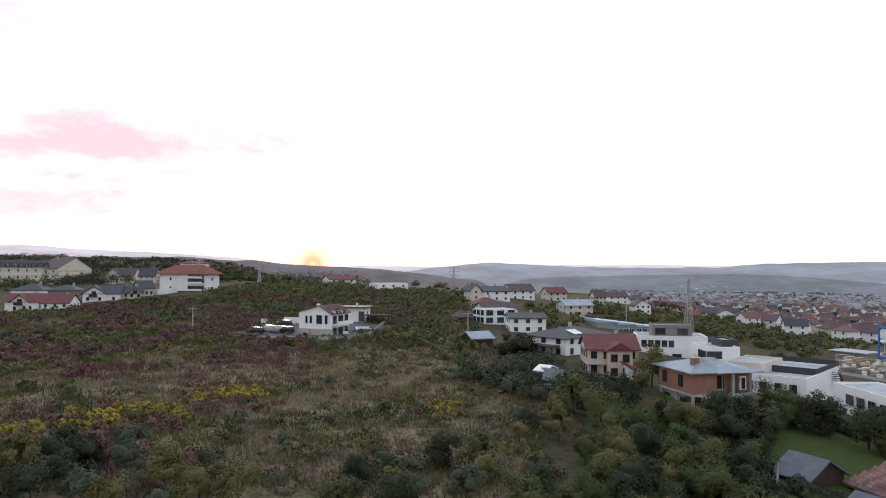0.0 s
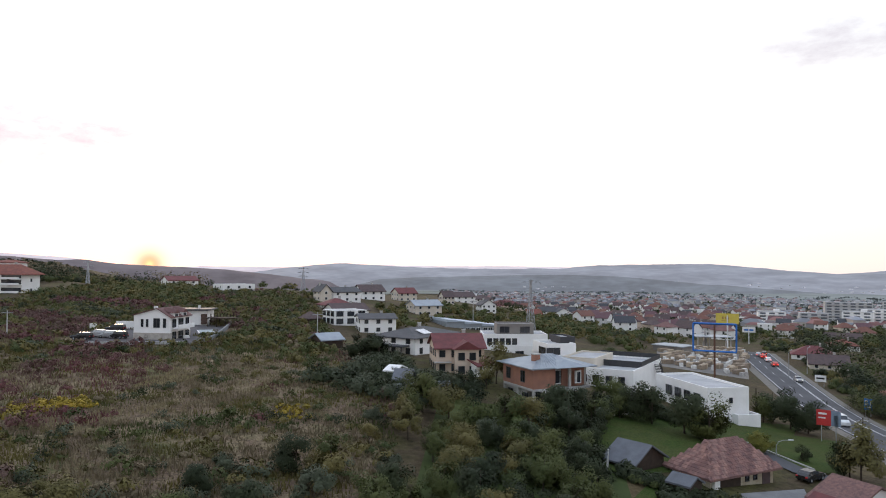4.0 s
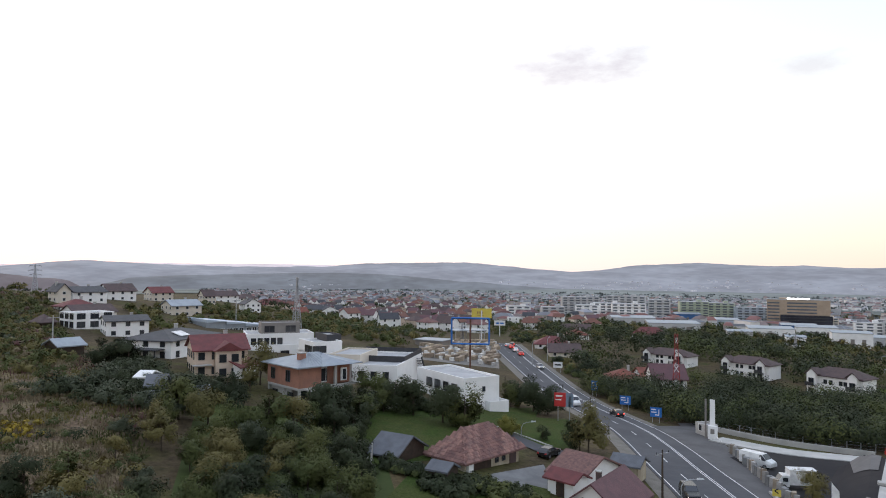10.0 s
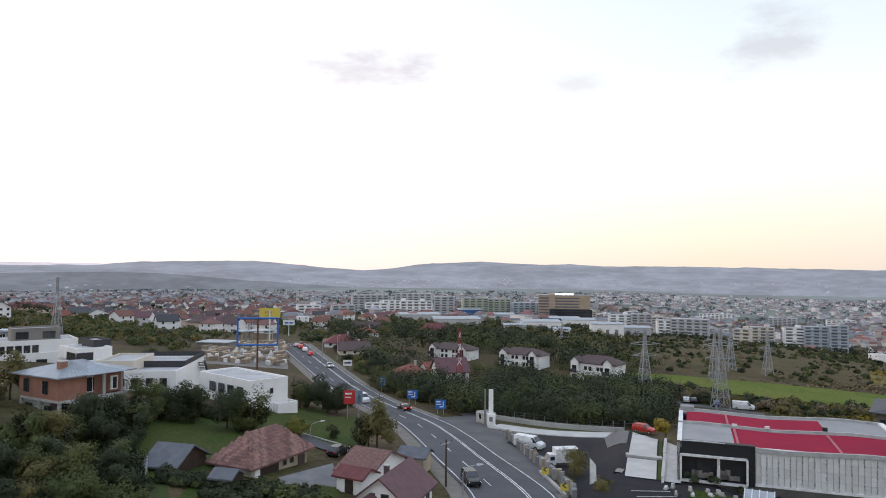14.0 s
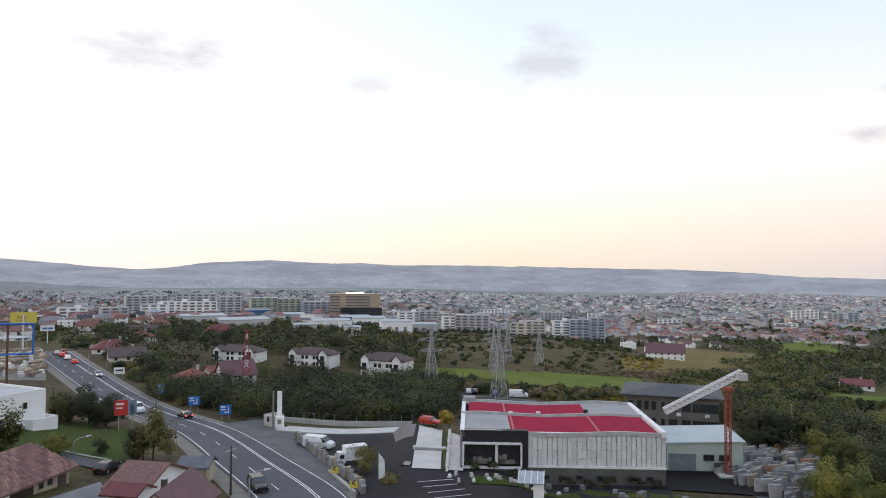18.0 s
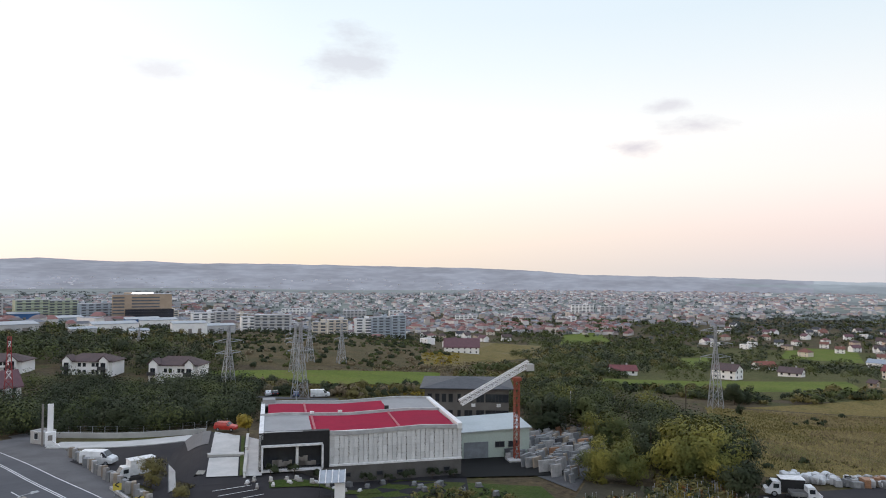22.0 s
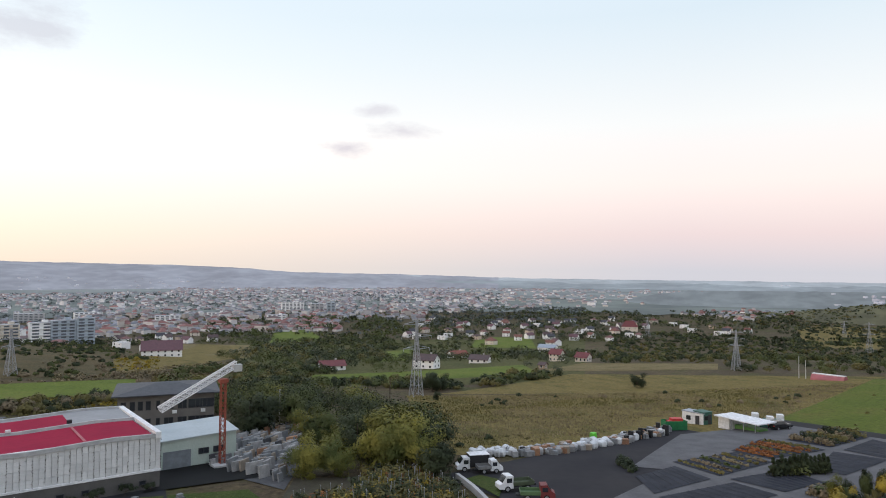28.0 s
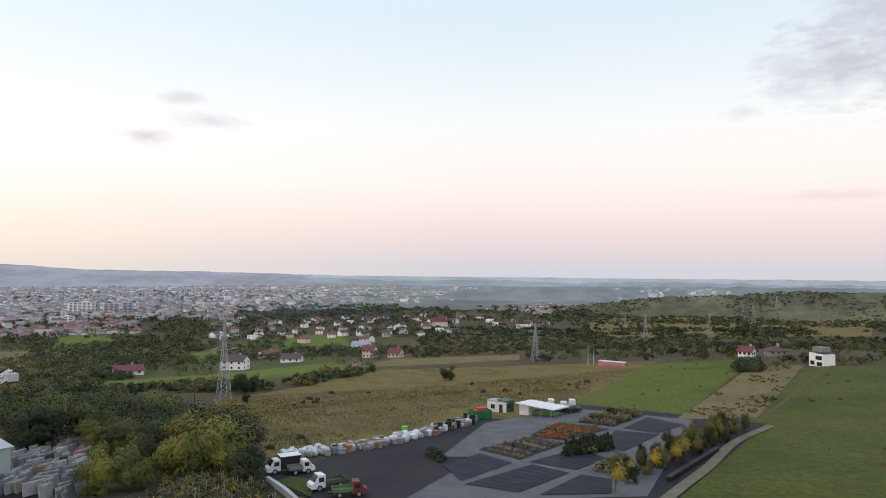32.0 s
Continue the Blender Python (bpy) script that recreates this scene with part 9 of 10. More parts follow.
plant([(-38.5, 54.0), (-14.7, 56.6), (-19.4, 68.3), (-30.7, 71.4), (-46.9, 65.7)], 24, (0.45, 0.75), ["grey", "dark", "green", "olive"], "{} scrubby young tree on the slope", "scrub trees", 2.4)
plant([(-10.3, 57.8), (24.0, 63.5), (31.0, 96.1), (18.1, 102.7), (7.0, 89.2), (-8.3, 72.5)], 34, (0.5, 0.85), ["grey", "dark", "green", "green", "olive"], "{} fruit tree in an overgrown orchard", "orchard trees", 3.6)
plant([(19.3, 94.9), (27.7, 85.7), (33.3, 70.4), (29.2, 59.2), (14.4, 60.4)], 22, (0.55, 0.9), ["dark", "green", "dark", "olive"], "{} fruit tree in an overgrown orchard", "orchard trees", 3.0)


for (x, y), s, k, lb in (
    ((39.9, 98.1), 7.9 / 6, ("dark", 0), "large dark green walnut tree before the brick house"), ((35.9, 95.5), 0.8, ("green", 1), "green fruit tree before the brick house"), ((54.2, 111.6), 7.2 / 6, ("green", 2), "green fruit tree on the lawn"),
    ((55.7, 107.2), 6.3 / 6, ("dark", 1), "dark green fruit tree on the lawn"), ((57.6, 103.8), 7.5 / 6, ("dark", 2), "dark green fruit tree on the lawn"), ((60.8, 99.4), 1.3, ("dark", 0), "large dark green tree on the lawn"),
    ((62.6, 95.3), 1.25, ("green", 0), "large green tree on the lawn"), ((37.6, 125.0), 7.3 / 6, ("olive", 0), "tall olive green tree beside the red-roofed house"), ((34.3, 119.9), 4.0 / 6, ("olive", 1), "olive green tree beside the garden wall"),
    ((28.5, 112.7), 0.95, ("dark", 1), "dark green tree by the garden wall"), ((19.3, 102.4), 1.1, ("green", 1), "green tree at the orchard's edge"), ((22.7, 99.5), 1.1, ("olive", 2), "olive green tree at the orchard's edge"),
    ((29.5, 94.1), 1.1, ("green", 2), "spreading green fruit tree"), ((32.8, 92.9), 1.0, ("olive", 1), "spreading olive green fruit tree"), ((17.5, 141.2), 6.3 / 6, ("dark", 2), "big dark green tree in the scrub"), ((13.6, 143.1), 6.0 / 6, ("dark", 1), "big dark green tree in the scrub"),
    ((16.0, 146.8), 5.6 / 6, ("dark", 0), "big dark green tree in the scrub"), ((74.8, 79.5), 1.25, ("olive", 0), "bushy green tree beside the road"), ((75.5, 82.2), 0.9, ("dark", 0), "bushy dark tree beside the road"),
    ((88.7, 114.8), 1.25, ("dark", 1), "dark green tree between house and road"), ((88.6, 110.0), 1.25, ("dark", 0), "dark green tree between house and road"), ((90.3, 107.6), 1.1, ("dark", 2), "dark green tree behind the billboard"),
    ((85.6, 113.5), 0.9, ("green", 1), "green tree beside the white house"), ((73.3, 88.7), 0.42, ("dark", 2), "small dark fir on the lawn"), ((68.7, 91.8), 0.45, ("willow", 1), "small yellowish tree on the lawn"),
    ((87.0, 51.6), 0.75, ("olive", 1), "olive shrub tree by the parked truck"), ((80.7, 43.4), 0.6, ("olive", 2), "olive shrub tree by the flag"), ((123.8, 54.2), 1.15, ("yellow", 0), "yellowing tree at the showroom corner"),
    ((97.5, -7.8), 0.72, ("willow", 0), "yellowing willow at the slab yard"), ((97.2, -11.5), 0.75, ("willow", 1), "rounded willow at the slab yard"),
    ((98.2, -18.7), 1.05, ("willow", 0), "large yellowing willow beside the lot"), ((97.4, -22.6), 1.1, ("willow", 1), "large yellowing willow beside the lot"), ((105.8, -22.4), 1.1, ("willow", 2), "large yellowing willow beside the lot"), ((97.3, -26.1), 1.2, ("dark", 2), "large dark tree beside the lot"),
    ((90.0, -23.5), 1.0, ("dark", 0), "dark tree beside the lot"), ((128.6, -10.3), 0.75, ("willow", 2), "yellowing tree behind the slab yard"), ((122.6, -12.8), 1.2, ("green", 0), "tall green tree behind the slab yard"), ((117.2, -16.1), 1.1, ("dark", 0), "tall dark tree behind the slab yard"),
    ((132.0, 0.2), 1.4, ("dark", 1), "tall dark tree behind the crane"), ((134.0, -3.1), 1.4, ("dark", 2), "tall dark tree behind the crane"), ((134.0, -7.4), 1.35, ("green", 1), "tall green tree behind the slab yard"), ((112.4, -13.6), 0.6, ("willow", 1), "yellowing tree behind the slab yard"),
    ((105.9, -15.9), 1.2, ("dark", 1), "dark tree behind the slab yard"), ((108.8, -18.5), 1.2, ("dark", 2), "dark tree behind the willows"), ((223.1, -58.2), 1.3, ("dark", 0), "round dark bush tree beside the pylon"), ((227.2, -62.2), 1.2, ("dark", 1), "round dark bush tree beside the pylon"),
    ((202.3, -121.8), 1.0, ("dark", 1), "round dark tree in the meadow"), ((192.2, -51.8), 0.5, ("dark", 2), "small dark tree in the meadow"),
):
    tree(k, x, y, s, (x * 37) % 360, lb, "garden and field trees")

# young trees along the path, yellow weeds in the fields
for k in range(14):
    a, b = Vector((126.3, 94.2)), Vector((141.8, 66.7))
    p = a + (b - a) * (k + 0.4 * rng.uniform()) / 14
    tree([("dark", 0), ("green", 1), ("dark", 2), ("olive", 0)][k % 4], p.x, p.y, rng.uniform(0.34, 0.46), 40 * k, "young round street tree beside the concrete path", "path trees")
for c, n_, k in (([(299.5, 52.2), (312.4, 36.3), (412.7, 49.7), (385.2, 65.6)], 90, "yellow"), ([(189.2, 46.5), (193.3, 26.4), (224.6, 30.7), (214.7, 54.6)], 70, "yellow"), ([(179.3, 59.5), (184.6, 34.4), (221.6, 41.4), (208.7, 69.3)], 130, "olive"), ([(216.1, 71.7), (287.7, 13.5), (323.1, 15.2), (242.9, 80.7)], 160, "brown"), ([(245.8, 60.4), (316.4, 14.9), (355.5, 16.7), (275.7, 67.8)], 120, "straw")):
    scrub("field_weeds", {"yellow": "yellow flowering weeds in the fallow field", "olive": "olive weeds behind the showroom", "brown": "brown dry weeds in the fallow field", "straw": "pale dry grass in the fallow field"}[k], inside(c, rng, n_), (0.5, 1.1), k, 540 + n_, 5, 9, 0.24, 1.6, "weeds")

for x, y, s_, k in ((45.0, 105.2, 0.95, "dark"), (45.6, 99.1, 0.9, "green"), (43.0, 95.0, 0.85, "dark"), (40.5, 90.5, 0.8, "dark"), (48.5, 103.0, 0.9, "dark"), (37.5, 84.5, 0.7, "green"), (35.5, 80.5, 0.75, "dark")):
    tree((k, int(x) % 3), x, y, s_, 50 * x % 360, "dark leafy garden tree beside the lawn", "garden and field trees")
scrub("bushes", "dark undergrowth beside the lawn", inside([(38.2, 92.6), (41.0, 88.3), (38.5, 80.0), (33.6, 71.6), (30.1, 72.7), (32.0, 84.0)], rng, 120), (0.8, 1.8), "dark", 539, 8, 34, 0.09, 0.7, "bushes")

# hedge along the villas' garden walls
HEDGE = [(50.8, 112.6), (57.3, 112.1), (66.0, 101.3), (69.8, 106.4), (63.7, 119.8), (54.1, 117.5)]
pts = inside(HEDGE, rng, 60)
scrub("hedge", "dark green hedge along the garden walls", pts, (1.5, 2.8), "dark", 530, 8, 26, 0.17, 0.7, "hedge")
FARMG = [(40.4, 70.6), (43.2, 66.0), (48.8, 71.1), (47.0, 74.4), (44.0, 75.0)]
VINE = [(39.0, 79.0), (41.0, 80.0), (48.6, 71.5), (53.5, 64.5), (51.0, 63.0), (46.0, 69.5)]
scrub("bushes", "dark hedge and vines along the farm fence", inside(VINE, rng, 90), (0.9, 1.9), "dark", 536, 9, 40, 0.085, 0.6, "bushes")
scrub("bushes", "green vines along the farm fence", inside(VINE, rng, 40), (0.8, 1.7), "green", 537, 9, 40, 0.085, 0.6, "bushes")
scrub("bushes", "dark garden bushes and vines by the farmhouse", inside(FARMG, rng, 60), (0.8, 1.8), "dark", 532, 7, 22, 0.13, 0.8, "bushes")
for c, n_ in (([(52.8, 61.3), (54.3, 59.1), (59.0, 65.4), (57.5, 67.9)], 14), ([(78.9, 77.0), (71.9, 62.6), (74.8, 64.1), (82.6, 78.7)], 26), ([(47.4, 69.1), (46.3, 64.2), (50.5, 67.3), (51.7, 71.1)], 16)):
    scrub("bushes", "green garden shrubs beside the houses", inside(c, rng, n_), (0.9, 2.0), "green", 533 + n_, 7, 22, 0.13, 0.8, "bushes")

# young nursery stock with stakes in front of the slab yard
rng = np.random.default_rng(505)
drape("nursery_soil", [(78.4, -1.9), (71.0, -24.6), (93.5, -27.3), (96.1, -5.9)], mat("dark_nursery_soil", (0.036, 0.03, 0.02), (0.05, 0.045, 0.026), 0.25, 0.95, coord="World", fine=0.4, bump=0.5), 0.12, "dark soil between rows of nursery saplings", "soil")
STK = [(82.4, -5.1), (76.2, -24.3), (92.5, -26.2), (96.7, -12.0), (91.6, -4.2)]
pts = inside(STK, rng, 420, 0.5)
scrub("nursery_plants", "rows of staked nursery saplings turning yellow", pts[0::3], (1.2, 2.4), "olive", 510, 5, 16, 0.12, 0.3, "nursery plants")
scrub("nursery_plants", "rows of dark staked nursery saplings", pts[1::3], (1.2, 2.4), "dark", 511, 5, 16, 0.12, 0.3, "nursery plants")
scrub("nursery_plants", "rows of orange-brown nursery saplings", pts[2::6], (1.0, 2.0), "orange", 512, 5, 10, 0.1, 0.3, "nursery plants")
scrub("nursery_plants", "rows of yellow nursery saplings", pts[5::6], (1.0, 2.2), "yellow", 513, 5, 12, 0.1, 0.3, "nursery plants")
stake = Build()
stake.box(0, 0, -0.2, 0.05, 0.05, 2.2).box(0, 0, 2.0, 0.1, 0.1, 0.08)
stake_m = stake.mesh("stake", STEEL)
for x, y in pts[::6]:
    o = new("stake", stake_m)
    o.location = (x + 0.3, y, ground_z(x, y))
    tagged(o, "thin pale stake beside a sapling", "stake", "stakes in the nursery")
GARD = [(83.8, 17.3), (76.2, -3.7), (91.5, -2.9), (93.0, 10.4)]
pts = inside(GARD, rng, 70, 0.8)
scrub("garden_plants", "mixed shrubs in the display garden", pts[::2], (0.6, 1.6), "dark", 521, 5, 16, 0.1, 0.5, "garden plants")
scrub("garden_plants", "olive shrubs in the display garden", pts[1::2], (0.6, 1.6), "olive", 522, 5, 16, 0.1, 0.5, "garden plants")

# ---- woods and hedges of the valley ----
NAMES = {"dark": "dark green", "green": "green", "olive": "olive green", "willow": "yellowing", "grey": "grey-green", "brown": "brown", "maroon": "reddish", "yellow": "yellow"}


def wood(poly, n, h, kinds_, seed, label, gap=0.44, grain=0.02, zf=None):
    """Masses of trees with gaps between them, coarser the further off."""
    rg = np.random.default_rng(seed)
    pts = [p for p in inside(poly, rg, n, 0.42 * h[0]) if patch(p[0], p[1], grain, seed) > gap + rg.uniform(-0.06, 0.06)]
    for i, k in enumerate(kinds_):
        mine = pts[i::len(kinds_)]
        for lo, hi, clumps, per, leaf, wide in ((0, 230, 22, 40, 0.15, 0.55), (230, 480, 10, 19, 0.27, 0.62), (480, 950, 7, 11, 0.54, 0.85), (950, 5000, 5, 6, 1.15, 1.2)):
            q = [p for p in mine if lo <= math.hypot(*p) < hi]
            scrub("woodland", label.format(NAMES[k]), q, h, k, seed + i + lo, clumps, per, leaf, wide, "woods", zf)


wood([(130.0, 143.0), (115.0, 88.3), (140.4, 60.7), (199.1, 86.8), (166.8, 120.0), (147.2, 146.8)], 260, (4.2, 8.0), ["dark", "dark", "green", "dark"], 600, "{} woodland beside the road", 0.3, 0.04)
wood([(209.8, 254.7), (146.9, 159.0), (166.8, 120.0), (199.8, 86.3), (261.0, 123.8), (313.3, 225.4), (329.1, 386.9)], 430, (4, 8), ["dark", "green", "dark", "dark", "green"], 610, "{} trees between the houses", 0.38, 0.03)
wood([(242.9, 315.3), (219.2, 249.3), (358.9, 218.2), (261.0, 123.8), (641.4, 327.2), (454.2, 453.7), (356.4, 455.0)], 420, (4, 8), ["dark", "green", "dark", "olive"], 620, "{} trees at the edge of town", 0.42)
wood([(148.6, 16.8), (128.8, 0.1), (114.7, -18.6), (97.3, -26.2), (130.0, -31.8), (181.9, -26.4), (208.6, 0.3), (204.4, 16.8)], 120, (4.5, 8.2), ["dark", "green", "willow", "dark", "green"], 630, "{} trees behind the slab yard", 0.36, 0.05)
wood([(218.8, 26.7), (231.5, -10.8), (239.8, -38.7), (345.1, -33.0), (316.1, 15.9), (266.0, 30.4)], 230, (3, 5.5), ["green", "green", "dark", "olive"], 640, "{} tree belt in the valley", 0.46, 0.03)
wood([(323.0, 5.9), (333.1, -53.7), (402.6, -98.3), (859.5, -167.0), (951.0, -44.0), (507.5, 25.7)], 520, (4, 7.5), ["green", "dark", "grey", "green", "olive"], 650, "{} dense trees in the valley", 0.45, 0.016)
wood([(738.3, 61.1), (906.9, -206.3), (1339.1, -282.2), (1365.0, 69.8)], 700, (5, 9), ["green", "green", "grey"], 660, "{} dense trees at the foot of town", 0.42, 0.012)
wood([(188.0, 99.9), (185.5, 27.0), (223.9, 32.6), (206.0, 109.5)], 170, (1.5, 3.5), ["olive", "dark", "brown", "dark"], 670, "{} bushes along the field", 0.4, 0.04)
wood([(226.1, 120.3), (261.7, 38.2), (377.8, 49.3), (901.7, 160.9), (568.1, 303.2)], 1500, (0.8, 2.2), ["green", "dark", "brown", "dark", "green"], 680, "{} scrub below the town", 0.42, 0.025)
wood([(439.6, 274.0), (824.3, 94.6), (1084.5, 124.7), (583.8, 364.1)], 260, (4, 7), ["dark", "dark", "green"], 685, "{} tree belt below the town", 0.4, 0.015)
wood([(259.4, -21.3), (205.9, -84.3), (220.0, -125.2), (250.7, -137.3), (287.1, -96.6), (269.3, -24.0)], 200, (1.5, 4), ["dark", "green", "olive"], 690, "{} hedge between the fields", 0.46, 0.03)
wood([(330.4, 0.9), (262.7, -138.4), (603.1, -317.6), (879.1, -358.7), (1039.8, 3.8)], 760, (3.5, 7.5), ["green", "green", "dark", "grey"], 700, "{} trees round the valley houses", 0.42, 0.016)
wood([(299.8, -157.9), (232.0, -180.9), (119.1, -193.2), (94.5, -238.6), (386.5, -976.8), (618.8, -676.7), (796.4, -435.9)], 2200, (2.2, 4.6), ["dark", "green", "dark", "olive", "green"], 710, "{} woodland behind the meadows", 0.22, 0.02)
wood([(763.0, -417.6), (578.2, -670.2), (510.6, -852.1), (592.6, -989.0), (768.0, -723.2), (947.0, -538.4)], 1000, (2.5, 5), ["dark", "green", "dark"], 720, "{} woodland on the far slope", 0.42, 0.015)
wood([(928.8, -189.6), (779.7, -426.8), (879.5, -828.2), (1193.6, -1124.0), (1424.5, -662.6), (1218.0, -276.7)], 900, (5, 9), ["green", "grey", "dark"], 730, "{} trees round the village", 0.42, 0.01)
wood([(750.3, -654.0), (604.5, -878.6), (424.1, -1071.8), (720.3, -1822.3), (998.6, -1261.4), (1024.0, -906.6)], 1100, (2, 4), ["dark", "grey", "dark"], 740, "{} bushes on the far grassland", 0.44, 0.012)
wood([(139.6, -180.1), (128.1, -183.5), (139.6, -200.0), (151.9, -197.3)], 26, (2.5, 4.5), ["dark", "green"], 750, "{} bushes beside the bungalows", 0.0)
wood([(115.2, 309.2), (189.7, 345.3), (216.7, 277.4), (372.7, 493.0), (361.1, 711.7), (298.3, 763.8)], 300, (2.4, 4.8), ["green", "green", "olive"], 760, "{} trees on the slope above town", 0.44)
wood([(78.8, 211.3), (172.5, 274.2), (233.2, 302.6), (496.2, 583.6), (809.9, 1124.7), (388.8, 1046.1)], 560, (2.2, 4.6), ["green", "green", "grey"], 765, "{} trees between town houses", 0.42)
wood([(-252.8, 332.4), (-185.9, 384.2), (-103.5, 331.0), (-250.2, 799.5), (-356.5, 700.8), (-444.3, 583.4)], 300, (4, 8), ["dark", "green", "dark"], 770, "{} trees on the hilltop", 0.36)
wood([(-114.4, 339.3), (21.0, 338.2), (23.8, 382.8), (-37.5, 319.6), (-222.1, 709.8)], 240, (2.5, 5), ["dark", "green", "olive"], 780, "{} trees along the skyline", 0.3)
wood([(69.2, 211.6), (96.1, 177.9), (148.1, 265.5), (215.1, 337.2), (307.9, 657.5), (114.1, 349.8)], 240, (1.5, 3.6), ["green", "green", "olive"], 790, "{} bushes behind the villas", 0.36, 0.04)
wood([(197.4, 266.9), (122.0, 135.7), (120.3, 110.1), (171.6, 173.4), (250.2, 317.2)], 130, (1.2, 3.5), ["dark", "green", "olive"], 795, "{} bushes along the road", 0.42, 0.05)
wood([(-323.0, 424.4), (-37.5, 319.6), (-41.5, 354.3), (-223.3, 964.5), (-371.3, 940.8), (-535.4, 702.8)], 1300, (5, 9), ["dark", "dark", "brown"], 797, "{} woods on the hill behind the houses", 0.3, 0.006)
wood([(-234.6, 370.0), (-176.1, 363.9), (-243.5, 503.1), (-276.5, 436.0)], 44, (4, 7), ["dark", "dark", "green"], 798, "{} trees before the hilltop houses", 0.0)
wood([(201.6, -92.1), (144.8, -98.8), (140.1, -120.3), (152.7, -162.1), (176.5, -142.2), (206.1, -117.4)], 60, (0.4, 1.2), ["brown", "dark", "olive"], 799, "{} weeds and bushes in the meadow", 0.5, 0.05)
for x, y, s, k in ((39.0, 93.6, 1.0, "dark"), (31.0, 79.7, 0.95, "green"), (33.7, 75.3, 0.9, "dark"), (31.1, 87.1, 0.9, "dark"), (53.0, 105.9, 0.7, "green")):
    tree((k, 1), x, y, s, 70 * s, "leafy garden tree at the edge of the lawn", "garden trees")
# low tufts in the meadows
MTUFT = [(109.5, -31.4), (118.9, -100.5), (168.0, -178.4), (210.1, -48.1)]
rng = np.random.default_rng(808)
tu = [p for p in inside(MTUFT, rng, 1000) if patch(p[0], p[1], 0.05, 4) > 0.55]
scrub("weeds", "olive weeds in the dry meadow", tu, (0.15, 0.4), "olive", 802, 5, 14, 0.09, 1.3, "weeds")
scrub("weeds", "dark bushes in the dry meadow", [p for p in tu if patch(p[0], p[1], 0.03, 14) > 0.58][::11], (0.5, 1.3), "dark", 807, 6, 14, 0.2, 0.7, "weeds")
mt_ = {"straw": [], "brown": [], "olive": []}
for x, y in inside(MTUFT, rng, 5000):
    a = patch(x, y, 0.05, 61)
    mt_["straw" if a > 0.58 else ("brown" if a > 0.46 else "olive")].append((x, y))
for i, (k, q) in enumerate(mt_.items()):
    tufts("meadow_grass", {"straw": "pale dry meadow grass", "brown": "brown meadow grass", "olive": "olive meadow grass"}[k], q, (0.15, 0.45), k, 820 + i, 8, 1.2, 0.09)
FIELDS.clear()
GT = [(118.1, -101.4), (95.3, -111.2), (148.5, -211.3), (166.3, -189.9)]
scrub("weeds", "olive weed clumps in the green meadow", inside(GT, rng, 12), (0.3, 0.6), "olive", 803, 7, 20, 0.1, 1.0, "weeds")
GR = [(58.2, -84.4), (44.2, -99.5), (97.3, -199.3), (112.3, -187.3)]
scrub("weeds", "olive weed clumps in the grazed meadow", inside(GR, rng, 18), (0.3, 0.6), "olive", 813, 7, 20, 0.1, 1.0, "weeds")
EDG = [(90.4, -104.8), (82.5, -117.2), (128.2, -207.4), (140.3, -199.6)]
scrub("weeds", "dry bushes in the tall grass strip", [p for p in inside(EDG, rng, 160) if patch(p[0], p[1], 0.08, 5) > 0.5], (0.4, 1.0), "olive", 808, 4, 12, 0.13, 1.1, "weeds")

# ---- town ----
rng = np.random.default_rng(909)
HP = []
R_MUTED = mat("muted_red_roof", (0.2, 0.1, 0.092), (0.15, 0.08, 0.075), 0.8, 0.75, bump=0.3)
R_RUST = mat("rust_red_roof", (0.2, 0.09, 0.068), (0.14, 0.07, 0.056), 0.8, 0.8, bump=0.3)
for i, (wm, rm, rf) in enumerate(((WHITE, R_MUTED, "hip"), (WHITE, PLUM, "gable"), (WHITE, R_BROWN, "gable"), (PINK, R_BROWN, "hip"), (WHITE, R_DARK, "gable"), (CREAM, R_RUST, "hip"), (WHITE, R_RUST, "gable"), (WHITE, METAL_ROOF, "flat"))):
    o = house("town_house", 0, 0, 0, 9.5 + i % 3 * 1.5, 8 + i % 2, 2, rf, "", wall=wm, roofm=rm, sh=2.7, rise=2.6 + i % 3 * 0.5, nwin=2, sides="f", chimney=i % 2 == 0, z=0)
    nm = {R_MUTED: "red", R_BROWN: "brown", R_DARK: "dark grey", PLUM: "plum", R_RUST: "rusty red", METAL_ROOF: "flat grey"}[rm]
    tagged(o, "{} town house with {} roof".format({WHITE: "white", CREAM: "cream", PINK: "salmon"}[wm], nm), "house", "town houses")
    HP.append(o)


def town(poly, n, spacing, rg, used=[0] * 8):
    for x, y in inside(poly, rg, n, spacing):
        k = int(rg.integers(8))
        m_ = pose(x, y, ground_z(x, y) - 0.3, 0, 0, -math.degrees(math.atan2(x, y)) + rg.uniform(-55, 55))
        if not used[k]:
            HP[k].matrix_basis = m_
            used[k] = 1
        else:
            copy_thing(HP[k], m_)


town(sector(23, 34.5, 400, 560), 44, 14, rng)
town(sector(18.5, 33, 560, 760), 62, 15, rng)
town(sector(17, 37, 760, 1010), 78, 17, rng)
town(sector(36.5, 44, 480, 760), 14, 20, rng)
town([(816.8, -173.2), (724.1, -309.3), (839.2, -513.9), (1072.5, -656.5), (1269.1, -278.3)], 56, 16, rng)
town([(1123.7, -458.3), (799.0, -674.8), (914.6, -772.4), (1163.1, -661.0)], 16, 14, rng)
town([(496.5, 81.4), (797.1, 29.5), (1128.2, 67.9), (1042.4, 197.0)], 12, 14, rng)
for k, o in enumerate(HP):
    if o.location.length < 1:
        x, y = 300 + 14 * k, 560
        o.matrix_basis = pose(x, y, ground_z(x, y))


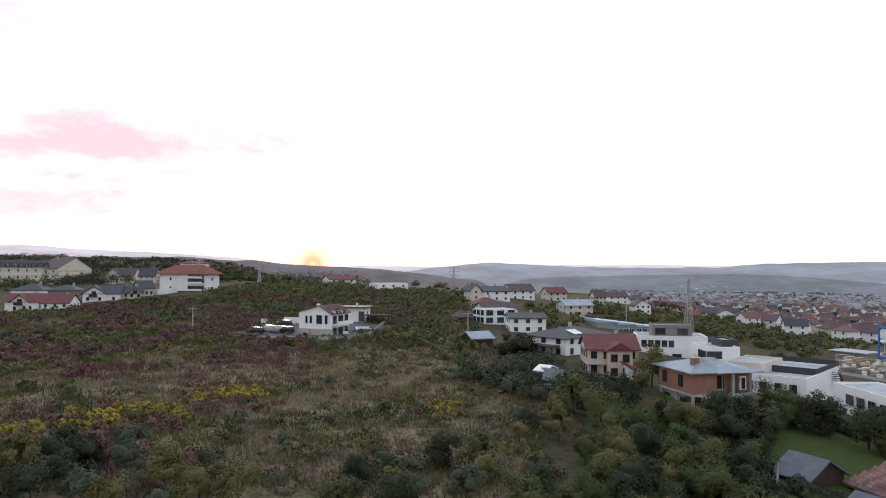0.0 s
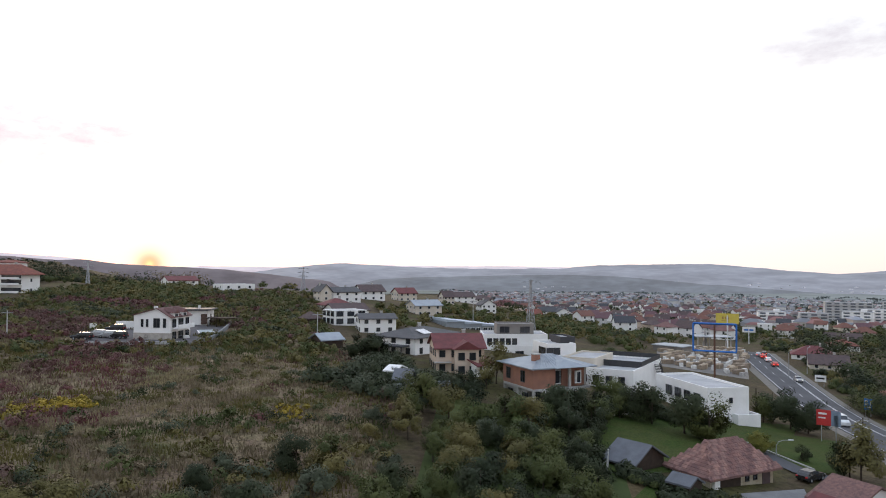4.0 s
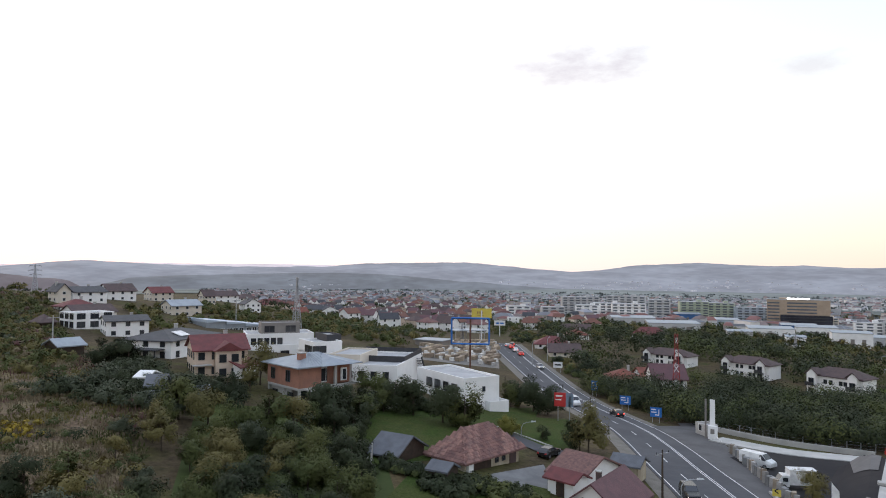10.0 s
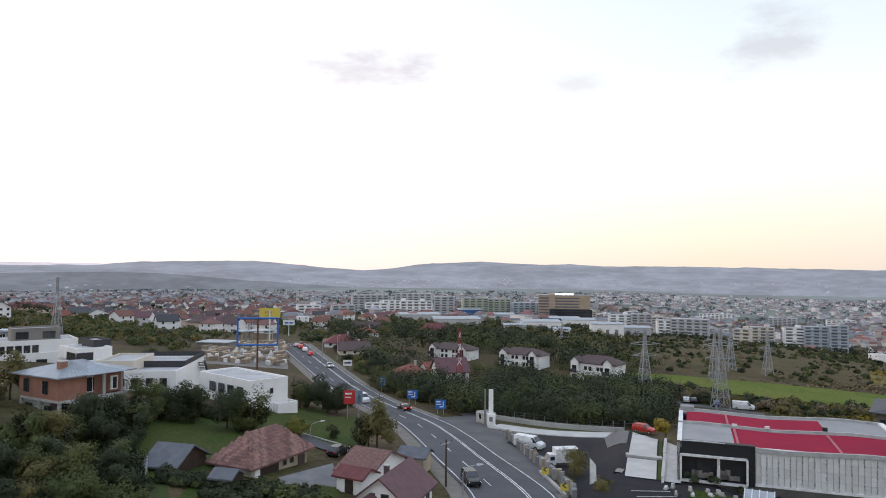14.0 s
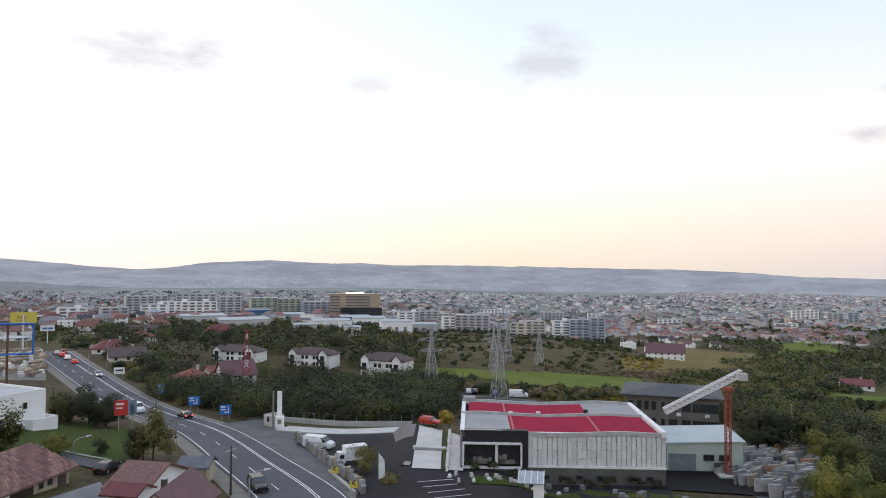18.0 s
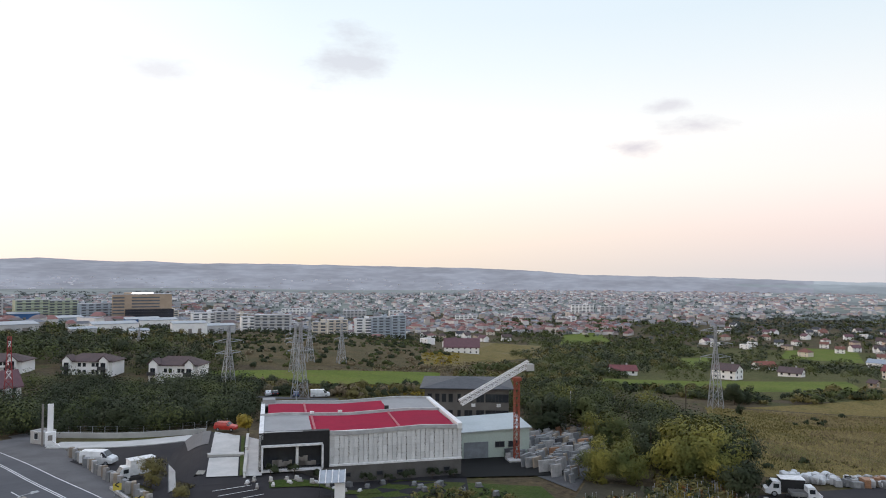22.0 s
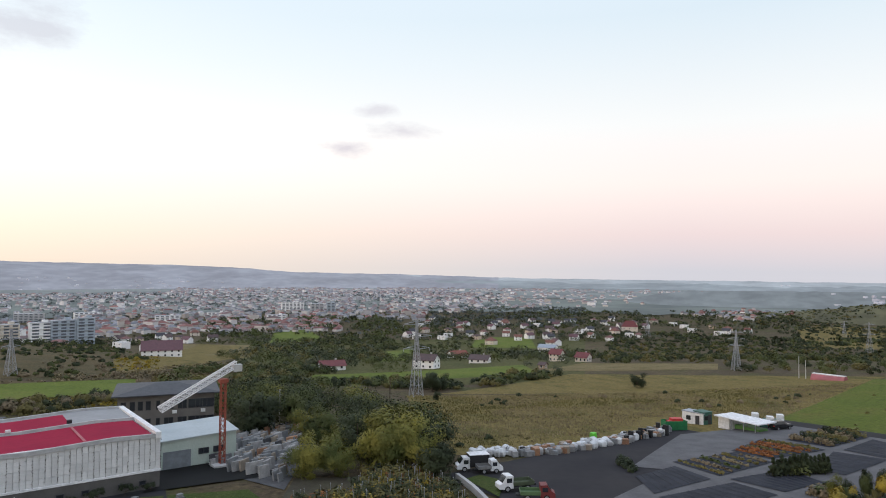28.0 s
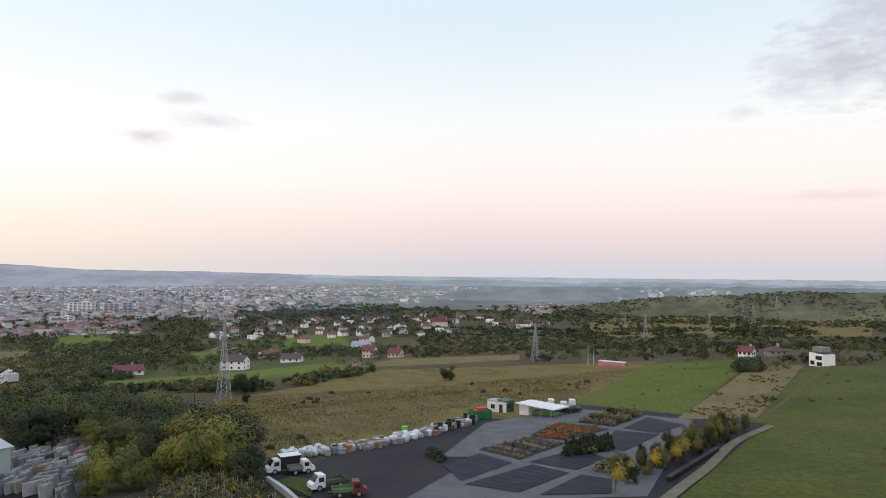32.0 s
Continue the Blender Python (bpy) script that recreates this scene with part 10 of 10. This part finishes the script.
BAND = mat("block_windows", (0.13, 0.14, 0.16), (0.09, 0.1, 0.115), 0.3, 0.3)


def block(x, y, rz, W, D, n, wall, label, band=BAND, sh=3.0, name="apartment_block", category="apartment block", roof=R_FLAT, lift=0.0):
    label += " in the town"
    t = thing(name, x, y, rz, label, category, "town blocks")
    h = n * sh
    solid(t, "wall", wall, (0, 0, -4, W, D, h + 4))
    solid(t, "roof", roof, (0, 0, h, W + 0.4, D + 0.4, 0.4))
    solid(t, "roof_cabin", wall, (W * 0.2, 0, h + 0.4, min(5, W * 0.3), min(5, D * 0.5), 2.2))
    cols = max(2, int(W / 7))
    for k in range(n):
        for i in range(cols):
            B = Build()
            wx = W / cols
            B.box((i + 0.5) * wx - W / 2, -D / 2 - 0.03, k * sh + 0.9, wx * 0.62, 0.12, sh * 0.52)
            part("window", B, band, t)
        if k:
            B = Build()
            B.box(0, -D / 2 - 0.5, k * sh - 0.1, W * 0.9, 1.0, 0.9)
            if k % 2:
                part("balcony", B, wall, t)
    return t


def facing(p, k=0.0):
    return -math.degrees(math.atan2(p[0], p[1])) + k


TAN = mat("tan_cladding", (0.43, 0.335, 0.25), (0.37, 0.285, 0.21), 0.2, 0.8)
BLUEW = mat("pale_blue_cladding", (0.4, 0.45, 0.5), (0.33, 0.38, 0.43), 0.2, 0.7)
GREENW = mat("pale_green_render", (0.42, 0.46, 0.36), (0.36, 0.4, 0.3), 0.2, 0.8)
GREYB = mat("pale_grey_render", (0.5, 0.5, 0.5), (0.42, 0.42, 0.43), 0.2, 0.85)
for p, w, n, wall, lb, k in (
    ((599.1, 652.8), 46.2, 8, GREYB, "long grey apartment block with white balconies", 10), ((640.7, 614.8), 46.1, 9, GREYB, "grey apartment block with white balconies", -8), ((580.8, 584.5), 35.2, 6, WHITE, "white apartment block", 5),
    ((695.3, 558.8), 33.4, 8, GREENW, "pale green apartment block", 12), ((723.3, 542.3), 30.9, 8, GREENW, "pale green apartment block", 12), ((735.7, 507.9), 38.1, 7, BLUEW, "pale blue office block with long windows", 15),
    ((642.9, 565.2), 25.2, 8, GREYB, "grey glazed office block", 0), ((692.9, 297.3), 29.7, 5, WHITE, "white apartment block", 8),
    ((694.3, 278.4), 36.8, 6, GREYB, "pale apartment block with dark bands", -6), ((754.7, 197.2), 19.2, 7, WHITE, "white apartment tower with balconies", 10), ((759.2, 178.7), 21.7, 8, BLUEW, "glazed blue-grey apartment tower", 10),
    ((763.5, 159.6), 16.6, 9, BLUEW, "glazed blue-grey apartment tower", 14), ((746.9, 224.7), 21.7, 6, CREAM, "cream apartment block", 8), ((634.8, 207.9), 14.2, 4, CREAM, "cream apartment block", -10),
    ((735.3, 376.2), 27.1, 5, WHITE, "white apartment block", 8), ((741.8, 354.1), 22.9, 6, GREYB, "grey apartment block", 8), ((1329.1, 144.9), 40.7, 4, WHITE, "white long block with ribbon windows", 4),
    ((1300.1, -44.6), 34.2, 4, WHITE, "white block with ribbon windows", 4), ((1517.8, -85.4), 46.7, 7, WHITE, "tall white hospital block", 6), ((1499.6, -135.1), 27.4, 6, GREYB, "grey tower block", 6), ((1477.7, -162.4), 17.9, 7, BLUEW, "blue-grey tower block", 6),
    ((1431.8, 294.7), 47.4, 4, WHITE, "white block", 8), ((1429.5, 63.9), 38.5, 3, WHITE, "white long block", 8), ((1347.5, 490.6), 58.2, 5, WHITE, "white apartment block", -8), ((1378.6, 378.4), 46.5, 5, GREYB, "grey apartment block", -8),
    ((473.4, 614.9), 25.4, 4, WHITE, "white apartment block", 8), ((505.2, 594.3), 25.6, 4, GREYB, "grey apartment block", 8), ((536.3, 571.9), 25.7, 5, WHITE, "white apartment block", -8),
    ((568.6, 542.7), 36.1, 6, WHITE, "white apartment block with dark bands", 5),
):
    block(p[0], p[1], facing(p, k), w, min(14, w * 0.5), n, wall, lb)
rg_ = np.random.default_rng(915)
for k in range(16):
    az, d = radians(57 + 21 * (k + rg_.uniform(0.1, 0.9)) / 16), rg_.uniform(860, 1080)
    p = (d * math.sin(az), d * math.cos(az))
    block(p[0], p[1], facing(p, rg_.uniform(-20, 20)), rg_.uniform(16, 30), 12, int(rg_.integers(3, 6)), (WHITE, GREYB, CREAM, WHITE)[k % 4], ("white", "pale grey", "cream", "white")[k % 4] + " flat-roofed apartment block")
t_ = thing("office_building", 734.6, 451.0, facing((734.6, 451.0), 3), "tan town office building with dark window bands and lit sign", "office building", "town blocks")
solid(t_, "wall", TAN, (0, 0, -6, 62, 16, 39))
solid(t_, "roof", R_FLAT, (0, 0, 33, 62.6, 16.6, 0.5))
for k in range(8):
    solid(t_, "window_band", BAND, (-24.5, -8.05, 4.2 + 3.5 * k, 12, 0.2, 1.6))
    solid(t_, "window_band", BAND, (3.5, -8.05, 4.2 + 3.5 * k, 29, 0.2, 1.6))
solid(t_, "roof_cabin", TAN, (-14, 1, 33.5, 9, 8, 1.6))
solid(t_, "lit_sign", mat("white_light", (0.9, 0.9, 0.9), None, 1, 0.5, emit=(1, 1, 1, 3.0)), (0, -6, 33.6, 22, 1.0, 1.6))
solid(t_, "glass_wing", mat("dark_curtain_glass", (0.02, 0.022, 0.03), (0.035, 0.038, 0.05), 0.05, 0.15, spec=0.7), (7, -15, -6, 50, 13, 23))
for k in range(5):
    solid(t_, "mullion_band", FRAME_D, (7, -21.55, 1.5 + 3.2 * k, 50, 0.15, 0.4))
BH = mat("blue_hall_sheet", (0.05, 0.13, 0.3), (0.04, 0.11, 0.26), 0.1, 0.6)
for p, w, h, m_, lb in (
    ((667.4, 545.5), 29.0, 9.4, BH, "blue sheet-metal hall"), ((612.9, 459.4), 35.0, 6.8, BLUEW, "white hall with pale blue roof"), ((595.1, 364.7), 29.6, 8.9, BH, "blue sheet-metal hall"),
    ((471.1, 400.0), 41.2, 6.1, GREYB, "long grey hall"), ((517.5, 341.5), 33.7, 7.7, WHITE, "white hall"), ((542.9, 291.1), 27.0, 11, WHITE, "tall white hall"), ((595.0, 349.3), 32.6, 8.9, WHITE, "white hall"), ((597.0, 290.6), 26.6, 7.4, GREYB, "grey hall"),
    ((491.4, 464.2), 39.2, 6, GREYB, "long grey hall"), ((424.9, 303.3), 16.1, 5.7, GREYB, "grey hall"), ((435.6, 269.1), 12.1, 5.8, WHITE, "white hall"),
    ((1202.9, -2036.5), 59.7, 6, WHITE, "white hall on the far slope"),
):
    t_ = thing("industrial_hall", p[0], p[1], facing(p, 8), lb + " at the edge of town", "hall", "industrial halls")
    D = min(30, w * 0.6)
    solid(t_, "wall", m_, (0, 0, -4, w, D, h + 4))
    B = Build()
    B.hull([(-w / 2 - 0.3, -D / 2 - 0.3, h), (w / 2 + 0.3, -D / 2 - 0.3, h), (w / 2 + 0.3, D / 2, h), (-w / 2 - 0.3, D / 2, h)], [(-w / 2 - 0.3, -D / 2 - 0.3, h + 0.3), (w / 2 + 0.3, -D / 2 - 0.3, h + 0.3), (w / 2 + 0.3, D / 2, h + 1.2), (-w / 2 - 0.3, D / 2, h + 1.2)])
    part("roof", B, METAL_ROOF, t_)
    for i in range(3):
        solid(t_, "loading_door", GREYW, ((i - 1) * w * 0.28, -D / 2 - 0.05, 0, w * 0.1, 0.1, h * 0.6))

# the further town: uncountable small buildings
def sprawl(name, poly, n, size, height, mats_, roofs, seed, label, tall=0.1):
    rg = np.random.default_rng(seed)
    pts = inside(poly, rg, n)
    W, R = [Build() for _ in mats_], [Build() for _ in roofs]
    for x, y in pts:
        w, d, h = rg.uniform(*size), rg.uniform(*size) * 0.6, rg.uniform(*height)
        z = ground_z(x, y)
        if rg.uniform() < tall:
            w, d, h = w * 1.5, d * 1.2, h * 1.9
        a = rg.uniform(0, math.pi)
        W[int(rg.integers(len(W)))].box(x, y, z - 4, w, d, h + 4, a)
        k = R[int(rg.integers(len(R)))]
        c, s = math.cos(a), math.sin(a)
        pr = [(x + c * u * w / 2 - s * v * d / 2, y + s * u * w / 2 + c * v * d / 2) for u, v in ((-1.05, -1.05), (1.05, -1.05), (1.05, 1.05), (-1.05, 1.05))]
        rise = rg.uniform(1.5, 3.5) if h < 9 else 0.5
        k.hull([(u, v, z + h) for u, v in pr], [(x + (u - x) * 0.45, y + (v - y) * 0.45, z + h + rise) for u, v in pr])
    for B, m_ in zip(W, mats_):
        tagged(new(name + "_walls", B.mesh(name, m_)), label + " with pale walls", "town", kind="stuff")
    for B, m_ in zip(R, roofs):
        tagged(new(name + "_roofs", B.mesh(name, m_)), label + " with tiled and flat roofs", "town", kind="stuff")


FARW = [mat("far_white_wall", (0.624, 0.608, 0.601), (0.515, 0.499, 0.499), 0.02, 0.9, coord="World", island=0.25), mat("far_cream_wall", (0.512, 0.464, 0.424), (0.416, 0.376, 0.352), 0.02, 0.9, coord="World", island=0.25), mat("far_grey_wall", (0.357, 0.357, 0.374), (0.272, 0.281, 0.297), 0.02, 0.9, coord="World", island=0.3)]
FARR = [mat("far_red_roof", (0.25, 0.125, 0.115), (0.2, 0.11, 0.105), 0.02, 0.9, coord="World", island=0.3), mat("far_grey_roof", (0.26, 0.27, 0.3), (0.18, 0.19, 0.21), 0.02, 0.9, coord="World", island=0.3), mat("far_brown_roof", (0.2, 0.155, 0.15), (0.16, 0.13, 0.13), 0.02, 0.9, coord="World", island=0.3), mat("far_red_roof", (0, 0, 0))]
# paler wall and roof colours for the furthest quarters, distance haze mixed in
PALEW = [mat("haze_tinted_wall", (0.689, 0.672, 0.672), (0.554, 0.538, 0.546), 0.02, 0.9, coord="World", island=0.25), mat("haze_tinted_grey_wall", (0.47, 0.462, 0.479), (0.37, 0.361, 0.386), 0.02, 0.9, coord="World", island=0.2)]
PALER = [mat("haze_tinted_roof", (0.306, 0.23, 0.225), (0.238, 0.187, 0.191), 0.02, 0.9, coord="World", island=0.2), mat("haze_tinted_grey_roof", (0.328, 0.328, 0.344), (0.246, 0.246, 0.271), 0.02, 0.9, coord="World", island=0.2)]
# green leaves lightened and turned bluish: haze painted into the leaf colour
LEAF["pale"] = mat("leaves_far_haze_tint", (0.08, 0.094, 0.092), (0.11, 0.125, 0.125), 0.01, 0.9, coord="World", island=0.2)
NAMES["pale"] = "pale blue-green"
sprawl("town", sector(36, 56, 640, 1050), 110, (9, 20), (3, 6), FARW, FARR, 920, "dense town quarter", 0.08)
sprawl("town", sector(56, 78, 760, 1150), 130, (10, 20), (3, 7), FARW, FARR, 922, "dense town quarter", 0.1)
sprawl("town", sector(16, 80, 1000, 1500, 14), 1100, (7, 14), (3, 5.5), FARW, FARR[:3] + FARR[1:2], 921, "dense town quarter", 0.06)
sprawl("town", sector(78, 97, 1080, 1300), 240, (8, 16), (3, 6), FARW[:2], FARR[:1] + FARR, 924, "red-roofed town quarter", 0.05)
sprawl("town", sector(78, 104, 1280, 1650), 420, (7, 14), (3, 6), FARW, PALER + FARR[:3], 923, "dense town quarter", 0.08)
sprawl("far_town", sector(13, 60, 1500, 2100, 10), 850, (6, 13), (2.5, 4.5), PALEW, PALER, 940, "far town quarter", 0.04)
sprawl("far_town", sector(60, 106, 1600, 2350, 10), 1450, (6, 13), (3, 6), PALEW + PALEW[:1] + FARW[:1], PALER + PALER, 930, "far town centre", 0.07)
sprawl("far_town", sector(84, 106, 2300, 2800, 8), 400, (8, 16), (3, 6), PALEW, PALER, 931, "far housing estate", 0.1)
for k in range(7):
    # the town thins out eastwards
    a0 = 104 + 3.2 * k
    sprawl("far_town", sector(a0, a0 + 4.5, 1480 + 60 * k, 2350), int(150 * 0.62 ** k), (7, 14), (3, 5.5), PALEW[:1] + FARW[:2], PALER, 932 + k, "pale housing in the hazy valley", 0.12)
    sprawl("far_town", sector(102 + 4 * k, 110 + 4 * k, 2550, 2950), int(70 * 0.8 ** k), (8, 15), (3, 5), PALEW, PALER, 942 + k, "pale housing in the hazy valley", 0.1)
sprawl("far_village", [(1057.2, -850.9), (1150.6, -1083.4), (1336.8, -1075.8), (1241.1, -845.1)], 60, (7, 13), (3, 6), FARW, FARR, 950, "far village on the slope", 0.0)
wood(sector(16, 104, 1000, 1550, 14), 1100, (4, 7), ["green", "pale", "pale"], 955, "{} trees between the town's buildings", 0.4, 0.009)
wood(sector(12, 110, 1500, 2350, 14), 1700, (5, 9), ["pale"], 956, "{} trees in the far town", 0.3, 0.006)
wood(sector(17, 37, 420, 1000, 8), 420, (3, 6.5), ["dark", "dark", "green"], 957, "{} garden trees between the houses", 0.36, 0.02)
wood(sector(38, 62, 420, 1000, 8), 420, (3, 7), ["dark", "dark", "green"], 958, "{} trees between the halls", 0.45, 0.015)

wood(sector(104, 117, 1150, 1650, 8), 500, (4, 7), ["pale", "grey", "pale"], 959, "{} trees in the hazy valley", 0.36, 0.006)


def hill_villages(name, ridge_name, a0, a1, d0, d1, n, seed):
    rg = np.random.default_rng(seed)
    B = Build()
    for i in range(n):
        c = rg.uniform(a0, a1)
        for k in range(int(rg.integers(2, 9))):
            a, d = c + rg.normal() * 0.7, rg.uniform(d0, d1)
            B.box(d * math.sin(radians(a)), d * math.cos(radians(a)), ridge_z(ridge_name, a, d) - 6, rg.uniform(7, 13), rg.uniform(6, 10), rg.uniform(8, 10), rg.uniform(0, 3))
    # the walls' faint bluish emission is painted haze, as on the ridges
    tagged(new(name, B.mesh(name, mat("pale_wall_haze_glow", (0.5, 0.5, 0.52), (0.4, 0.4, 0.44), 0.01, 0.9, coord="World", island=0.3, emit=(0.08, 0.08, 0.1, 1.0)))), "pale hazy settlements on the distant slopes", "village", kind="stuff")


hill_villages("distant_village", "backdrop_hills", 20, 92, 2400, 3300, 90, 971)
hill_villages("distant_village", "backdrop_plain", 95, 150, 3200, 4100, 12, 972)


def hill_bushes(name, a0, a1, d0, d1, n, seed, kinds_, h):
    """Bushes and copses on one of the far hills."""
    rg = np.random.default_rng(seed)
    pts = []
    for i in range(n):
        a, d = radians(rg.uniform(a0, a1)), rg.uniform(d0, d1)
        x, y = d * math.sin(a), d * math.cos(a)
        if patch(x, y, 0.006, seed) > 0.4 + rg.uniform(-0.1, 0.1):
            pts.append((x, y))

    def top(x, y):
        return max(ground_z(x, y), ridge_z(name, math.degrees(math.atan2(x, y)) % 360, math.hypot(x, y)))

    for i, k in enumerate(kinds_):
        scrub("woodland", NAMES[k] + " bushes on the far hill", pts[i::len(kinds_)], h, k, seed + i, 5, 6, 0.8, 1.3, "woods", top)


hill_bushes("backdrop_scrub_hill", 128, 176, 1180, 1550, 4600, 980, ["olive", "green", "grey", "dark"], (1.4, 3.2))
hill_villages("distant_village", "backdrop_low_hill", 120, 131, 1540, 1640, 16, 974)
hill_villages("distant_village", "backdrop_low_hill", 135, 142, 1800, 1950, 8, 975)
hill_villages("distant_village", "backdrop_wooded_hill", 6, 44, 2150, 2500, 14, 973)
